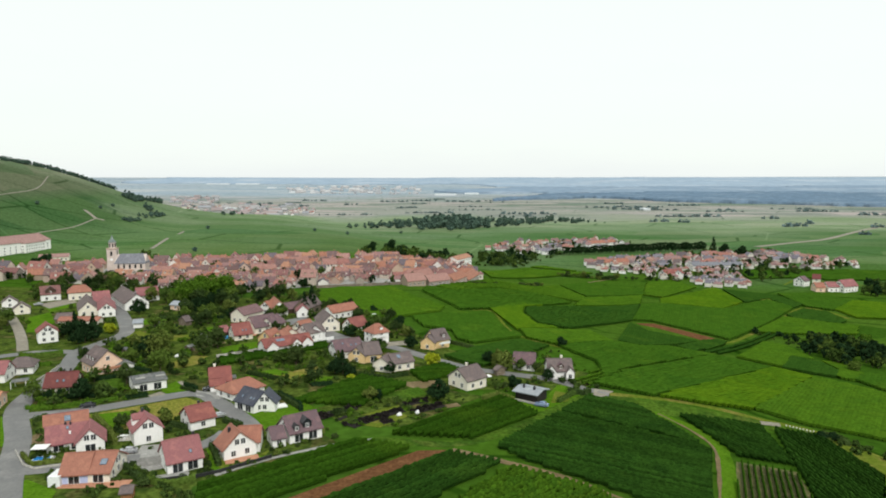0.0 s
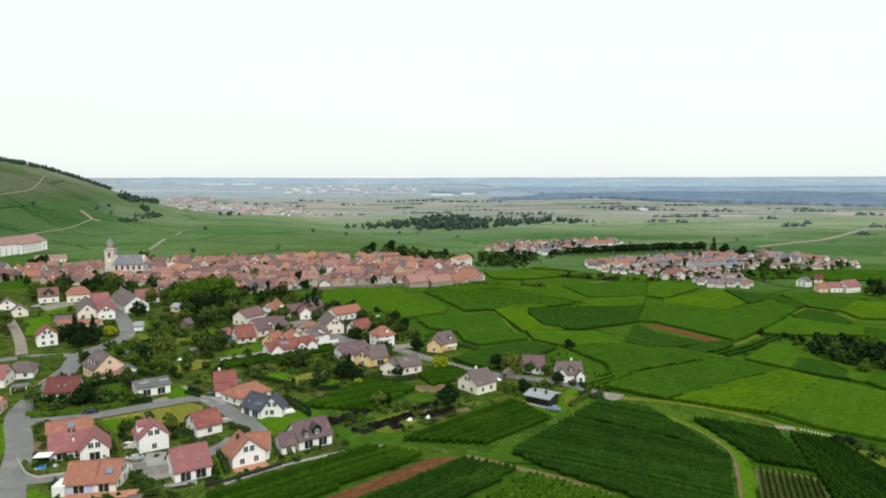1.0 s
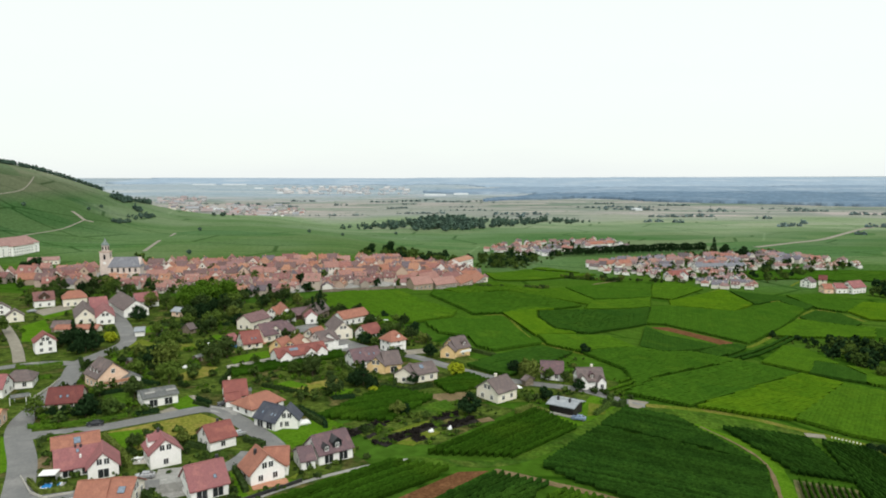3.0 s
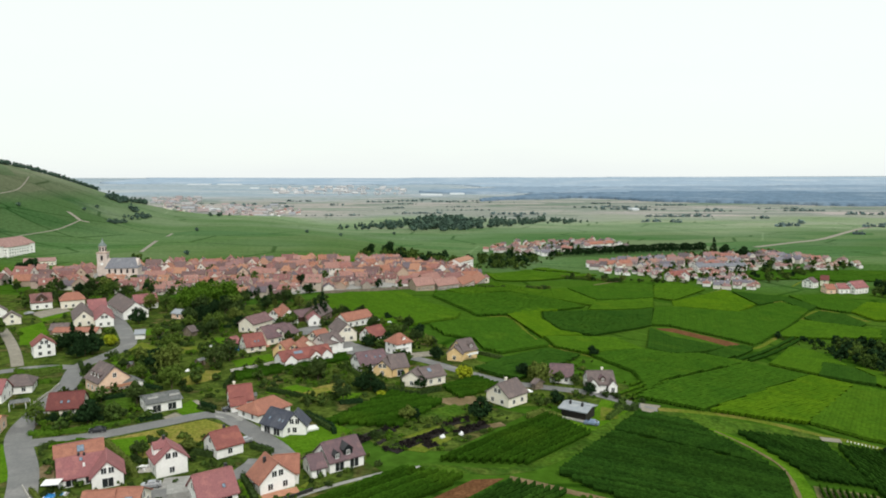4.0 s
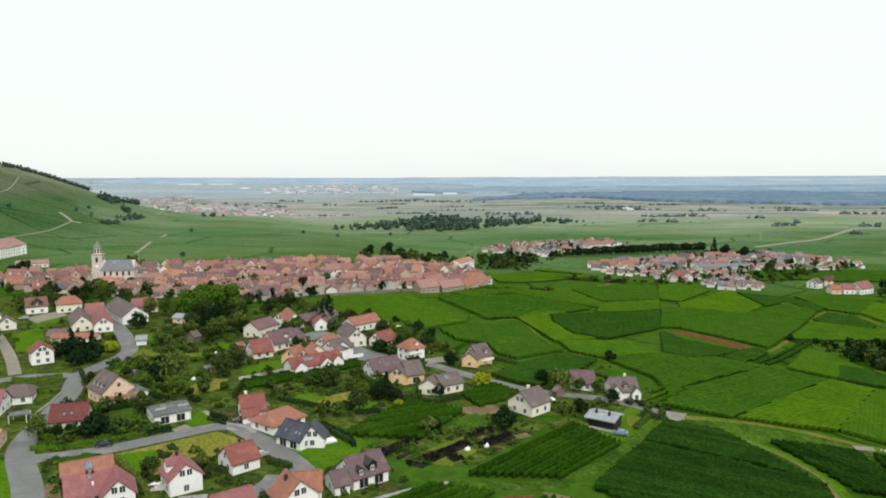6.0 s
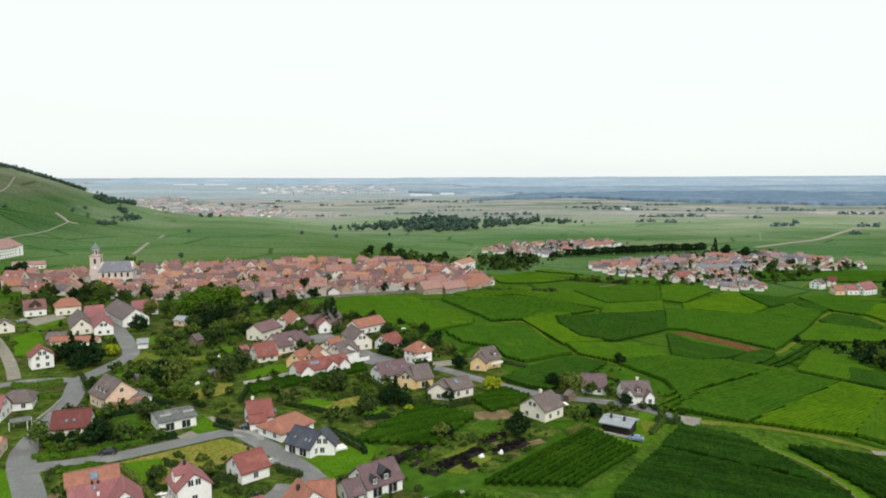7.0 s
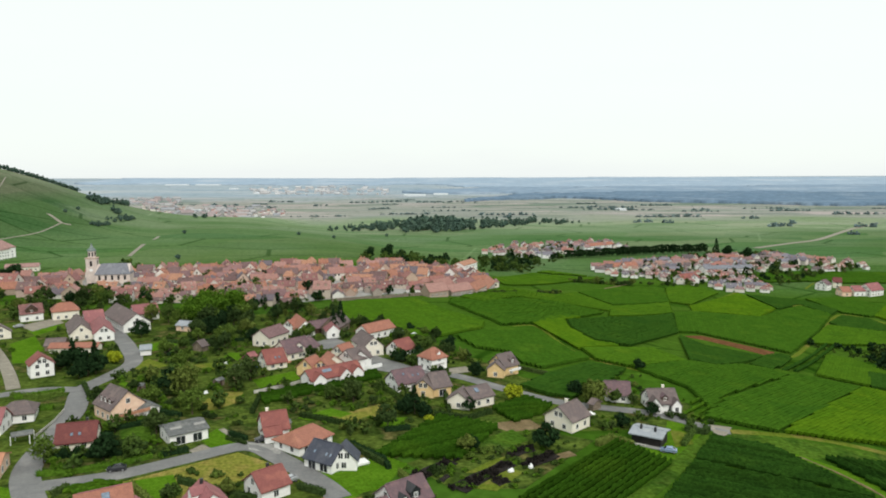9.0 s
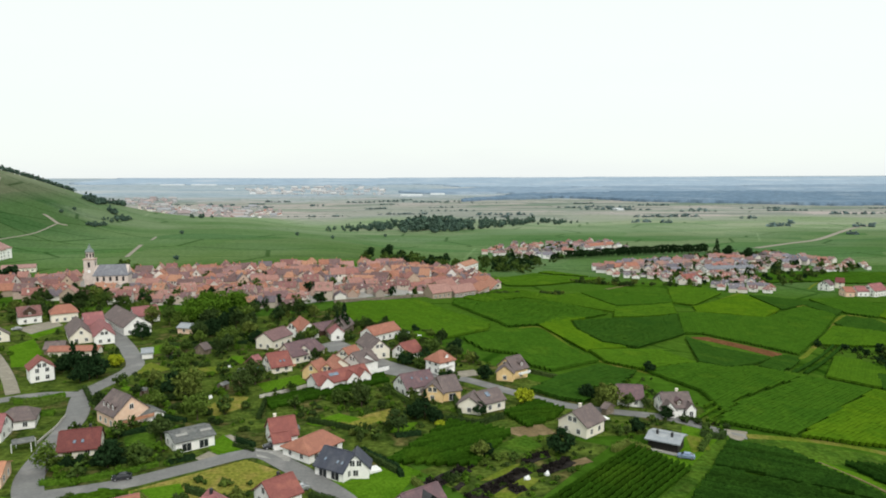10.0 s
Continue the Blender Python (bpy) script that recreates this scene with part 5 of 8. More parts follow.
slab(h, "terrace_rail", -61.0, 149.7, 20, 7.0, 0.12, 0.25, 1.1, metal_dark)
slab(h, "garage", -69.6, 160.0, 20, 4.6, 4.6, -0.3, 2.3, concrete, "grey flat-roofed garage")
h = house(-49.0, 162.8, -53.3, 168.8, 8.6, 7.4, 3.2, tile_orange, plaster, "white gabled house with orange tiled roof", gable_windows=2, chimney=(0.8, 1.2, CHIMNEY_DARK))
wing(h, -51.6, 169.3, -45.6, 170.2, 7.5, 6.2, 3.2, tile_orange, plaster, windows="sn")
slab(h, "terrace", -48.5, 161.8, 25, 8.0, 3.0, -0.3, 0.12, terracotta, "terracotta paved terrace")
house(-70.0, 182.6, -64.3, 187.4, 8.2, 6.4, 3.2, tile_red, plaster, "white house with red tiled roof", chimney=(0.5, 0.5, CHIMNEY_DARK), gable_windows=1)
h = house(-74.7, 171.0, -79.3, 178.1, 7.4, 7.6, 4.3, tile_maroon, plaster, "tall white gabled house with maroon roof", storeys=2, gable_windows=2, chimney=(2, 0.3, CHIMNEY_DARK))
dormer(h, 0.5, 1, 7.4, 7.6, 4.3, tile_maroon, plaster, 2.6, 0.1, 1.9)
slab(h, "terrace", -82.6, 174.5, 10, 4.4, 3.6, -0.3, 0.1, stone_pale, "pale paved terrace")
slab(h, "table", -82.9, 174.9, 10, 2.0, 1.0, 0.66, 0.74, paint_white, "white garden table")
for dx in (-0.8, 0.8):
    slab(h, "table_leg", -82.9 + dx, 174.9, 10, 0.1, 0.8, 0.1, 0.66, paint_white)
for dx, dy in ((-0.6, 1.0), (0.6, 1.0), (-0.6, -1.0), (0.6, -1.0)):
    slab(h, "seat", -82.9 + dx, 174.9 + dy, 10, 0.5, 0.5, 0.1, 0.55, paint_white)
slab(h, "driveway", -72.7, 167.4, 10, 6.0, 6.0, -0.3, 0.08, concrete)
h = house(-41.7, 174.9, -33.8, 180.4, 8.6, 6.9, 3.2, tile_mauve, plaster, "white house with mauve-brown roof and dark dormer", wide="s", gable_windows=1)
wing(h, -44.6, 171.8, -41.0, 173.6, 7.0, 5.0, 2.8, tile_mauve, plaster, windows="sw")
dormer(h, 0.6, -1, 8.6, 6.9, 3.2, metal_dark, pane_dark, 2.4, 0.12, 1.6)
dormer(h, -2.4, -1, 8.6, 6.9, 3.2, metal_dark, pane_dark, 1.4, 0.05, 1.2)
h = house(-59.2, 201.9, -51.8, 196.6, 8.0, 6.4, 2.9, tile_slate, plaster, "white house with dark slate roof", skylights=((-2.0, 0.35, -1), (1.6, 0.35, -1), (2.9, 0.35, -1)), wide="s", gable_windows=1)
wing(h, -51.6, 195.4, -51.4, 200.8, 6.4, 6.4, 3.0, tile_slate, plaster, windows="w")
slab(h, "pool_cover", -48.3, 199.6, 30, 4.2, 2.8, 0.0, 0.5, paint_white, "white covered pool beside the terrace")
house(-65.2, 208.9, -61.0, 213.9, 10.0, 5.4, 2.8, tile_orange, plaster, "white bungalow with orange hipped roof", hip=2.6)
h = house(-75.3, 218.0, -68.7, 220.6, 9.0, 7.2, 3.3, tile_red, plaster, "white house with red tiled roof and porch", gable_windows=2, chimney=(-1.5, 0.5, CHIMNEY_MASON))
wing(h, -73.9, 214.2, -69.5, 216.2, 4.0, 4.2, 2.6, tile_red, plaster, windows="s", garage="s")
h = house(-99.2, 215.5, -90.6, 221.2, 9.5, 4.6, 3.3, roof_flat, plaster, "long low white house with grey roof", wide="s")
for sx in (-2.6, 3.4):
    part("rooflight", boxed(-1.4, 1.4, -0.5, 0.5, 0, 0.12), concrete, h, "pale roof light", pose(sx, -2.2, 3.72, 14, 0, 0))
house(-125.0, 214.1, -115.6, 216.6, 9.5, 6.4, 2.6, tile_dark_red, plaster_cream, "house with broad dark red tiled roof", skylights=((-1.0, 0.35, -1), (0.8, 0.35, -1)), chimney=(2.2, 0.4, CHIMNEY_DARK))
h = house(-114.4, 233.0, -122.4, 240.5, 10.4, 9.2, 4.4, tile_grey, plaster_peach, "peach house with grey-brown roof", gable_windows=1)
for sx in (-2.6, 0.0, 2.4):
    dormer(h, sx, 1, 10.4, 9.2, 4.4, tile_grey, wood_dark, 1.6, 0.2, 1.2)
wing(h, -114.5, 240.6, -108.7, 234.6, 5.0, 3.8, 2.6, roof_flat, plaster, windows="", names=("garage_wall", "garage_roof"), garage="e")
slab(h, "balcony", -112.7, 231.4, 47, 9.0, 1.8, 2.0, 2.25, plaster_peach, "peach balcony along the gable")
slab(h, "balcony_rail", -112.0, 230.7, 47, 9.0, 0.14, 2.25, 3.1, terracotta, "terracotta balcony rail")
house(-159.1, 275.8, -163.8, 282.6, 7.6, 8.4, 5.2, tile_red, plaster, "tall white gabled house with red roof", storeys=2, gable_windows=2)
h = house(-151.1, 224.8, -143.7, 226.2, 9.0, 7.2, 3.6, tile_maroon, plaster, "white house with maroon roof and carport")
slab(h, "carport_roof", -135.1, 217.1, 30, 5.0, 4.0, 2.35, 2.5, roof_flat, "grey carport roof on posts")
for dx, dy in ((-2.2, -1.7), (2.2, -1.7), (-2.2, 1.7), (2.2, 1.7)):
    m = local(h, -135.1, 217.1)
    part("carport_post", boxed(-0.08, 0.08, -0.08, 0.08, -0.3, 2.36), paint_white, h, "", pose(m.x + dx, m.y + dy, 0))
house(-146.8, 234.7, -143.6, 235.8, 9.0, 5.6, 3.0, tile_grey, plaster, "white house with grey hipped roof", hip=2.6)
h = house(-134.8, 198.0, -129.4, 199.4, 9.0, 5.0, 3.2, terracotta, plaster_peach, "peach house with terracotta roof", windows="se")
# the cluster behind the gardens
house(-171.9, 369.7, -152.9, 343.9, 12.0, 9.0, 4.2, tile_grey, plaster, "long white barn with grey-brown roof", gable_windows=1)
house(-164.5, 368.1, -155.1, 374.8, 9.0, 8.0, 4.0, tile_maroon, plaster, "white house with maroon roof beside a barn")
h = house(-178.7, 350.4, -171.7, 354.9, 11.0, 9.0, 4.2, tile_maroon, plaster, "white house with maroon roof and gabled front")
wing(h, -159.6, 326.2, -169.8, 346.5, 8.0, 7.5, 4.0, tile_maroon, plaster, windows="w", storeys=1)
house(-169.4, 328.0, -181.1, 349.9, 9.0, 8.0, 3.6, tile_grey, plaster_cream, "cream gabled house with grey roof", gable_windows=1)
h = house(-216.4, 369.6, -208.1, 375.0, 9.0, 8.5, 4.4, tile_town, plaster, "white house with orange roof and balcony", storeys=2)
dormer(h, 0, -1, 9.0, 8.5, 4.4, tile_town, wood_dark, 5.0, 0.05, 1.8)
house(-203.6, 332.2, -206.8, 337.4, 7.5, 6.4, 3.3, tile_grey, plaster_cream, "small cream gabled house beside a gravel drive", gable_windows=1)
house(-219.4, 348.4, -222.6, 353.6, 7.5, 6.4, 3.3, tile_grey, plaster, "small white gabled house at the end of a drive", gable_windows=1)
house(-200.7, 374.4, -195.8, 377.2, 10.0, 8.5, 5.0, tile_orange, plaster_cream, "cream villa with hipped orange roof", storeys=2, hip=3.0)
house(-176.8, 314.2, -169.4, 315.5, 7.0, 4.8, 2.6, tile_grey, wood_grey, "low wooden barn with grey roof", "barn", windows="")
house(-173.3, 310.4, -154.8, 310.9, 5.0, 3.8, 2.4, tile_orange, plaster_cream, "long low shed with orange roof", "shed", windows="")
house(-137.7, 304.6, -133.5, 306.0, 6.0, 3.8, 2.6, roof_sheet, plaster, "small white garage with pale roof", "garage", windows="", garage="s")
house(-135.9, 347.0, -129.1, 344.4, 6.0, 4.5, 3.0, roof_sheet, plaster_peach, "small peach outbuilding with pale roof", "shed", windows="s")
house(-117.2, 307.5, -115.2, 310.9, 5.0, 4.6, 2.5, tile_grey, wood_grey, "small brown garden shed", "shed", windows="")
house(-94.3, 313.8, -88.2, 325.7, 8.5, 7.6, 4.6, tile_town, plaster_cream, "cream house with reddish roof", storeys=2)
h = house(-78.5, 330.2, -84.6, 344.3, 8.5, 8.0, 3.8, tile_orange, plaster, "white gabled house with orange roof", storeys=1)
wing(h, -86.8, 334.5, -83.0, 341.2, 7.5, 7.0, 3.8, tile_orange, plaster, windows="sw")
house(-78.5, 337.9, -68.7, 345.8, 8.0, 5.5, 2.8, tile_mauve, wood_dark, "long dark barn with brown roof", "barn", windows="")
house(-66.6, 327.0, -69.5, 338.2, 6.0, 6.5, 3.6, tile_maroon, plaster, "small white gabled house")
house(-69.0, 333.5, -64.9, 347.9, 8.0, 8.5, 4.0, tile_grey, wood_grey, "tall weathered barn with grey roof", "barn", windows="")
h = house(-83.4, 294.5, -74.7, 302.8, 10.0, 7.8, 3.4, tile_mauve, plaster_cream, "broad house with reddish-brown roof")
wing(h, -76.3, 295.9, -73.8, 306.3, 8.5, 6.8, 3.2, tile_mauve, plaster_cream, windows="w")
house(-87.8, 283.2, -80.9, 287.5, 9.5, 7.2, 2.8, tile_red, plaster_cream, "cream house with broad red roof", skylights=((0, 0.3, -1), (1.4, 0.3, -1)))
house(-93.7, 287.5, -91.6, 290.4, 5.5, 4.8, 2.5, tile_maroon, wood_dark, "small dark shed with maroon roof", "shed", windows="")
h = house(-71.1, 272.1, -67.9, 278.3, 7.5, 6.8, 3.4, tile_orange, plaster_yellow, "cream gabled house with orange roof", gable_windows=1)
wing(h, -65.6, 271.4, -64.4, 278.4, 7.0, 6.5, 3.4, tile_orange, plaster_yellow, windows="w")
house(-61.6, 279.2, -64.7, 285.3, 6.5, 6.0, 3.2, tile_orange, plaster_cream, "small cream gabled house")
h = house(-69.3, 260.0, -53.2, 271.7, 7.0, 5.4, 2.9, tile_red, plaster, "long white terrace of houses with red roof and front gables", windows="s", size=1.0)
for gx in (-7.0, 2.6, 7.0):
    body(h, 3.2, 4.6, 4.9, 2.9, tile_red, plaster, at=pose(gx, -3.2, 0, 0, 0, -90), windows="e", names=("gable_wall", "gable_roof"), gable_windows=1, over=0.35, pitch=1.9)
for px in (-3.6, -1.9):
    part("solar_panel", boxed(-0.8, 0.8, -0.6, 0.6, 0.0, 0.08), pane_blue, h, "blue solar panel", pose(px, -1.5, 4.66, 35.5, 0, 0))
house(-62.0, 291.4, -57.7, 297.1, 8.0, 6.5, 3.2, tile_orange, plaster_cream, "cream house with orange roof")
h = house(-58.2, 282.7, -51.7, 288.7, 9.0, 7.2, 3.8, tile_grey, plaster, "white house with grey roof and gabled front", storeys=1)
wing(h, -52.7, 282.9, -54.1, 292.4, 6.4, 6.6, 3.6, tile_grey, plaster, windows="w", storeys=1)
house(-48.7, 297.8, -54.4, 312.0, 8.5, 8.2, 4.2, tile_grey, plaster_cream, "tall grey-roofed house with cream gable", storeys=1)
house(-55.0, 325.6, -43.8, 336.9, 8.5, 6.8, 3.8, tile_orange, plaster, "long white house with orange roof")
house(-41.6, 297.4, -35.4, 303.6, 8.5, 6.8, 3.2, tile_red, plaster, "white house with red roof and lawn")
h = house(-28.1, 280.4, -26.5, 281.7, 8.0, 8.6, 5.4, tile_orange, plaster, "white two-storey villa with pyramid orange roof", hip=2.8, storeys=2)
slab(h, "balcony", -26.0, 277.2, 39, 6.0, 1.2, 2.5, 2.7, concrete, "concrete balcony")
slab(h, "balcony_rail", -25.7, 276.8, 39, 6.0, 0.12, 2.7, 3.6, paint_white, "white balcony rail")
slab(h, "terrace", -25.6, 276.6, 39, 7.0, 2.4, -0.3, 0.12, concrete)
dormer(h, 0.5, -1, 8.0, 8.6, 5.4, tile_orange, plaster, 1.4, 0.22, 1.0)
h = house(-5.4, 274.9, 0.6, 279.0, 8.5, 7.8, 4.0, tile_grey, plaster_yellow, "yellow house with grey roof and dormer", storeys=1)
dormer(h, 1.0, -1, 8.5, 7.8, 4.0, tile_grey, tile_grey, 2.0, 0.15, 1.5)
wing(h, -6.3, 269.9, -3.6, 278.6, 6.0, 6.2, 3.6, tile_grey, plaster_yellow, windows="w")
slab(h, "balcony", 0.6, 271.4, 34, 4.6, 1.3, 2.3, 2.5, paint_white, "white balcony")
slab(h, "balcony_rail", 1.0, 270.8, 34, 4.6, 0.1, 2.5, 3.3, paint_white, "white balcony rail")
house(-41.7, 256.2, -31.9, 261.8, 9.0, 7.2, 3.4, tile_mauve, plaster, "white house with brown roof", skylights=((-2.0, 0.6, -1), (1.0, 0.4, -1), (3.0, 0.4, -1)), gable_windows=2)
h = house(-30.2, 253.1, -24.1, 255.5, 10.0, 7.4, 3.6, tile_grey, plaster_yellow, "yellow house with grey roof and loggia", wide="s", storeys=1)
wing(h, -31.7, 248.4, -29.5, 256.6, 7.0, 6.6, 3.4, tile_grey, plaster_yellow, windows="w", gable_windows=2)
h = house(-19.4, 241.2, -12.0, 245.8, 7.8, 6.2, 3.4, tile_grey, plaster_cream, "white house with grey roof in two wings", skylights=((-1.0, 0.6, -1, 1),), storeys=1)
wing(h, -21.6, 237.6, -19.4, 244.0, 7.2, 6.0, 3.4, tile_grey, plaster_cream, windows="w", gable_windows=2)
h = house(4.6, 222.3, 11.6, 228.7, 9.6, 7.4, 3.8, tile_grey, plaster_cream, "white gabled house with grey-brown roof", gable_windows=2, chimney=(0, 0.5, CHIMNEY_MASON), storeys=1)
slab(h, "balcony", 14.4, 227.0, 20, 3.2, 2.4, 2.6, 2.9, paint_white, "white balcony")
h = house(24.6, 217.9, 31.4, 213.1, 7.0, 4.0, 3.2, roof_sheet, wood_black, "black wooden chalet with pale sheet roof", "chalet", over=1.0, windows="", chimney=(-2.0, -1.0, CHIMNEY_DARK))
part("chimney", CHIMNEY_DARK, None, h, "", pose(1.8, -1.2, 3.7))
slab(h, "terrace", 25.7, 212.0, -35, 8.4, 1.8, 0.1, 0.25, concrete, "pale terrace")
slab(h, "planter", 24.0, 212.2, -35, 3.4, 0.5, 0.25, 0.7, stone_pale, "pale planter")
house(26.0, 252.2, 34.2, 250.6, 9.0, 6.4, 3.0, tile_mauve, plaster, "white house with brown roof behind trees", gable_windows=1)
h = house(36.8, 244.0, 46.0, 244.1, 9.5, 7.0, 3.4, tile_grey, plaster, "white house with brown roof and many gables", storeys=1, chimney=(1, 0.5, CHIMNEY_MASON))
for gx, gw, gr in ((-3.4, 3.8, 5.0), (3.2, 2.8, 4.3)):
    body(h, 2.6, gw, gr, 2.7, tile_grey, plaster, at=pose(gx, -4.4, 0, 0, 0, -90), windows="e", names=("gable_wall", "gable_roof"), gable_windows=1, over=0.35)
dormer(h, 0.2, -1, 9.5, 7.0, 3.4, tile_mauve, wood_dark, 1.8, 0.15, 1.3)
# garden walls, sheds, cars
fence([(-84.3, 254.2), (-75.0, 261.0), (-70.6, 265.5)], 1.0, stone_pale, "long pale garden wall", thick=0.12)
fence([(-53.5, 276.8), (-45.3, 283.4)], 1.4, paint_white, "white garden wall by the street", thick=0.12)
fence([(-41.7, 162.7), (-51.3, 154.1), (-60.1, 148.3)], 1.0, metal_dark, "dark wire garden fence", solid=False)
fence([(-133.7, 220.9), (-134.4, 232.4), (-135.9, 240.9)], 0.7, stone_pale, "low pale wall beside the village road")
fence([(-105.4, 165.6), (-98.9, 157.7), (-94.8, 155.2), (-89.5, 157.5)], 0.6, stone_pale, "low pale roadside wall")
house(-68.3, 141.3, -65.5, 141.9, 3.4, 3.0, 2.2, tile_grey, wood_warm, "small orange wooden garden shed", "shed", windows="")
house(19.2, 241.0, 20.7, 239.1, 4.0, 3.6, 2.4, tile_grey, wood_grey, "small wooden shed behind trees", "shed", windows="")
car(-73.7, 214.4, 20, car_dark, "dark car parked on a paved forecourt")
car(-104.0, 198.1, 14, car_dark, "dark car parked at the street side")
car(-63.3, 190.1, 35, car_silver, "silver car parked beside a white house")
car(-77.2, 164.9, 15, car_silver, "silver car parked in the lane")
car(-37.8, 334.6, 10, car_white, "white car parked under trees")
car(-33.4, 330.5, 10, car_white, "white car parked under trees")
car(-83.6, 319.7, 60, car_silver, "silver car parked between houses")
car(30.3, 207.9, -20, car_blue, "pale blue car on the chalet's lawn")
car(-199.5, 307.5, 55, car_silver, "silver car parked beside a gravel drive")
car(-203.5, 313.0, 55, car_dark, "dark car parked beside a gravel drive")
car(-208.6, 354.7, 40, car_silver, "silver car parked at a house")


def tarp_heap(x, y, turn, label):
    """A low heap under a pale cover."""
    bm = bmesh.new()
    bmesh.ops.create_icosphere(bm, subdivisions=2, radius=1.0)
    for v in bm.verts:
        v.co = Vector((v.co.x * 0.9, v.co.y * 0.7, max(0.0, v.co.z) * 0.95)) * (1 + 0.25 * noise.noise(v.co * 1.7))
    ob = new("tarpaulin", mesh_of("tarpaulin", bm, plastic_white))
    ob.matrix_basis = pose(x, y, ground_z(x, y) - 0.05, 0, 0, turn)
    return tagged(ob, label, "tarpaulin")


tarp_heap(-12.6, 194.6, 30, "pale tarpaulin thrown over garden things")
tarp_heap(-7.5, 197.1, 75, "pale tarpaulin thrown over garden things")
tarp_heap(-101.4, 289.5, 10, "white tarpaulin over a stack beside a shed")
tarp_heap(-99.5, 255.1, 40, "pale tarpaulin lying among shrubs")
pool = tagged(new("paddling_pool", None), "small round turquoise pool beside a terrace", "pool")
pool.matrix_basis = pose(-91.0, 284.0, 0.0)
pool.location.z = ground_z(pool.location.x, pool.location.y)
rim = bmesh.new()
bmesh.ops.create_cone(rim, cap_ends=False, segments=20, radius1=1.9, radius2=1.9, depth=0.9, matrix=Matrix.Translation((0, 0, 0.45)))
part("rim", rim, plastic_blue, pool)
wat = bmesh.new()
bmesh.ops.create_circle(wat, cap_ends=True, segments=20, radius=1.88, matrix=Matrix.Translation((0, 0, 0.75)))
part("water", wat, water_pool, pool, "clear turquoise water")
for k in range(9):
    # white marker posts along the farm track
    ax, ay = 110.4, 216.8
    bx, by = 117.9, 214.3
    px, py = ax + (bx - ax) * k / 8, ay + (by - ay) * k / 8
    pst = tagged(new("marker_post", boxed_mesh if k else mesh_of("marker_post", boxed(-0.14, 0.14, -0.14, 0.14, -0.3, 0.5, 0.03), paint_white)), "short white marker post beside a farm track", "post", "marker posts along the track")
    boxed_mesh = pst.data
    pst.matrix_basis = pose(px, py, ground_z(px, py))
for x, y, turn, w, d in ((-128.0, 306.5, 20, 2.4, 2.0), (-97.6, 263.3, 60, 3.0, 2.2), (-120.6, 259.1, 0, 2.0, 2.0), (-69.5, 223.3, 25, 2.6, 2.0), (-94.7, 278.7, 10, 3.2, 2.4)):
    # garden huts
    hut = tagged(new("garden_hut", None), "small weathered garden hut among shrubs", "hut", "garden huts")
    hut.matrix_basis = pose(x, y, ground_z(x, y), 0, 0, turn)
    part("wall", gable_walls(bmesh.new(), w, d, 1.9, 2.5, foot=-0.4), wood_grey, hut)
    part("roof", roof_form(w, d, 1.9, 2.5, 0.2, 0, 0.08), roof_flat, hut)
    part("door", boxed(-0.4, 0.4, -0.04, 0.02, 0, 1.7), wood_dark, hut, "", pose(0, -d / 2, 0))

# ---- the old town and the further village ----
tw = bmesh.new()
box(tw, -0.55, 0.55, -0.05, 0.04, -0.75, 0.75)
TOWN_WIN = mesh_of("window", tw, pane_dark)


def town_house(L, W, eave, ridge, roof, wall, label, n_front, hip=0.0, group="houses of the old town"):
    root = new("town_house", mesh_of("town_house", boxed(-L / 2, L / 2, -W / 2, W / 2, -5.0, eave + 0.05) if hip else gable_walls(bmesh.new(), L, W, eave, ridge, foot=-5.0), wall))
    part("roof", roof_form(L, W, eave, ridge, 0.4, hip, 0.3, 0.15), roof, root)
    part("chimney", CHIMNEY_BRICK, None, root, "", pose(L * 0.22, 0.6, ridge + 0.2))
    fall = (ridge - eave) / (W / 2)
    for k in range(2 if L > 9 and not hip else 1):
        y = -W * 0.27
        z = ridge - fall * abs(y)
        d = part("dormer", gable_walls(bmesh.new(), 2.2, 1.5, 1.0, 1.5, foot=-1.0), wall, root, "", pose(L * (0.24 - 0.46 * k), y + 0.3, z - 0.1, 0, 0, 90))
        part("dormer_roof", roof_form(2.2, 1.5, 1.0, 1.5, 0.2, 0, 0.15), roof, d)
    for i in range(n_front):
        part("window", TOWN_WIN, None, root, "", pose((i - (n_front - 1) / 2) * 2.3, -W / 2, eave - 1.4))
    part("window", TOWN_WIN, None, root, "", pose(L / 2, 0, eave + 0.8, 0, 0, 90))
    return tagged(root, label, "house", group)


OLD = "old plastered town house under a clay tile roof"
TOWN = [town_house(L, W, e, r, tile_town, plaster_town, OLD, n, hp)
        for L, W, e, r, n, hp in ((10, 7.5, 5.5, 9.4, 2, 0), (12, 8, 6.0, 10.2, 2, 0), (8, 6.5, 6.5, 10.0, 1, 0), (14, 8, 5.0, 9.2, 2, 0), (10, 9, 6.8, 11.4, 2, 0),
                                  (9, 8.5, 5.5, 8.8, 1, 2.5), (7, 6, 5.0, 8.0, 1, 0), (16, 7.5, 4.5, 8.2, 2, 0))]
VILLAGE = [town_house(L, W, e, r, tile_village, plaster_village, "white village house under a clay tile roof", n, hp, "houses of the further village")
           for L, W, e, r, n, hp in ((10, 8, 4.8, 8.0, 2, 0), (12, 8.5, 5.0, 8.4, 2, 0), (9, 8, 5.5, 8.8, 1, 0), (15, 8.5, 5.0, 8.2, 3, 0), (10, 9.5, 5.0, 7.8, 2, 2.5))]
started = set()
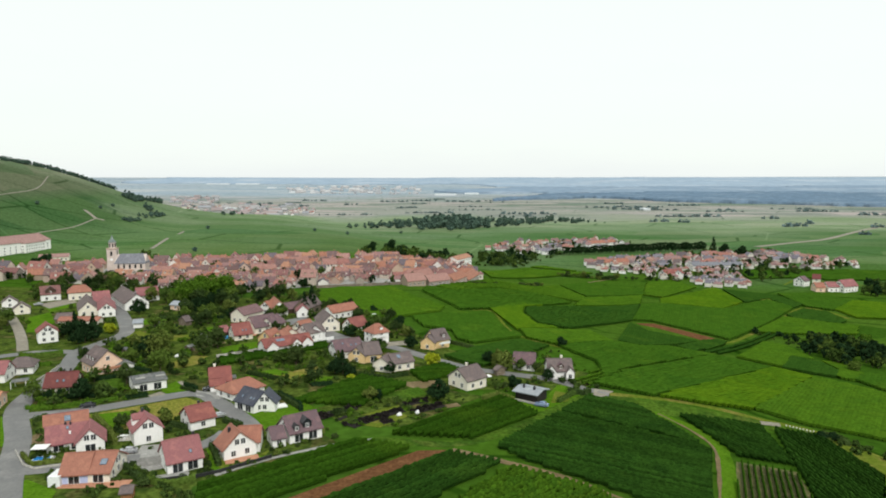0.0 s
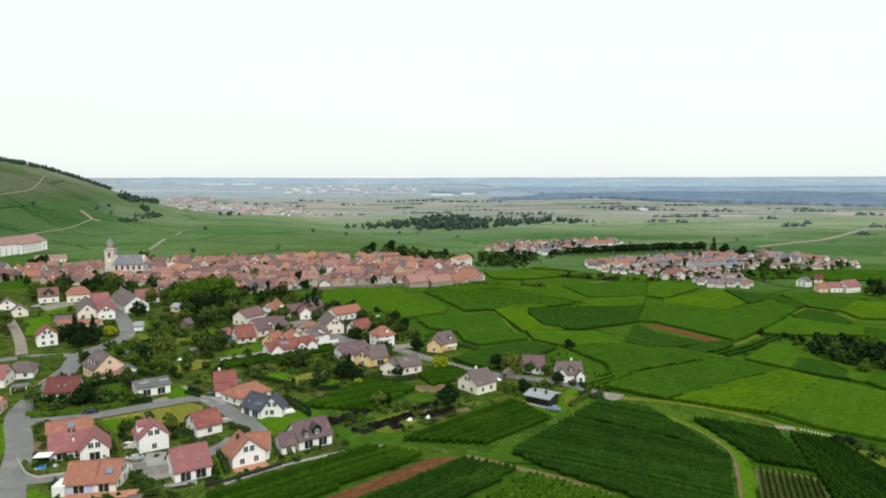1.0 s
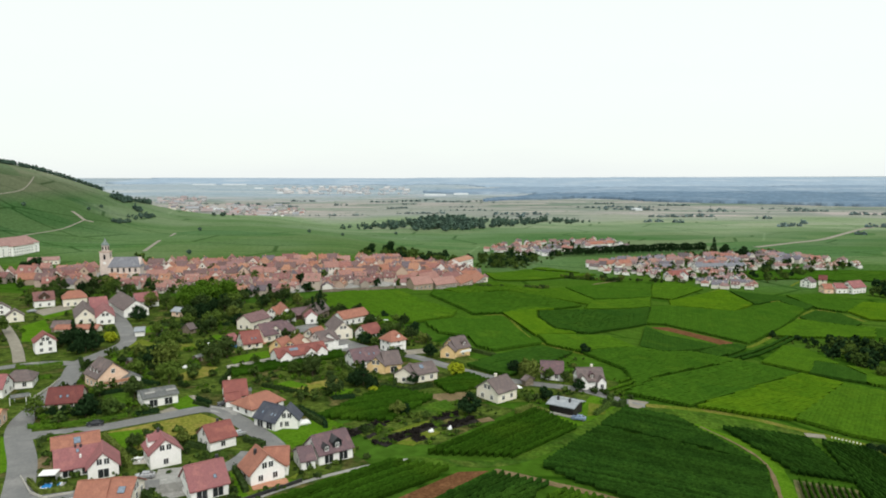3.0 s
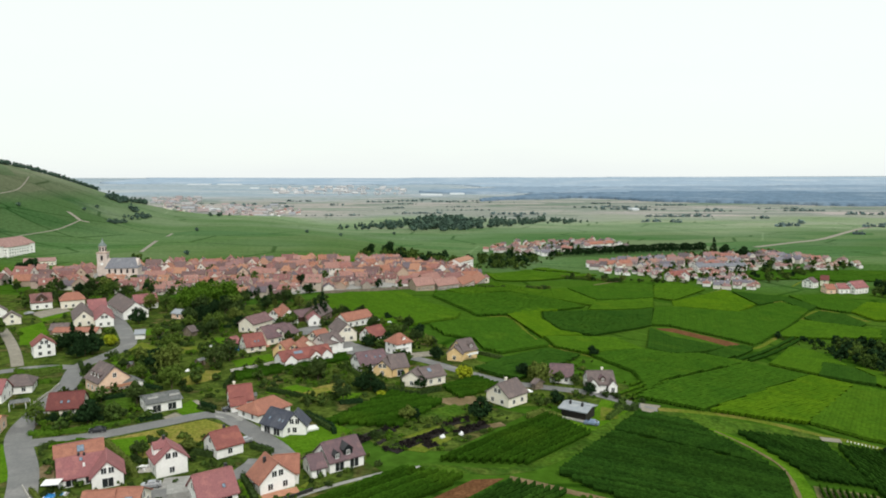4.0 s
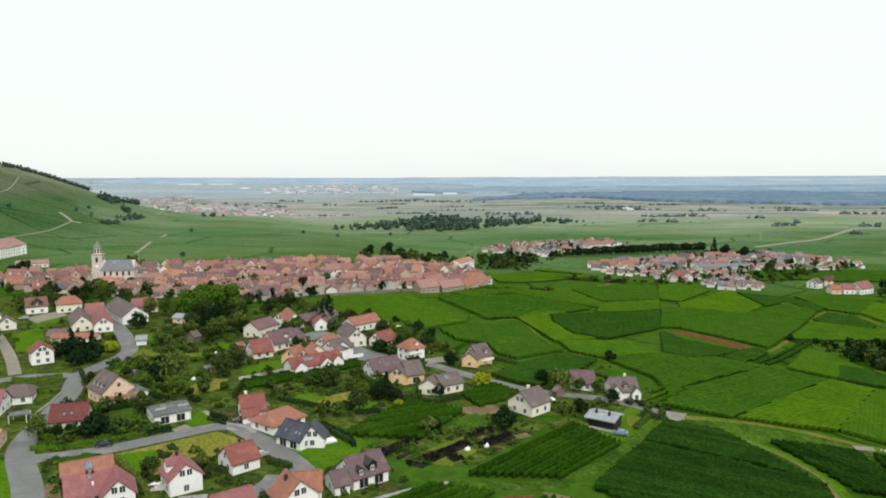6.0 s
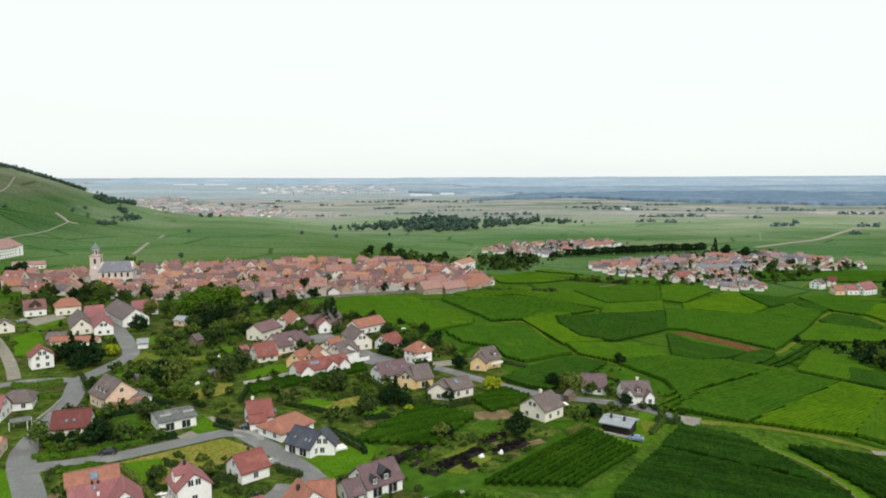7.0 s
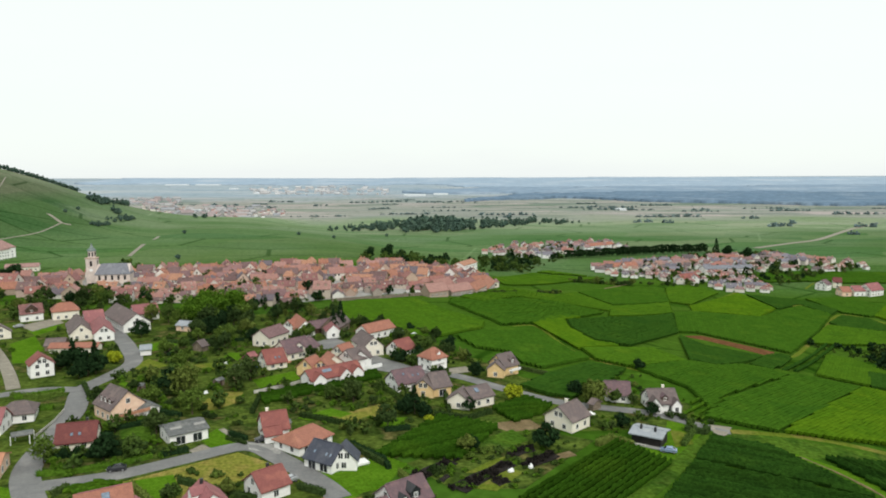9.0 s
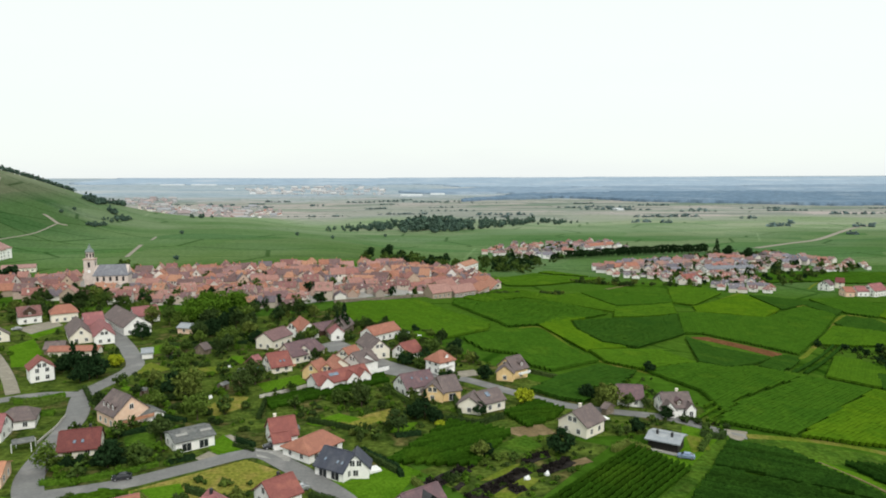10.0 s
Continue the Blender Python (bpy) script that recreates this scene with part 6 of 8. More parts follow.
CLEAR = ((-240, 505, 15), (-226, 498, 15), (-215, 500, 15), (-300, 545, 30), (-340, 545, 30), (-320, 520, 24))


def settle(protos, poly, dx, dy, turn, seed, jitter, group, skip=0.0, joined_beyond=1e9, lots=None, size=1.0, tall=1.0, avoid=()):
    """Houses along the lanes of a settlement, each turned a little and set at its own height."""
    rnd = random.Random(seed)
    c, s = math.cos(radians(turn)), math.sin(radians(turn))
    us = [x * c + y * s for x, y in poly]
    vs = [-x * s + y * c for x, y in poly]
    v = min(vs)
    while v < max(vs):
        u = min(us) + rnd.uniform(0, dx)
        while u < max(us):
            x, y = u * c - v * s + rnd.uniform(-jitter, jitter), u * s + v * c + rnd.uniform(-jitter, jitter)
            if inside(poly, x, y) and not (avoid and inside(avoid, x, y)) and rnd.random() > skip and all((x - a) ** 2 + (y - b) ** 2 > r * r for a, b, r in CLEAR):
                pr = rnd.choice(protos)
                a = turn + rnd.choice((0, 0, 90, 180, 270)) + rnd.gauss(0, 11)
                m = pose(x, y, ground_z(x, y) - 0.3, 0, 0, a) @ Matrix.Diagonal((size * rnd.uniform(0.8, 1.2), size * rnd.uniform(0.85, 1.15), size * tall * rnd.uniform(0.75, 1.2), 1))
                if y > joined_beyond:
                    lots.append((pr, m))
                elif pr.name not in started:
                    started.add(pr.name)
                    pr.matrix_basis = m
                else:
                    copy_thing(pr, m)["group"] = group
            u += dx * rnd.uniform(0.8, 1.2)
        v += dy


TOWN_AREA = [(-328.5, 475.7), (-288.0, 486.4), (-237.3, 464.7), (-173.9, 421.1), (-114.1, 392.9), (-76.9, 418.8), (-20.2, 456.0), (27.2, 545.8), (26.9, 610.2), (-40.7, 594.3), (-85.0, 566.1), (-141.0, 568.6), (-176.8, 564.2), (-238.6, 547.2), (-294.6, 527.3), (-355.0, 514.8)]
BEHIND, BEHIND_V = [], []
settle(TOWN, TOWN_AREA, 9.6, 8.8, 8, 5, 1.8, "houses of the old town", 0.08, 482, BEHIND, 0.86, 0.88)


def joined(name, pairs, label, category):
    """Many small far things as one object: walls, roofs or crowns set at their poses, in one mesh."""
    verts, faces, mats, slots = [], [], [], []
    for me, m, mat in pairs:
        if mat not in mats:
            mats.append(mat)
        co = np.empty(len(me.vertices) * 3, dtype=np.float32)
        me.vertices.foreach_get("co", co)
        mm = np.array(m)
        base = len(verts)
        verts += [tuple(v) for v in (co.reshape(-1, 3) @ mm[:3, :3].T + mm[:3, 3]).tolist()]
        faces += [tuple(base + i for i in pl.vertices) for pl in me.polygons]
        slots += [mats.index(mat)] * len(me.polygons)
    me = bpy.data.meshes.new(name)
    me.from_pydata(verts, [], faces)
    for mt in mats:
        me.materials.append(mt)
    me.polygons.foreach_set("material_index", slots)
    me.update()
    return tagged(new(name, me), label, category, kind="stuff")


town_far_wall = material("town_plaster_behind", ((0.58, 0.50, 0.42), (0.66, 0.60, 0.52)), scale=0.2, fine=2.0, fine_amount=0.15, bump=0.1, per="island",
                         spread=((0.52, 0.45, 0.38), (0.46, 0.33, 0.26), (0.64, 0.60, 0.55), (0.42, 0.31, 0.23), (0.72, 0.70, 0.67)))
joined("old_town_houses", [(o.data, m if o is pr else m @ o.matrix_basis, {"roof": tile_town_far, "chimney": terracotta, "window": pane_dark}.get(o.name.split(".")[0], town_far_wall))
                           for pr, m in BEHIND for o in (pr, *[c for c in pr.children if not c.name.startswith("dormer")])], "crowded old town houses with clay tile roofs further back", "houses")
settle(VILLAGE, [(140.5, 674.2), (145.3, 628.1), (180.6, 621.9), (189.8, 592.0), (201.7, 583.1), (232.0, 627.0), (270.0, 634.0), (295.0, 692.0), (290.6, 748.9), (251.0, 720.3), (189.2, 718.1)], 10.0, 10.8, -20, 9, 3.2, "houses of the further village", 0.10, 655, BEHIND_V, 0.78)
settle(VILLAGE, [(230.5, 626.0), (203.0, 552.1), (224.3, 551.7), (249.9, 556.5), (262.8, 578.6), (263.1, 632.0)], 10.0, 11, -25, 10, 2.5, "houses of the further village", 0.10, size=0.82)
settle(VILLAGE, [(300.4, 735.0), (345.0, 755.0), (368.7, 746.1), (391.2, 703.7), (414.3, 682.0), (393.7, 649.0), (353.0, 648.5), (316.5, 649.7), (280.0, 650.9)], 12, 14, 12, 19, 3.0, "houses of the further village", 0.16, 690, BEHIND_V, 0.78)
settle(VILLAGE, [(41.7, 775.6), (99.3, 733.9), (144.3, 783.9), (227.7, 832.4), (224.4, 901.9), (80.9, 857.1)], 13, 15, 10, 11, 3.0, "houses of the further village", 0.1, 690, BEHIND_V, 0.74)
settle(VILLAGE[:3], [(-404.3, 1054.0), (-301.1, 1659.8), (-330.2, 1820.9), (-834.5, 2223.9)], 26, 36, 10, 23, 8.0, "houses of a distant village", 0.5, 0, BEHIND_V, 0.8)
settle([TOWN[1], TOWN[3], TOWN[4], TOWN[7]], [(-345.5, 520.0), (-343.0, 482.0), (-300.0, 462.0), (-277.0, 462.0), (-253.0, 450.0), (-225.0, 438.0), (-184.0, 420.0), (-160.0, 410.0), (-170.0, 440.0), (-240.0, 480.0), (-300.0, 515.0)], 14, 12, 8, 33, 2.0, "houses of the old town", 0.12, size=1.12, tall=0.9, avoid=TOWN_AREA)

village_far_roof = material("village_tiles_behind", ((0.27, 0.17, 0.145), (0.34, 0.22, 0.18)), scale=0.25, fine=1.7, fine_amount=0.3, per="island", spread=VILLAGE_SPREAD)
village_far_wall = material("village_plaster_behind", ((0.70, 0.68, 0.64), (0.76, 0.75, 0.72)), scale=0.2, fine=2.0, fine_amount=0.1, bump=0.1, per="island",
                            spread=((0.76, 0.76, 0.76), (0.62, 0.58, 0.52), (0.60, 0.59, 0.58), (0.56, 0.50, 0.46)))
joined("village_houses", [(o.data, m if o is pr else m @ o.matrix_basis, {"roof": village_far_roof, "chimney": terracotta, "window": pane_dark}.get(o.name.split(".")[0], village_far_wall))
                          for pr, m in BEHIND_V for o in (pr, *[c for c in pr.children if not c.name.startswith("dormer")])], "white and cream village houses further back", "houses")

# the church: square tower with lantern and cap, slate nave
gx, gy = -242.0, 508.0
church = tagged(new("church", None), "old church with pale stone tower and grey slate nave", "church")
church.matrix_basis = pose(gx, gy, ground_z(gx, gy), 0, 0, 8)
part("tower", boxed(-3.2, 3.2, -3.2, 3.2, -2, 16.5), stone_church, church)
part("cornice", boxed(-3.6, 3.6, -3.6, 3.6, 16.5, 17.1, 0.1), sandstone, church)
lan = bmesh.new()
bmesh.ops.create_cone(lan, cap_ends=True, segments=8, radius1=2.6, radius2=2.5, depth=4.4, matrix=Matrix.Translation((0, 0, 19.3)))
part("lantern", lan, stone_church, church)
cap = bmesh.new()
for z0, z1, r0, r1 in ((21.5, 22.6, 3.0, 2.3), (22.6, 24.0, 2.3, 1.0), (24.0, 25.2, 1.0, 0.7), (25.2, 27.0, 0.5, 0.05)):
    bmesh.ops.create_cone(cap, cap_ends=True, segments=8, radius1=r0, radius2=r1, depth=z1 - z0, matrix=Matrix.Translation((0, 0, (z0 + z1) / 2)))
part("cap", cap, copper, church)
for k in range(4):
    part("belfry_opening", boxed(-0.8, 0.8, -3.26, -3.1, 11.5, 15.0, 0.1), pane_dark, church, "", pose(0, 0, 0, 0, 0, 90 * k))
    part("clock", boxed(-0.9, 0.9, -3.28, -3.15, 8.2, 10.0, 0.3), paint_white, church, "pale clock face", pose(0, 0, 0, 0, 0, 90 * k))
for k in range(8):
    part("lantern_opening", boxed(-0.45, 0.45, -2.5, -2.36, 18.0, 20.6), pane_dark, church, "", pose(0, 0, 0, 0, 0, 22.5 + 45 * k))
part("nave_wall", gable_walls(bmesh.new(), 21, 12, 6.6, 12.6, 13.4, 0), stone_church, church)
part("nave_roof", roof_form(21, 12, 6.6, 12.6, 0.5, 3.0, 0.3), slate_church, church, "", pose(13.4, 0, 0))
for k in range(5):
    part("nave_window", boxed(-0.7, 0.7, -6.08, -5.9, 2.6, 5.6, 0.2), pane_dark, church, "tall dark arched window", pose(5.4 + 3.9 * k, 0, 0))
part("side_aisle", boxed(4, 23, -8, -6.05, -2, 2.4), stone_church, church)

# the large white house above the town
h = house(-389.0, 575.0, -371.0, 638.0, 17, 15.6, 10.0, tile_pink, plaster, "large white three-storey building above the town", storeys=3, hip=5.0, lower=1.0, size=1.0, pitch=5.5)
wing(h, -375.0, 613.0, -372.0, 632.0, 18, 13.0, 9.0, tile_pink, plaster, storeys=3, hip=3.0, size=1.0)
house(-330.0, 566.0, -309.0, 574.0, 9, 5.4, 3.4, tile_pink, plaster_cream, "long low building with pinkish roof above the town", windows="s", size=1.0)
# long buildings of the town's edge
for ax, ay, bx, by, top, low in ((-25.1, 439.3, -13.2, 447.4, 7.6, 3.6), (-11.8, 450.6, 2.3, 461.0, 7.0, 3.4), (3.0, 465.6, 12.8, 487.8, 7.4, 3.8), (13.7, 493.8, 23.2, 524.9, 6.6, 3.2),
                                 (-20.1, 455.1, -9.2, 468.7, 8.4, 4.6), (-5.3, 465.0, 6.3, 480.0, 8.8, 5.0)):
    house(ax, ay, bx, by, 9, top, low, tile_town, plaster_town, "long old building with clay tile roof at the town wall", windows="s", size=1.0)
h = house(7.9, 606.0, 21.6, 631.1, 10, 11, 8.5, tile_town, plaster, "white three-storey building at the town's edge", storeys=3, size=1.0)
tower = tagged(new("wall_tower", None), "slim pale tower at the end of the town wall", "tower")
tower.matrix_basis = pose(28.6, 529.6, -16.5)
part("shaft", boxed(-2.0, 2.0, -2.0, 2.0, -2, 7.2), plaster_cream, tower)
cap = bmesh.new()
bmesh.ops.create_cone(cap, cap_ends=True, segments=4, radius1=3.6, radius2=0.1, depth=2.4, matrix=Matrix.Translation((0, 0, 8.4)) @ Matrix.Rotation(radians(45), 4, "Z"))
part("roof", cap, tile_town, tower)
part("window", TOWN_WIN, None, tower, "", pose(0, -2.0, 5.2))
fence([(-76.1, 414.4), (-50.2, 425.2), (-19.8, 447.5), (26.0, 521.4)], 1.5, stone_old, "old sandstone town wall beside vineyards", gap=8.0, thick=0.5)
house(169.3, 813.2, 204.9, 834.6, 10, 8, 5.4, tile_orange, plaster, "large house with orange roof in the further village", storeys=2, size=1.0)
house(190.2, 600.3, 208.3, 607.2, 10, 7.6, 4.4, tile_red, plaster, "broad house with red roof in the further village", storeys=1, size=1.0)
house(149.8, 665.4, 179.1, 673.7, 9, 7.2, 4.4, tile_orange, plaster_cream, "long cream house with orange roof in the further village", storeys=1, size=1.0)
house(230.5, 644.9, 258.6, 652.1, 9, 7.2, 4.8, slate_church, plaster, "white house with grey roof in the further village", storeys=2, size=1.0)
house(257.3, 651.7, 281.2, 655.3, 9, 6.6, 4.4, slate_church, plaster, "white hall with pale grey roof in the further village", storeys=1, size=1.0)
house(290.0, 562.6, 297.0, 567.3, 9, 7.6, 4.6, tile_mauve, plaster, "white house with brown roof among fields", storeys=2, size=1.0)
house(307.7, 575.9, 313.5, 572.7, 9, 7.8, 4.8, tile_dark_red, plaster_cream, "cream house with dark red roof among fields", storeys=2, size=1.0)
house(289.3, 538.8, 296.8, 538.4, 9, 6.6, 3.6, tile_orange, plaster_peach, "peach farmhouse with orange roof among fields", windows="snw", size=1.0)
h = house(307.1, 535.7, 321.7, 542.1, 10, 8.9, 4.6, tile_maroon, plaster, "large white farmhouse with reddish roofs among fields", storeys=2, size=1.0)
wing(h, 298.7, 539.4, 308.1, 539.1, 9, 7.0, 3.9, tile_maroon, plaster, size=1.0)

# ---- trees, hedges and woods ----
def spray(verts, faces, rnd, centre, cr, quads, size, flat=0.8):
    """One leafy clump: small leaf sprays facing outward round a centre."""
    for q in range(quads):
        e = Vector((rnd.gauss(0, 1), rnd.gauss(0, 1), rnd.gauss(0, flat) + 0.25)).normalized()
        p = centre + e * cr * rnd.uniform(0.6, 1.05)
        nrm = (e + Vector((rnd.gauss(0, 0.5), rnd.gauss(0, 0.5), rnd.gauss(0, 0.5)))).normalized()
        t = nrm.orthogonal().normalized()
        t.rotate(Matrix.Rotation(rnd.uniform(0, 6.28), 3, nrm))
        u = nrm.cross(t)
        s = size * rnd.uniform(0.6, 1.2)
        b = len(verts)
        verts += [tuple(p + t * s), tuple(p + u * s * 0.7), tuple(p - t * s), tuple(p - u * s * 0.7)]
        faces.append((b, b + 1, b + 2, b + 3))


def crown_mesh(name, mat, seed, rx, rz, clumps, quads, size, cz, conifer=False):
    rnd = random.Random(seed)
    verts, faces = [], []
    for c in range(clumps):
        if conifer:
            hgt = rnd.random() ** 0.8
            a, r = rnd.uniform(0, 2 * math.pi), rx * (1 - hgt) * rnd.uniform(0.55, 1.0)
            centre, cr = Vector((r * math.cos(a), r * math.sin(a), 0.6 + hgt * rz * 2)), rx * (0.28 * (1 - hgt) + 0.10)
        else:
            d = Vector((rnd.gauss(0, 1), rnd.gauss(0, 1), rnd.gauss(0, 1))).normalized() * rnd.uniform(0.45, 0.95)
            centre, cr = Vector((d.x * rx, d.y * rx, cz + d.z * rz)), rx * rnd.uniform(0.24, 0.42)
        spray(verts, faces, rnd, centre, cr, quads, size)
    return sheet_from(name, verts, faces, mat)


def limb(bm, a, b, ra, rb, n=6):
    a, b = Vector(a), Vector(b)
    d = (b - a).normalized()
    t = d.orthogonal().normalized()
    u = d.cross(t)
    rings = [[bm.verts.new(p + (t * math.cos(k * 6.2832 / n) + u * math.sin(k * 6.2832 / n)) * r) for k in range(n)] for p, r in ((a, ra), (b, rb))]
    for k in range(n):
        bm.faces.new((rings[0][k], rings[0][(k + 1) % n], rings[1][(k + 1) % n], rings[1][k]))


def tree_proto(name, label, mat, seed, rx, rz, trunk, clumps=26, quads=34, size=0.42, conifer=False, category="tree"):
    rnd = random.Random(seed)
    bm = bmesh.new()
    cz = trunk + rz
    limb(bm, (0, 0, -0.6), (0.1, 0, trunk + rz * (1.5 if conifer else 0.6)), 0.05 * rx + 0.10, 0.05)
    for k in range(5):
        a = k * 1.256 + rnd.uniform(-0.3, 0.3)
        limb(bm, (0.05, 0, trunk + 0.15 * rz * k), (rx * 0.6 * math.cos(a), rx * 0.6 * math.sin(a), trunk + rz * (0.5 + 0.15 * k)), 0.03 * rx + 0.04, 0.03, 5)
    root = new(name, mesh_of("trunk", bm, bark))
    part("crown", crown_mesh("crown", mat, seed, rx, rz, clumps, quads, size, cz, conifer), None, root)
    return tagged(root, label, category, "trees and bushes")


TREES = [tree_proto("tree", "leafy green garden tree with an uneven crown", leaf, 11 + i, rx, rz, tr, 26, 34, 0.42)
         for i, (rx, rz, tr) in enumerate(((2.6, 2.5, 1.2), (3.0, 2.6, 1.4), (2.2, 2.4, 1.0), (3.6, 3.2, 1.6)))]
BUSHES = [tree_proto("bush", "low leafy green garden bush", leaf, 31 + i, rx, rz, 0.05, 14, 24, 0.32, category="bush") for i, (rx, rz) in enumerate(((1.4, 0.8), (1.8, 1.0), (1.1, 1.0)))]
LIGHTS = [tree_proto("bush", "light green leafy garden bush", leaf_light, 36 + i, rx, rz, 0.05, 14, 24, 0.32, category="bush") for i, (rx, rz) in enumerate(((1.5, 0.9), (1.2, 1.0)))]
BIG = tree_proto("tree", "broad bright green tree at the old town's edge", leaf_light, 41, 7.5, 5.5, 2.0, 64, 60, 0.55)
LIME = tree_proto("tree", "yellow-green leafy tree beside the street", leaf_lime, 43, 2.7, 2.2, 0.6, 46, 44, 0.38)
ROUND = tree_proto("tree", "dense round olive-green tree beside a house", leaf, 46, 3.3, 3.1, 0.6, 46, 44, 0.42)
DARK = tree_proto("tree", "dense very dark green round tree", leaf_dark, 45, 3.2, 3.0, 0.6, 40, 40, 0.42)
FIRS = [tree_proto("conifer", "dark pointed conifer in a garden", leaf_dark, 51 + i, rx, rz, 0.5, 60, 18, 0.36, True, "conifer") for i, (rx, rz) in enumerate(((2.2, 4.0), (2.6, 4.8)))]
POPLAR = tree_proto("poplar", "slim dark green avenue tree", leaf_dark, 55, 2.4, 4.6, 1.2, 24, 24, 0.6)
WOODS = [tree_proto("tree", "dark green tree of a small wood", leaf_wood, 61 + i, rx, rz, 1.0, 26, 26, 0.9) for i, (rx, rz) in enumerate(((4.5, 4.2), (5.5, 4.6)))]
# plainer forms for trees that stand in joined thickets
def plain_proto(mat, seed, rx, rz, trunk, clumps, quads, size):
    pr = tree_proto("tree", "", mat, seed, rx, rz, trunk, clumps, quads, size)
    pair = (pr.data, pr.children[0].data)
    for o in (pr.children[0], pr):
        bpy.data.objects.remove(o)
    return pair


LOW_TREES = [plain_proto(leaf_mixed, 71 + i, rx, rz, 0.8, 15, 13, 0.72) for i, (rx, rz) in enumerate(((2.6, 2.5), (3.1, 2.7), (2.2, 2.4)))]
LOW_DARK = [plain_proto(leaf_dark, 75, 3.0, 2.8, 0.5, 16, 13, 0.8)]
LOW_BUSHES = [plain_proto(leaf_mixed, 81 + i, rx, rz, 0.05, 9, 14, 0.46) for i, (rx, rz) in enumerate(((1.4, 0.8), (1.8, 1.0), (1.1, 1.0)))]
LOW_LIGHTS = [plain_proto(leaf_light, 85 + i, rx, rz, 0.05, 9, 14, 0.46) for i, (rx, rz) in enumerate(((1.5, 0.9), (1.2, 0.7)))]
LOW_WOODS = [plain_proto(leaf_wood, 91 + i, rx, rz, 0.6, 14, 11, 1.7) for i, (rx, rz) in enumerate(((4.5, 4.2), (5.5, 4.6)))]
placed = set()


def plant(pr, x, y, scale=1.0, turn=0.0, sink=0.0):
    m = pose(x, y, ground_z(x, y) - sink, 0, 0, turn) @ Matrix.Scale(scale, 4)
    if pr.name not in placed:
        placed.add(pr.name)
        pr.matrix_basis = m
        return pr
    ob = copy_thing(pr, m)
    ob.matrix_basis = m
    return ob


def house_spots():
    bpy.context.view_layer.update()
    return [(o.matrix_basis.translation.x, o.matrix_basis.translation.y) for o in scene.objects if o.parent is None and o.get("category") in ("house", "barn", "shed", "garage", "chalet")]


SPOTS = [s for s in house_spots() if s[1] < 480]


def grove(poly, count, protos, seed, lo=0.7, hi=1.25, clear=7.0):
    rnd = random.Random(seed)
    xs, ys = [p[0] for p in poly], [p[1] for p in poly]
    made, tries = 0, 0
    while made < count and tries < count * 40:
        tries += 1
        x, y = rnd.uniform(min(xs), max(xs)), rnd.uniform(min(ys), max(ys))
        if inside(poly, x, y) and open_ground(x, y, clear):
            plant(rnd.choice(protos), x, y, rnd.uniform(lo, hi), rnd.uniform(0, 360))
            made += 1


def open_ground(x, y, clear):
    return (all((x - a) ** 2 + (y - b) ** 2 > clear * clear for a, b in SPOTS) and all((x - a) ** 2 + (y - b) ** 2 > r * r for a, b, r in LANES)
            and not any(inside(q, x, y) for q in LAWNS))


def thicket(poly, count, protos, seed, lo=0.7, hi=1.25, label="dense dark green trees growing close together", flat=1.0, clear=0.0, name="thicket"):
    """Trees too far or too many to tell apart, joined in one object."""
    rnd = random.Random(seed)
    xs, ys = [p[0] for p in poly], [p[1] for p in poly]
    pairs, tries = [], 0
    while len(pairs) < count * 2 and tries < count * 60:
        tries += 1
        x, y = rnd.uniform(min(xs), max(xs)), rnd.uniform(min(ys), max(ys))
        if inside(poly, x, y) and (not clear or open_ground(x, y, clear)):
            pr, s = rnd.choice(protos), rnd.uniform(lo, hi)
            m = pose(x, y, ground_z(x, y), 0, 0, rnd.uniform(0, 360)) @ Matrix.Diagonal((s, s, s * flat, 1))
            pairs += [(me, m, me.materials[0]) for me in pr]
    return joined(name, pairs, label, "shrubs" if clear else "trees")


def row_of(pr, ax, ay, bx, by, gap, seed, lo=0.85, hi=1.15):
    rnd = random.Random(seed)
    n = max(1, int(math.hypot(bx - ax, by - ay) / gap))
    for k in range(n + 1):
        s = k / n
        plant(rnd.choice(pr) if isinstance(pr, list) else pr, ax + (bx - ax) * s + rnd.uniform(-0.5, 0.5), ay + (by - ay) * s + rnd.uniform(-0.5, 0.5), rnd.uniform(lo, hi), rnd.uniform(0, 360))


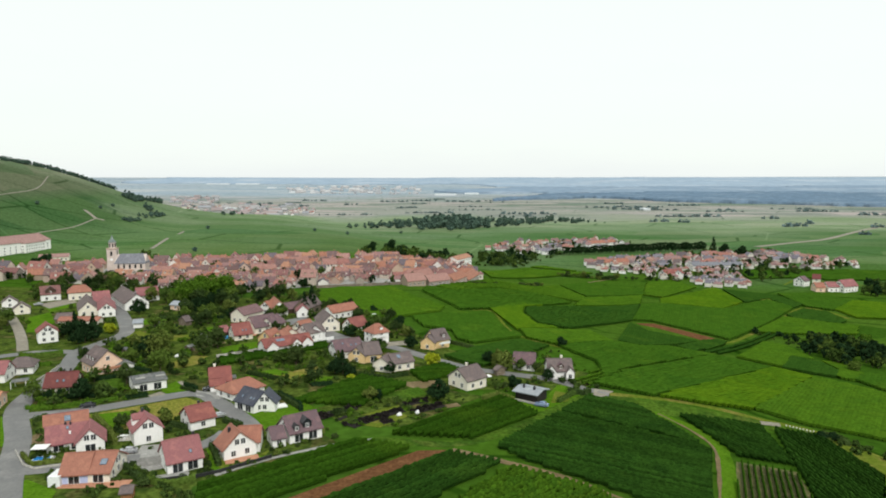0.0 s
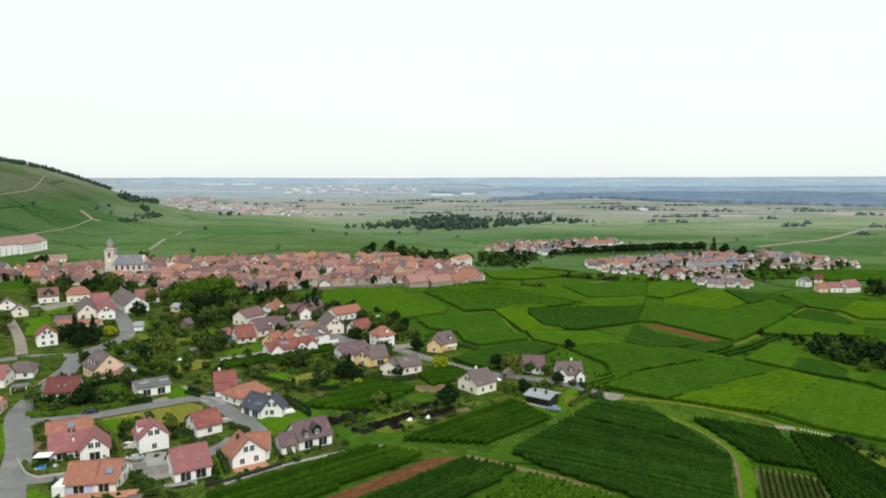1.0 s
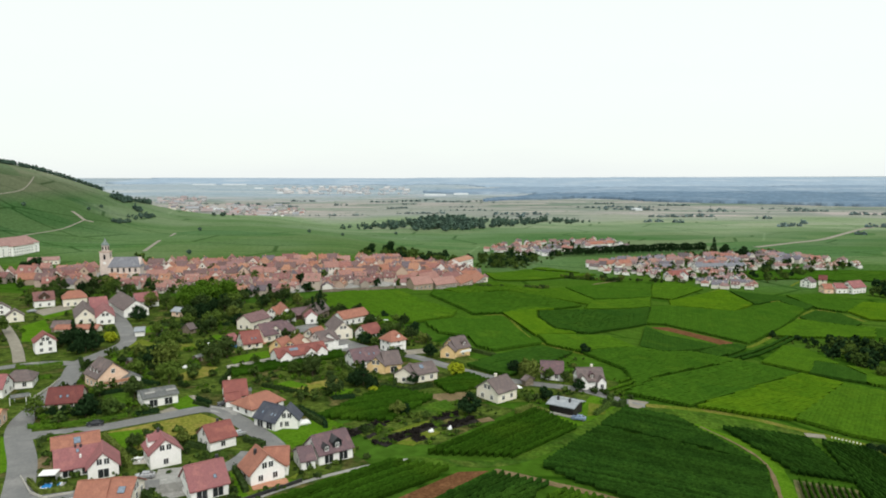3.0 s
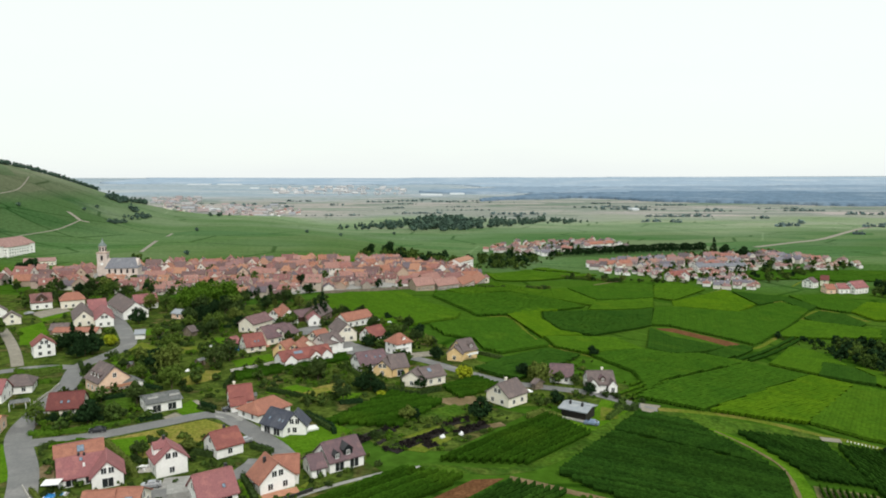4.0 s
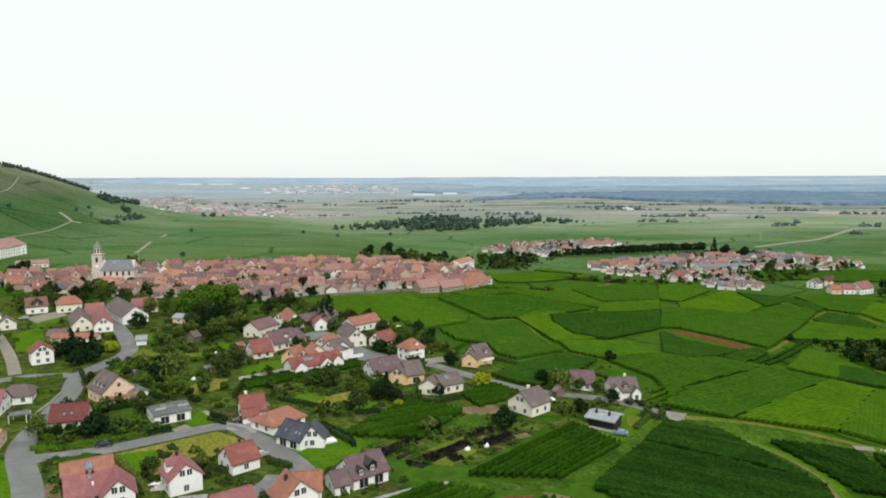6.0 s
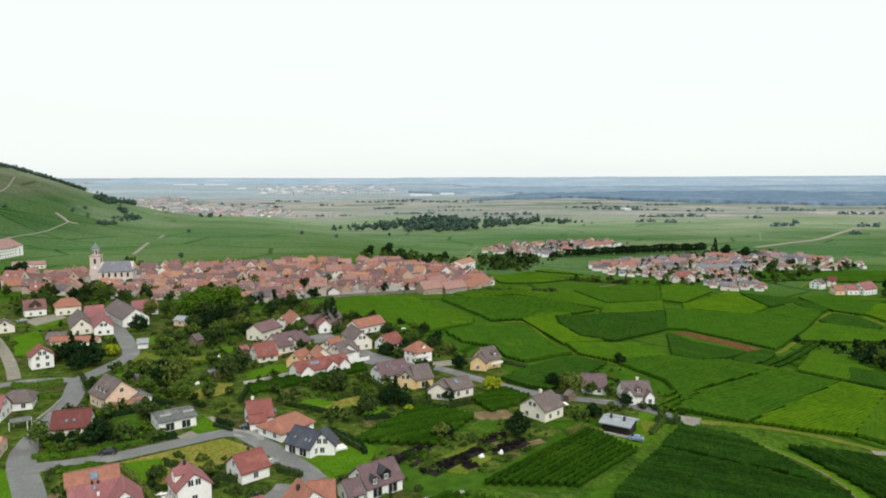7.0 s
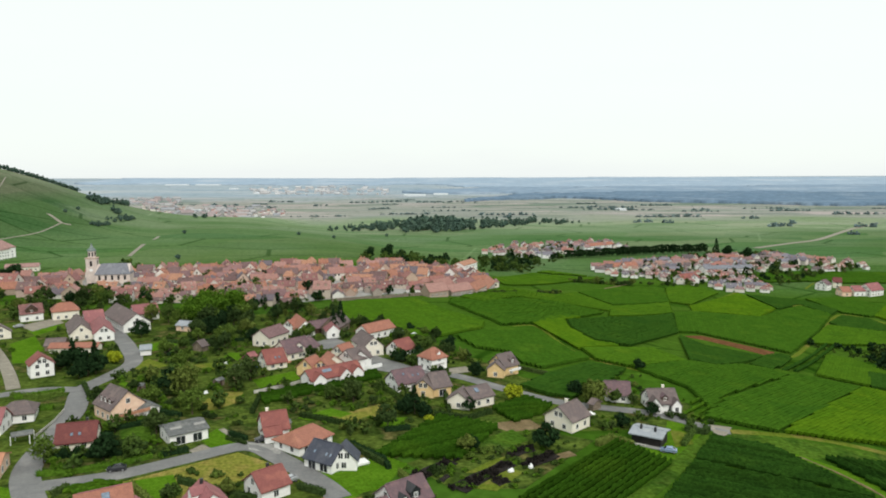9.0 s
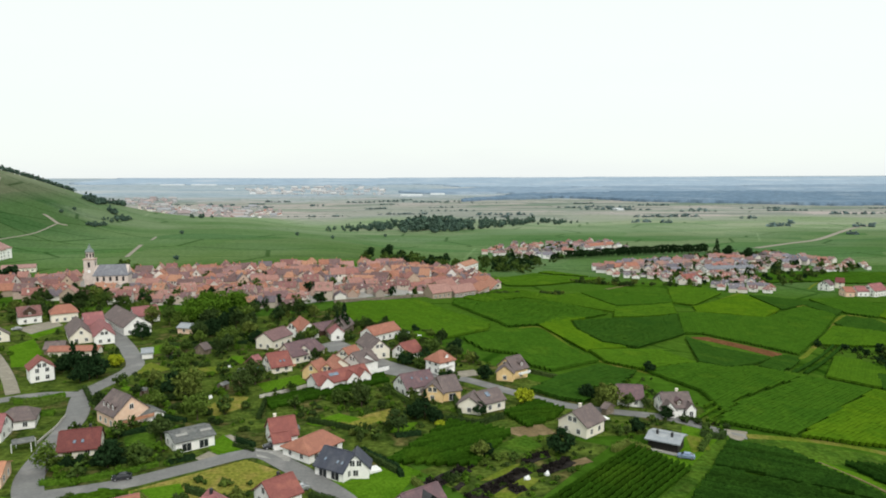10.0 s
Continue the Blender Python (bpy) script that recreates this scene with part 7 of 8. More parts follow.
def hedge(pts, height, width, mat=None, label="dense clipped green garden hedge"):
    rnd = random.Random(int(abs(pts[0][0] * 10)))
    verts, faces = [], []
    for i in range(len(pts) - 1):
        a, b = Vector(pts[i]), Vector(pts[i + 1])
        n = max(2, int((b - a).length / 0.55))
        # the closed inner body
        side = Vector((-(b - a).y, (b - a).x)).normalized() * width * 0.40
        for k in range(n):
            base = len(verts)
            for p in (a + (b - a) * (k / n), a + (b - a) * ((k + 1) / n)):
                z = ground_z(p.x, p.y)
                verts += [(p.x - side.x, p.y - side.y, z), (p.x - side.x * 0.9, p.y - side.y * 0.9, z + height * 0.86), (p.x + side.x * 0.9, p.y + side.y * 0.9, z + height * 0.86), (p.x + side.x, p.y + side.y, z)]
            faces += [(base, base + 1, base + 5, base + 4), (base + 1, base + 2, base + 6, base + 5), (base + 2, base + 3, base + 7, base + 6), (base, base + 3, base + 2, base + 1), (base + 4, base + 5, base + 6, base + 7)]
        for k in range(n):
            p = a + (b - a) * (k / n)
            z = ground_z(p.x, p.y)
            for lev in (0.3, 0.72):
                spray(verts, faces, rnd, Vector((p.x + rnd.gauss(0, 0.1), p.y + rnd.gauss(0, 0.1), z + height * lev)), width * 0.52, 16, 0.24)
    ob = new("hedge", sheet_from("hedge", verts, faces, mat or leaf))
    return tagged(ob, label, "hedge", "garden hedges")


plant(BIG, -130.8, 356.9)
plant(BIG, -129.4, 373.6, 1.0, 90)
plant(BIG, -121.4, 377.4, 0.95, 200)
GREEN = TREES + BUSHES + BUSHES + LIGHTS
# the overgrown gardens in the middle of the village
grove([(-136.7, 288.1), (-136.7, 334.1), (-101.7, 332.1), (-86.8, 262.7), (-88.3, 228.4), (-108.6, 240.6)], 78, GREEN, 3, 0.55, 1.05)
grove([(-79.7, 238.9), (-44.6, 260.9), (-39.7, 224.1), (-51.4, 216.7), (-69.8, 236.1)], 34, GREEN, 6, 0.5, 0.95)
grove([(-139.1, 334.3), (-143.8, 381.7), (-115.8, 402.5), (-97.4, 322.2), (-115.5, 323.2)], 36, TREES + BUSHES + [DARK], 8, 0.8, 1.3)
grove([(-111.1, 379.2), (-83.9, 400.0), (-59.3, 371.1), (-52.5, 330.3), (-82.5, 312.4)], 30, TREES + BUSHES, 9, 0.6, 1.1)
grove([(-82.1, 385.0), (-43.2, 365.0), (-11.6, 294.6), (-17.3, 279.8), (-45.3, 320.4)], 34, TREES + BUSHES, 10, 0.5, 0.95)
grove([(-57.7, 341.0), (-63.6, 295.1), (-91.6, 281.9), (-97.4, 322.2)], 24, BUSHES + TREES[:1], 12, 0.6, 1.0)
grove([(-37.4, 199.1), (-26.8, 186.0), (-1.5, 210.4), (-15.6, 221.7)], 12, BUSHES + LIGHTS, 13, 0.4, 0.9)
grove([(-207.2, 338.9), (-250.9, 419.0), (-232.5, 461.3), (-174.0, 432.0), (-154.8, 382.6), (-158.7, 356.9)], 44, TREES + BUSHES, 14, 0.7, 1.15)
grove([(-132.0, 215.7), (-135.3, 231.2), (-105.1, 225.3), (-98.5, 213.6), (-115.1, 199.3), (-123.2, 200.6)], 28, BUSHES + LIGHTS + TREES[:1], 15, 0.6, 1.1)
grove([(-132.2, 237.5), (-117.0, 226.0), (-106.7, 234.6), (-99.4, 247.3), (-120.0, 264.7)], 26, BUSHES + LIGHTS + TREES[:1], 16, 0.6, 1.0)
grove([(18.8, 233.7), (24.7, 279.4), (42.3, 266.1), (50.9, 238.2), (43.9, 230.1)], 10, BUSHES + LIGHTS, 17, 0.4, 0.7)
grove([(-107.4, 176.8), (-100.7, 160.6), (-90.0, 155.9), (-97.5, 165.7)], 7, BUSHES, 18, 0.5, 0.8, 4)
grove([(-90.1, 181.0), (-79.1, 173.2), (-72.0, 177.2), (-69.8, 183.4), (-81.7, 186.2)], 14, BUSHES + TREES[:1], 19, 0.6, 0.9, 5)
grove([(-75.7, 159.2), (-69.0, 156.2), (-64.2, 144.7), (-69.0, 150.2)], 8, BUSHES, 20, 0.6, 1.0, 3)
grove([(-57.5, 162.9), (-55.6, 170.0), (-52.0, 156.5), (-55.2, 150.4)], 7, BUSHES, 21, 0.5, 0.8, 4)
grove([(-44.0, 166.7), (-31.2, 182.6), (-27.3, 176.7), (-38.7, 161.8)], 9, BUSHES, 22, 0.4, 0.7, 4)
grove([(-262.1, 407.8), (-195.4, 327.9), (-173.6, 282.5), (-192.3, 282.5), (-291.9, 422.1)], 26, TREES + BUSHES, 23, 0.8, 1.2)
grove([(-362.7, 539.2), (-190.6, 452.8), (-174.9, 407.3), (-305.4, 452.7)], 16, TREES + [DARK], 24, 0.7, 1.1, 3)
# single trees
for pr, x, y, s in ((DARK, -110.0, 205.0, 1.0), (TREES[3], -123.0, 203.3, 0.85), (TREES[1], -103.9, 206.5, 0.8), (FIRS[1], -155.4, 289.4, 1.0), (DARK, -149.9, 285.6, 1.2), (FIRS[0], -147.5, 288.9, 1.1),
                    (DARK, -157.3, 286.0, 1.0), (LIME, -142.0, 292.1, 0.9), (TREES[3], -104.8, 251.7, 1.25), (DARK, -111.0, 258.5, 1.1), (DARK, -37.2, 234.0, 0.9), (FIRS[0], -34.5, 233.9, 1.0), (DARK, -31.7, 231.1, 0.75),
                    (LIME, -3.8, 246.6, 1.0), (DARK, -1.6, 208.7, 1.0), (DARK, -12.7, 271.9, 0.8), (FIRS[1], -65.0, 341.1, 1.3),
                    (FIRS[1], -67.4, 334.7, 1.1), (DARK, -147.3, 332.8, 1.1), (TREES[3], -153.2, 362.3, 1.1), (TREES[3], -145.5, 361.8, 1.1), (DARK, -98.5, 367.9, 1.0), (DARK, -20.1, 306.9, 0.9), (DARK, -18.4, 237.0, 0.6),
                    (TREES[1], -42.0, 222.1, 1.0), (DARK, 50.3, 288.0, 0.7), (TREES[3], -52.8, 244.9, 0.9), (LIME, -30.5, 226.0, 0.5), (ROUND, 21.1, 244.4, 1.15), (TREES[1], 28.0, 245.5, 0.7), (TREES[0], 33.5, 246.0, 0.6), (DARK, 17.2, 252.8, 0.8), (DARK, 23.7, 224.9, 0.7), (DARK, 36.8, 237.2, 0.6), (TREES[0], -22.1, 205.2, 0.8), (DARK, -20.2, 207.6, 0.5), (DARK, -116.6, 205.4, 0.5), (DARK, -119.3, 204.3, 0.5), (DARK, -220.8, 460.4, 1.1), (DARK, -237.5, 472.5, 1.0)):
    plant(pr, x, y, s, s * 777)
# bushes round the chalet and dark trees behind the tall white house
for k, (x, y) in enumerate([(44.4, 237.5), (44.9, 233.8), (45.7, 230.4), (49.7, 234.7), (49.3, 229.3), (52.7, 232.6), (41.3, 235.1), (20.1, 223.8), (20.7, 221.0), (19.7, 226.3), (25.9, 231.2), (17.9, 222.8)]):
    plant((BUSHES + LIGHTS)[k % 5], x, y, 0.7 + 0.12 * (k % 4), 70 * k)
for k, (x, y) in enumerate([(-146.4, 273.8), (-144.5, 276.3), (-143.0, 278.8), (-153.6, 286.4)]):
    plant((DARK, FIRS[0], DARK, FIRS[1], DARK)[k % 5], x, y, 0.95 + 0.1 * (k % 3), 50 * k)
row_of(BUSHES, 101.5, 606.6, 143.9, 589.5, 3.2, 63, 1.1, 1.9)
row_of(BUSHES, 59.3, 523.9, 77.2, 536.5, 3.0, 64, 1.1, 1.6)
row_of(BUSHES, 6.6, 463.7, 42.2, 513.2, 5.0, 65, 0.7, 1.2)
for x, y in [(115.9, 207.9), (117.8, 208.1), (119.7, 208.3), (121.6, 208.6)]:
    plant(DARK, x, y, 0.42, x * 90)
for k, (x, y) in enumerate([(-40.2, 330.3), (-36.1, 326.3), (-31.5, 324.4), (-34.3, 341.2), (-28.4, 330.6), (-30.4, 339.2), (-43.1, 338.8)]):
    plant((DARK, TREES[0], BUSHES[1])[k % 3], x, y, (0.6, 0.7, 1.0)[k % 3], 60 * k)
# withered plants standing in the black beds
dry = random.Random(77)
stalks = []
for ax, ay, bx, by, n in ((-35.4, 191.1, -25.9, 200.1, 34), (-26.0, 184.9, -12.4, 199.3, 46), (-10.8, 204.8, -5.1, 208.3, 18), (-8.7, 197.7, -0.2, 204.9, 30), (-17.3, 188.0, -14.1, 190.1, 9)):
    for k in range(n):
        u = dry.random()
        x, y = ax + (bx - ax) * u + dry.uniform(-1.4, 1.4), ay + (by - ay) * u + dry.uniform(-1.4, 1.4)
        stalks.append((LOW_BUSHES[k % 3][1], pose(x, y, ground_z(x, y) + 0.1, 0, 0, dry.uniform(0, 360)) @ Matrix.Scale(dry.uniform(0.3, 0.6), 4), mulch))
joined("withered_plants", stalks, "black withered plants in garden beds", "plants")
# hedges
hedge([(-52.5, 211.2), (-47.4, 204.9), (-42.4, 198.4)], 1.6, 1.1)
hedge([(-156.3, 252.9), (-150.3, 255.6), (-144.4, 259.5)], 1.4, 1.7, leaf_light, "long clipped light green hedge beside a road")
hedge([(-146.1, 241.6), (-140.0, 243.0)], 1.3, 2.6, leaf_light, "broad clipped light green hedge behind a house")
hedge([(-121.0, 196.2), (-114.1, 196.9), (-103.6, 201.5), (-98.5, 205.3)], 1.3, 1.3, leaf_light, "loose light green roadside hedge")
hedge([(-102.1, 162.9), (-96.6, 157.1), (-90.4, 159.1)], 1.3, 1.0)
hedge([(-83.3, 216.3), (-77.6, 212.4)], 1.0, 0.9)
hedge([(36.3, 212.9), (45.0, 225.9), (44.8, 230.2)], 1.4, 1.6)
hedge([(12.5, 210.9), (17.5, 214.9), (22.0, 210.8)], 1.8, 1.8)
hedge([(119.3, 211.9), (123.0, 210.5), (123.5, 205.2)], 1.8, 2.4)
hedge([(41.4, 224.5), (46.2, 223.0), (48.9, 226.1)], 1.8, 1.8)
for line in ([(-87.7, 191.1), (-74.5, 183.8), (-68.7, 181.3)], [(-60.8, 187.1), (-54.7, 183.4)], [(-58.3, 169.2), (-52.7, 157.8)], [(-38.6, 193.3), (-31.9, 179.2)], [(-112.4, 185.9), (-111.0, 189.5)], [(-97.7, 189.6), (-87.8, 177.8), (-82.8, 170.2)],
             [(-67.5, 149.6), (-60.2, 146.9), (-55.8, 150.4)], [(-74.0, 156.1), (-67.5, 149.6)], [(-81.0, 235.8), (-81.9, 250.4)], [(-66.5, 232.4), (-51.8, 224.5)], [(-44.6, 258.6), (-35.3, 241.5)],
             [(1.8, 282.6), (12.7, 274.3)], [(-158.2, 255.1), (-148.7, 252.4), (-143.6, 256.2)], [(-141.5, 266.1), (-131.8, 249.3)], [(-45.3, 318.5), (-33.4, 300.7)],
             [(-140.1, 344.6), (-122.1, 349.0), (-101.7, 332.1)], [(-133.0, 322.5), (-108.8, 313.8)], [(-30.1, 232.5), (-19.3, 229.3), (-12.2, 234.7)], [(-24.7, 260.6), (-24.3, 234.7)]):
    hedge(line, 1.5, 1.5)
for line in ([(-118.9, 236.6), (-111.0, 238.4), (-100.5, 234.2)], [(-115.5, 223.9), (-107.3, 229.5)], [(-119.0, 204.9), (-112.1, 207.0), (-103.3, 207.8)], [(-96.1, 206.1), (-91.1, 209.1)], [(-83.3, 219.3), (-78.2, 215.3)], [(-72.6, 256.3), (-53.8, 264.8)],
             [(-126.3, 322.0), (-100.1, 324.2)], [(-126.4, 301.6), (-118.4, 305.9)], [(-51.1, 211.2), (-42.6, 200.9), (-41.1, 196.2)], [(-24.4, 210.4), (-19.3, 214.0)], [(-42.7, 220.2), (-36.0, 222.0)]):
    hedge(line, 1.4, 1.5, leaf_dark, "dense dark green garden hedge")
SHRUBS = LOW_BUSHES + LOW_BUSHES + LOW_TREES[:1] + LOW_LIGHTS + LOW_LIGHTS
GARDEN = "dense dark shrubs and weeds filling the gardens"
thicket([(-136.7, 288.1), (-140.1, 344.6), (-103.8, 342.5), (-85.9, 262.7), (-81.4, 223.9), (-107.9, 233.8), (-131.1, 242.0)], 175, SHRUBS, 201, 0.4, 0.95, GARDEN, 1.0, 7.0, "garden_shrubs")
thicket([(-87.7, 262.8), (-44.7, 265.7), (-21.9, 234.6), (-39.7, 222.1), (-51.3, 214.8), (-69.8, 236.1)], 100, SHRUBS, 202, 0.4, 0.85, GARDEN, 1.0, 7.0, "garden_shrubs")
thicket([(-187.4, 302.6), (-250.9, 419.0), (-232.5, 461.3), (-170.7, 431.3), (-139.9, 299.4), (-150.5, 266.7)], 150, SHRUBS, 203, 0.4, 0.9, GARDEN, 1.0, 7.0, "garden_shrubs")
thicket([(-104.0, 332.2), (-83.9, 400.0), (-43.1, 352.5), (-8.4, 287.2), (-19.8, 254.9), (-42.9, 279.9), (-85.9, 262.7)], 180, SHRUBS, 204, 0.35, 0.8, GARDEN, 1.0, 7.0, "garden_shrubs")
thicket([(-124.8, 196.4), (-135.8, 223.3), (-130.1, 239.6), (-108.7, 236.0), (-82.6, 216.3), (-95.8, 205.1), (-114.5, 195.2)], 140, SHRUBS, 205, 0.4, 0.85, GARDEN, 1.0, 7.0, "garden_shrubs")
thicket([(-99.1, 155.8), (-114.2, 187.2), (-100.1, 195.1), (-79.6, 196.9), (-52.4, 181.7), (-29.4, 180.6), (-42.8, 161.6), (-55.7, 144.8), (-64.9, 140.7), (-86.2, 140.4)], 150, LOW_BUSHES, 206, 0.35, 0.75, GARDEN, 1.0, 6.5, "garden_shrubs")
thicket([(-38.1, 197.6), (-26.9, 185.0), (-10.9, 185.7), (8.8, 210.7), (-0.3, 221.9), (-19.6, 214.0)], 80, LOW_BUSHES + LOW_LIGHTS, 207, 0.3, 0.7, GARDEN, 0.8, 6.0, "garden_shrubs")
thicket([(22.6, 279.1), (47.4, 280.3), (58.1, 242.2), (47.1, 226.3), (15.4, 222.6), (-0.8, 261.1)], 60, LOW_BUSHES + LOW_LIGHTS, 208, 0.3, 0.6, GARDEN, 1.0, 7.0, "garden_shrubs")
thicket([(-67.0, 146.8), (-55.9, 145.4), (-52.0, 139.7), (-63.3, 137.0)], 34, LOW_BUSHES, 209, 0.35, 0.6, GARDEN, 1.0, 7.0, "garden_shrubs")
thicket([(118.2, 211.5), (127.7, 209.4), (134.4, 195.4), (127.4, 194.8), (118.9, 200.1)], 22, LOW_BUSHES, 210, 0.5, 1.0, "low scrub beside a farm track", 1.0, 2.0, "scrub")
thicket([(-45.2, 309.4), (-30.5, 292.8), (-16.5, 278.4), (-24.4, 264.2), (-42.9, 283.4)], 22, LOW_TREES + LOW_DARK, 211, 0.5, 0.9, GARDEN, 1.0, 6.0, "garden_shrubs")
thicket([(24.0, 263.2), (34.8, 256.0), (46.9, 240.8), (41.1, 233.2), (29.1, 234.8), (18.5, 238.4)], 16, LOW_BUSHES, 212, 0.35, 0.6, GARDEN, 1.0, 5.5, "garden_shrubs")
# the copse at the edge of the fields, and trees round the further village
thicket([(176.3, 389.0), (192.9, 383.8), (204.1, 374.3), (183.4, 341.1), (181.1, 366.1), (173.2, 379.1)], 52, LOW_BUSHES + LOW_DARK, 25, 0.4, 0.65)
thicket([(201.7, 375.4), (217.9, 364.0), (224.7, 344.4), (198.6, 309.2), (185.2, 317.3), (181.9, 338.8)], 62, LOW_TREES + LOW_DARK * 3, 45, 0.7, 1.25)
plant(ROUND, 196.6, 348.8, 0.9)
plant(LIGHTS[0], 229.7, 371.5, 2.2)
plant(ROUND, 185.0, 306.0, 0.8)
thicket([(29.6, 647.6), (39.5, 733.3), (132.7, 753.5), (100.6, 700.9), (72.3, 651.2)], 120, LOW_TREES + LOW_BUSHES + LOW_DARK, 26, 0.9, 1.4)
thicket([(-71.7, 610.5), (-36.2, 693.7), (25.5, 680.5), (3.0, 609.5), (-40.7, 594.3)], 90, LOW_TREES + LOW_BUSHES + LOW_DARK, 27, 1.1, 1.6)
for x, y, s in ((-67.1, 648.1, 1.5), (-52.0, 678.6, 1.8)):
    plant(DARK, x, y, s)
row_of(POPLAR, 131.1, 744.3, 210.5, 768.9, 3.3, 28, 0.95, 1.2)
row_of(POPLAR, 196.7, 763.9, 294.6, 784.6, 3.3, 29, 1.0, 1.25)
row_of(TREES, 109.2, 604.3, 173.7, 579.5, 12.0, 30, 0.6, 1.0)
row_of(BUSHES, 150.8, 602.3, 197.6, 580.3, 8.0, 31, 0.9, 1.4)
thicket([(146.3, 673.8), (195.7, 574.5), (264.5, 581.0), (395.6, 658.1), (354.7, 769.0), (290.1, 764.1)], 330, LOW_TREES + LOW_DARK, 32, 0.5, 1.1)
thicket([(43.0, 800.0), (137.0, 778.4), (234.8, 858.9), (155.8, 886.9)], 60, LOW_TREES + LOW_DARK, 34, 0.6, 1.1)
plant(FIRS[1], 297.6, 764.1, 1.75)
plant(DARK, 306.6, 758.6, 1.7)
plant(DARK, 312.4, 728.2, 1.9)
thicket([(302.4, 507.4), (334.7, 547.5), (387.8, 552.9), (353.4, 502.9)], 20, LOW_TREES + LOW_DARK, 35, 1.1, 1.6)
thicket([(-172.7, 435.7), (-119.1, 410.4), (6.8, 523.0), (-38.1, 555.4), (-207.4, 524.7)], 40, LOW_TREES + LOW_DARK, 46, 0.8, 1.2)
thicket([(-252.2, 568.2), (-236.1, 568.4), (-224.7, 540.6), (-235.0, 533.9)], 6, LOW_TREES, 36, 1.2, 1.6)
thicket([(-321.5, 540.2), (-308.3, 540.2), (-296.2, 514.9), (-304.6, 514.9)], 4, LOW_DARK, 37, 1.2, 1.6)
thicket([(-258.5, 475.8), (-185.4, 458.4), (-171.5, 415.2), (-225.6, 434.4)], 16, LOW_TREES + LOW_DARK, 38, 0.9, 1.3)
# the wood on the plain
thicket([(-43.3, 1089.6), (5.1, 1048.7), (59.3, 1106.7), (65.0, 1214.8), (-23.6, 1213.5)], 46, LOW_WOODS, 47, 1.2, 1.9)
thicket([(-156.3, 1046.3), (-92.6, 1096.6), (-78.5, 1152.4), (-137.7, 1178.8)], 18, LOW_WOODS, 48, 0.4, 0.8)
thicket([(173.4, 1215.0), (272.0, 1215.0), (290.4, 1297.8), (206.2, 1297.8)], 20, LOW_WOODS, 49, 0.4, 0.9)
# trees between the old town's roofs and along its edge
thicket([(-317.0, 470.2), (-231.3, 452.9), (-111.8, 385.0), (-75.3, 410.2), (-23.1, 440.1), (-24.1, 459.5), (-119.1, 410.4), (-242.9, 475.8), (-331.4, 491.8)], 60, LOW_TREES + LOW_DARK + LOW_BUSHES, 50, 0.6, 1.05)
thicket([(-236.5, 515.1), (-229.0, 515.2), (-235.7, 540.5), (-245.3, 540.4)], 8, LOW_TREES + LOW_DARK, 51, 1.0, 1.4)
thicket([(-113.4, 1126.8), (-20.2, 1035.8), (67.5, 1094.9), (173.4, 1215.0), (206.2, 1297.8), (77.8, 1262.9), (-4.1, 1279.2), (-92.7, 1215.6)], 150, LOW_WOODS, 40, 0.6, 1.25)
# the hill: trees along its ridge and in its fold
thicket([(-665, 985), (-630, 975), (-570, 1010), (-545, 1035), (-512, 1062), (-500, 1078), (-512, 1092), (-560, 1050), (-600, 1020)], 170, LOW_WOODS, 44, 0.35, 0.62, "line of small dark trees along a hill ridge")
for fold, count, lo, hi, seed in (([(-462, 1012), (-448, 1004), (-440, 1016), (-452, 1026)], 9, 0.7, 1.15, 41), ([(-448, 1012), (-442, 1004), (-440, 1104), (-452, 1108)], 26, 0.45, 0.85, 42),
                                  ([(-420, 985), (-412, 970), (-404, 975), (-412, 992)], 8, 0.5, 0.8, 43), ([(-392, 846), (-382, 846), (-380, 880), (-390, 880)], 14, 0.3, 0.55, 52),
                                  ([(-400, 900), (-386, 900), (-382, 968), (-394, 972)], 24, 0.3, 0.6, 53), ([(-362, 1100), (-340, 1100), (-330, 1180), (-355, 1180)], 7, 0.4, 0.7, 54)):
    thicket(fold, count, LOW_WOODS, seed, lo, hi, "scattered trees and scrub in a fold of the hill")
lone = [(-463.3, 797.9), (-434.3, 919.2), (-431.6, 880.1), (-283.9, 840.6), (-224.5, 627.8), (-159.7, 866.5), (-59.1, 982.2), (-117.9, 858.3)]
for x, y in lone:
    plant(WOODS[0], x, y, 0.5)

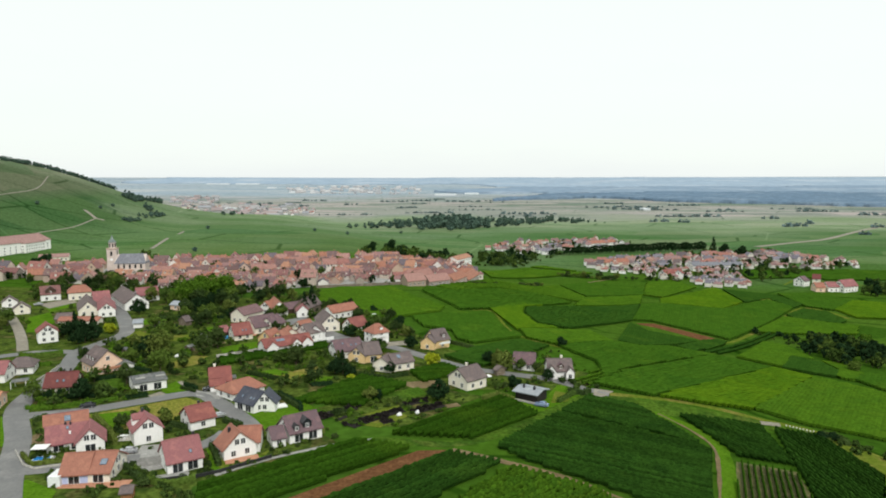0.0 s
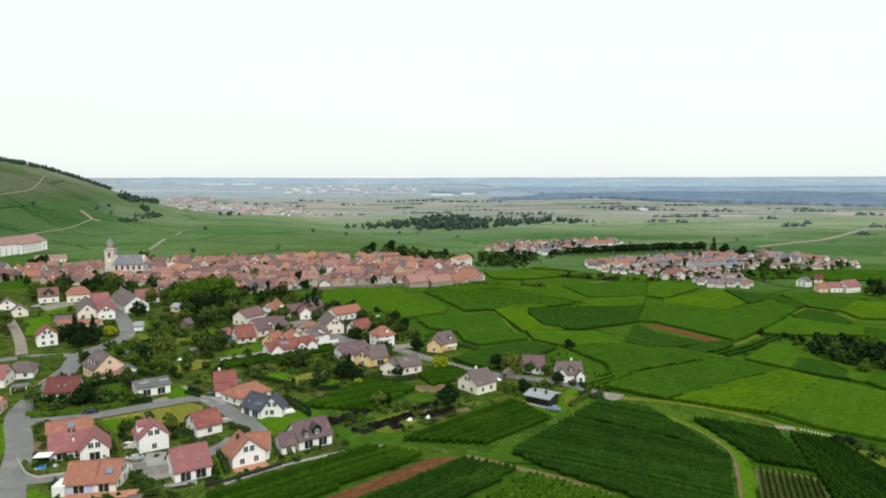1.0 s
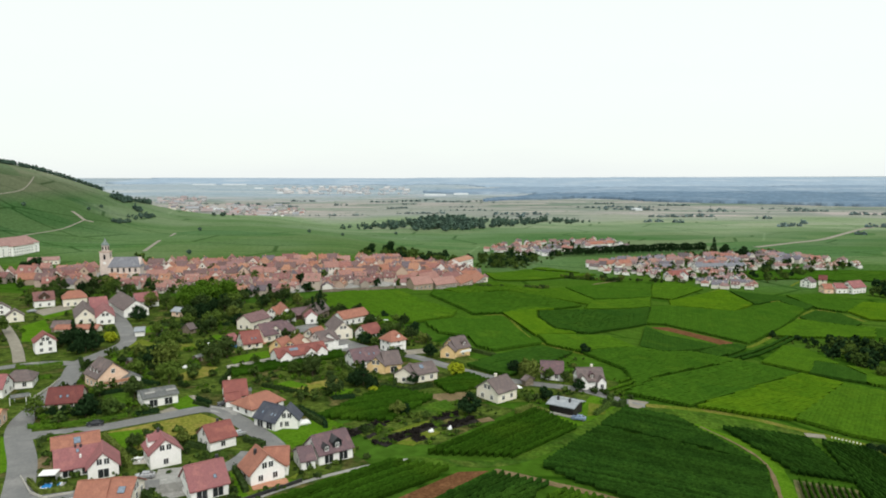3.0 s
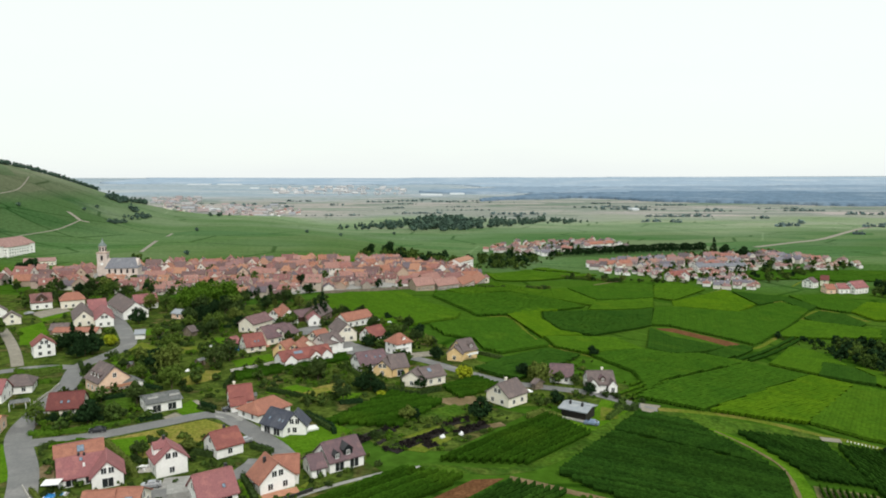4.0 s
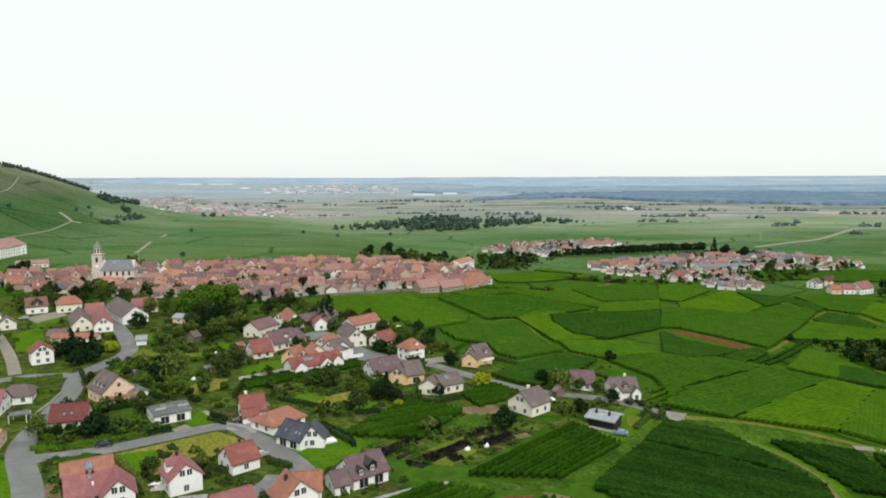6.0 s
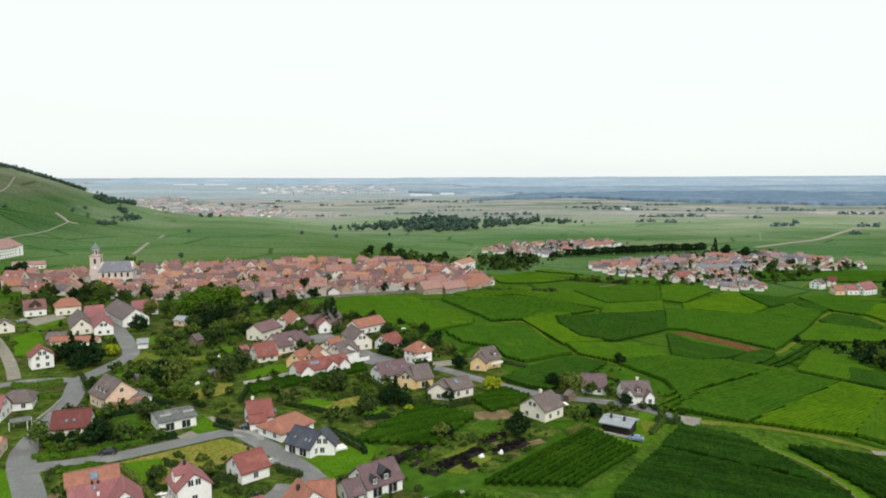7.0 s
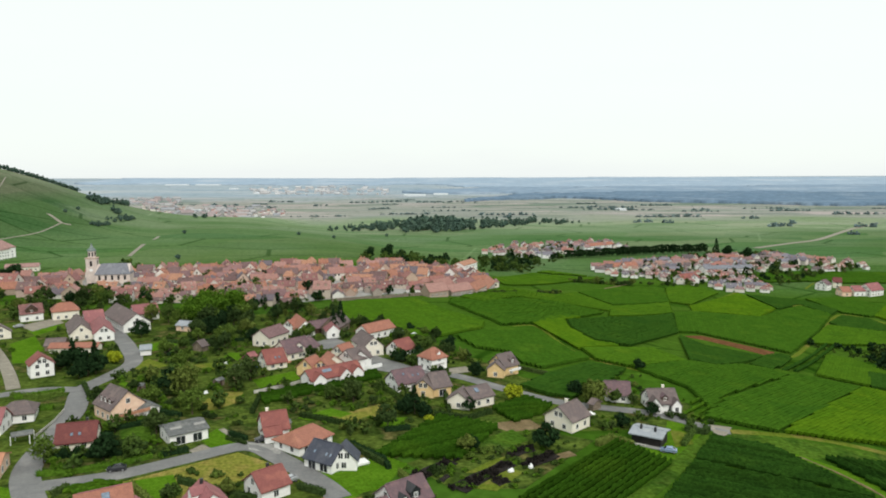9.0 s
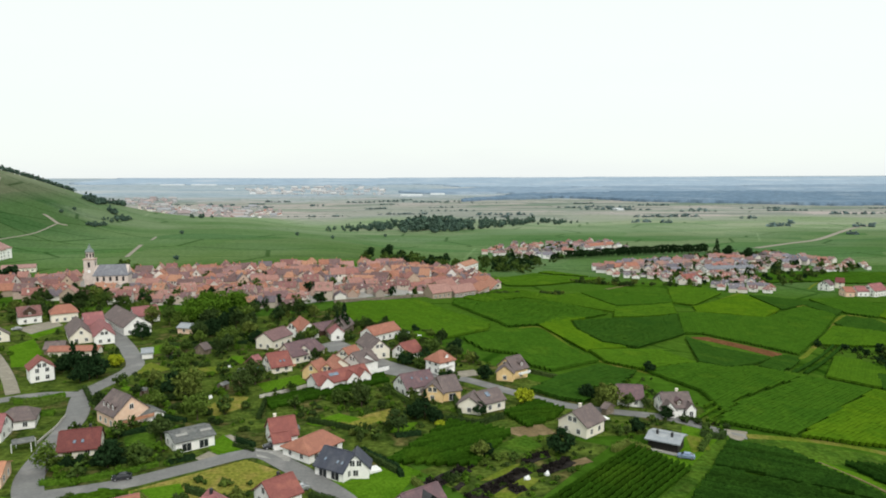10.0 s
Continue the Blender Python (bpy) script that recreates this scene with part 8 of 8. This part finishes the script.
# ---- the far plain: woods, hedgerows and distant buildings ----
def forest(poly, step, height, seed, label, mat=None, wander=160):
    """A closed far wood: an uneven canopy with steep edges."""
    xs, ys = [p[0] for p in poly], [p[1] for p in poly]
    nx, ny = int((max(xs) - min(xs)) / step), int((max(ys) - min(ys)) / step)
    bm = bmesh.new()
    grid = {}

    def at(i, j):
        if (i, j) not in grid:
            x, y = min(xs) + i * step, min(ys) + j * step
            hgt = height * (0.9 + 0.10 * noise.noise((x * 0.02, y * 0.02, seed)) + 0.12 * noise.noise((x * 0.006, y * 0.006, seed)))
            grid[(i, j)] = bm.verts.new((x + step * 0.35 * noise.noise((x, y, 1.7)), y, ground_z(x, y) + max(2.0, hgt * (0.9 + 0.2 * noise.noise((x * 0.05, y * 0.05, seed + 4))))))
        return grid[(i, j)]

    for i in range(nx):
        for j in range(ny):
            x, y = min(xs) + (i + 0.5) * step, min(ys) + (j + 0.5) * step
            wx, wy = x + wander * noise.noise((x * 0.004, y * 0.004, seed)), y + wander * noise.noise((x * 0.004, y * 0.004, seed + 9))
            if inside(poly, wx, wy):
                bm.faces.new((at(i, j), at(i + 1, j), at(i + 1, j + 1), at(i, j + 1)))
    rim = [e for e in bm.edges if e.is_boundary]
    low = bmesh.ops.extrude_edge_only(bm, edges=rim)
    for v in low["geom"]:
        if isinstance(v, bmesh.types.BMVert):
            v.co.z = ground_z(v.co.x, v.co.y) - 1.0
    bmesh.ops.recalc_face_normals(bm, faces=bm.faces[:])
    for fc in bm.faces:
        fc.smooth = True
    ob = new("far_forest", mesh_of("far_forest", bm, mat or leaf_far_hazed))
    return tagged(ob, label, "forest", kind="stuff")


# each forest further back takes a leaf colour with more haze in it
forest([(150, 2330), (300, 2420), (560, 2560), (700, 2330), (900, 2150), (1240, 1990), (1700, 1880), (2300, 1950), (2300, 2650), (900, 2900), (420, 2720)], 18, 11, 3.1, "wide blue-green forest far across the plain, haze painted into its colour", wander=90)
forest([(-60, 2950), (500, 2850), (1000, 2820), (2500, 2600), (3300, 2700), (3300, 3500), (900, 3450), (200, 3300)], 24, 8, 4.3, "blue-green forest behind a nearer one, with more haze painted into its colour", leaf_middle_hazed)
forest([(-1900, 4000), (100, 3900), (300, 3500), (900, 3480), (3600, 3480), (3600, 4600), (200, 4880), (-1900, 4880)], 30, 6, 5.1, "farther blue-green forest near the horizon, paled by haze painted into its colour", leaf_farther_hazed)
rnd = random.Random(91)
hedge_rows = []
for k in range(38):
    # hedgerows and thickets between the fields of the plain
    x = rnd.uniform(-800, 1500)
    y = rnd.uniform(1350, 2500 - 0.45 * max(0.0, x))
    n, L = rnd.choice((1, 4, 10, 16, 22)), rnd.uniform(30, 190)
    for i in range(n):
        s = rnd.uniform(0.25, 0.65)
        px, py = x + L * (i / n - 0.5) + rnd.uniform(-6, 6), y + rnd.uniform(-6, 6)
        m = pose(px, py, ground_z(px, py), 0, 0, rnd.uniform(0, 360)) @ Matrix.Diagonal((s * 2.0, s * 1.3, s * 0.75, 1))
        hedge_rows.append((LOW_WOODS[i % 2][1], m, leaf_hedge_hazed))
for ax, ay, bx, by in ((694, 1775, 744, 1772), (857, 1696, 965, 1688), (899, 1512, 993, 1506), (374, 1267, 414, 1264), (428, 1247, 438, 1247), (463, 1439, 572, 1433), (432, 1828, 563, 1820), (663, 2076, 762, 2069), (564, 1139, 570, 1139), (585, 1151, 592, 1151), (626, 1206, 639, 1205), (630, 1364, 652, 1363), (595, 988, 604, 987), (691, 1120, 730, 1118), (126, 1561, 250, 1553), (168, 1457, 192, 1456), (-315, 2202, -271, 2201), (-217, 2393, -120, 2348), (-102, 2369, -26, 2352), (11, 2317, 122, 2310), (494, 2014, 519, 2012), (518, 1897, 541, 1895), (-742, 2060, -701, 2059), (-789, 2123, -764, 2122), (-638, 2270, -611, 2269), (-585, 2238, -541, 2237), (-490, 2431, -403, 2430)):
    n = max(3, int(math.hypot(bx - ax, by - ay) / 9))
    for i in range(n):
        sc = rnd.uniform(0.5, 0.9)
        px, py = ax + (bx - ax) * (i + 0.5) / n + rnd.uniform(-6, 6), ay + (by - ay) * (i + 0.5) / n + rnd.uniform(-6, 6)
        hedge_rows.append((LOW_WOODS[i % 2][1], pose(px, py, ground_z(px, py) - 1, 0, 0, rnd.uniform(0, 360)) @ Matrix.Diagonal((sc * 1.5, sc * 1.3, sc * 0.95, 1)), leaf_hedge_hazed))
joined("hedgerows", hedge_rows, "hedgerows and single trees between fields of the plain, paled by haze in their colour", "hedgerow")
small_wall = mesh_of("wall", gable_walls(bmesh.new(), 14, 9, 4.0, 7.5), roof_far_hazed)
small_roof = mesh_of("roof", roof_form(14, 9, 4.0, 7.5, 0.5, 0, 0.4), roof_far_hazed)


def far_town(name, poly, count, seed, label, tiles=roof_far_hazed, plain=far_wall_hazed):
    """A town far off in the plain: gabled houses and flat halls of many sizes."""
    r = random.Random(seed)
    xs, ys = [p[0] for p in poly], [p[1] for p in poly]
    pairs = []
    while len(pairs) < count * 2:
        x, y = r.uniform(min(xs), max(xs)), r.uniform(min(ys), max(ys))
        if not inside(poly, x, y):
            continue
        k = r.uniform(0.8, 1.7)
        m = pose(x, y, ground_z(x, y), 0, 0, r.choice((0, 90)) + r.gauss(0, 12)) @ Matrix.Diagonal((k * r.uniform(0.8, 1.6), k, r.uniform(0.8, 1.3), 1))
        pairs += [(small_wall, m, plain), (small_roof, m, tiles)]
    return joined(name, pairs, label, "town")


far_town("distant_village", [(-743.7, 2151.7), (-620.9, 2208.7), (-465.1, 2144.8), (-321.7, 1866.0), (-295.6, 1704.5), (-378.6, 1117.1)], 75, 95, "reddish roofs of a village far off in the plain, dulled by haze in their colour")
far_town("distant_hamlet", [(-1038.0, 2614.0), (-868.2, 2691.0), (-716.8, 2210.5), (-896.7, 2273.9)], 45, 97, "reddish roofs far off below a hill, paled by haze in their colour")
far_town("distant_town", [(-773.1, 3473.0), (-332.5, 3808.6), (-95.9, 3414.1), (-96.0, 2885.2), (-636.3, 2948.6)], 150, 96, "roofs of a town scattered far off in the plain, paled by haze in their colour", roof_farther_hazed, roof_farther_hazed)
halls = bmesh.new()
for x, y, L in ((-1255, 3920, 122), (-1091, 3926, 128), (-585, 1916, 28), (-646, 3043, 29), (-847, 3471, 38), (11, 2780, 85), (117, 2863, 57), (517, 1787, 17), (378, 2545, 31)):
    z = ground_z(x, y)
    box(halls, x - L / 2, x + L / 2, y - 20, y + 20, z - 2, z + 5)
tagged(new("distant_halls", mesh_of("distant_halls", halls, hall_pale_hazed)), "long pale industrial halls far off, haze mixed into their colour", "hall", kind="stuff")

# patterns that were never planted or settled
for pr in (*TREES, *BUSHES, *LIGHTS, BIG, LIME, ROUND, DARK, *FIRS, POPLAR, *WOODS, *TOWN, *VILLAGE):
    if pr.name not in placed and pr.name not in started:
        for o in (*pr.children_recursive, pr):
            bpy.data.objects.remove(o)
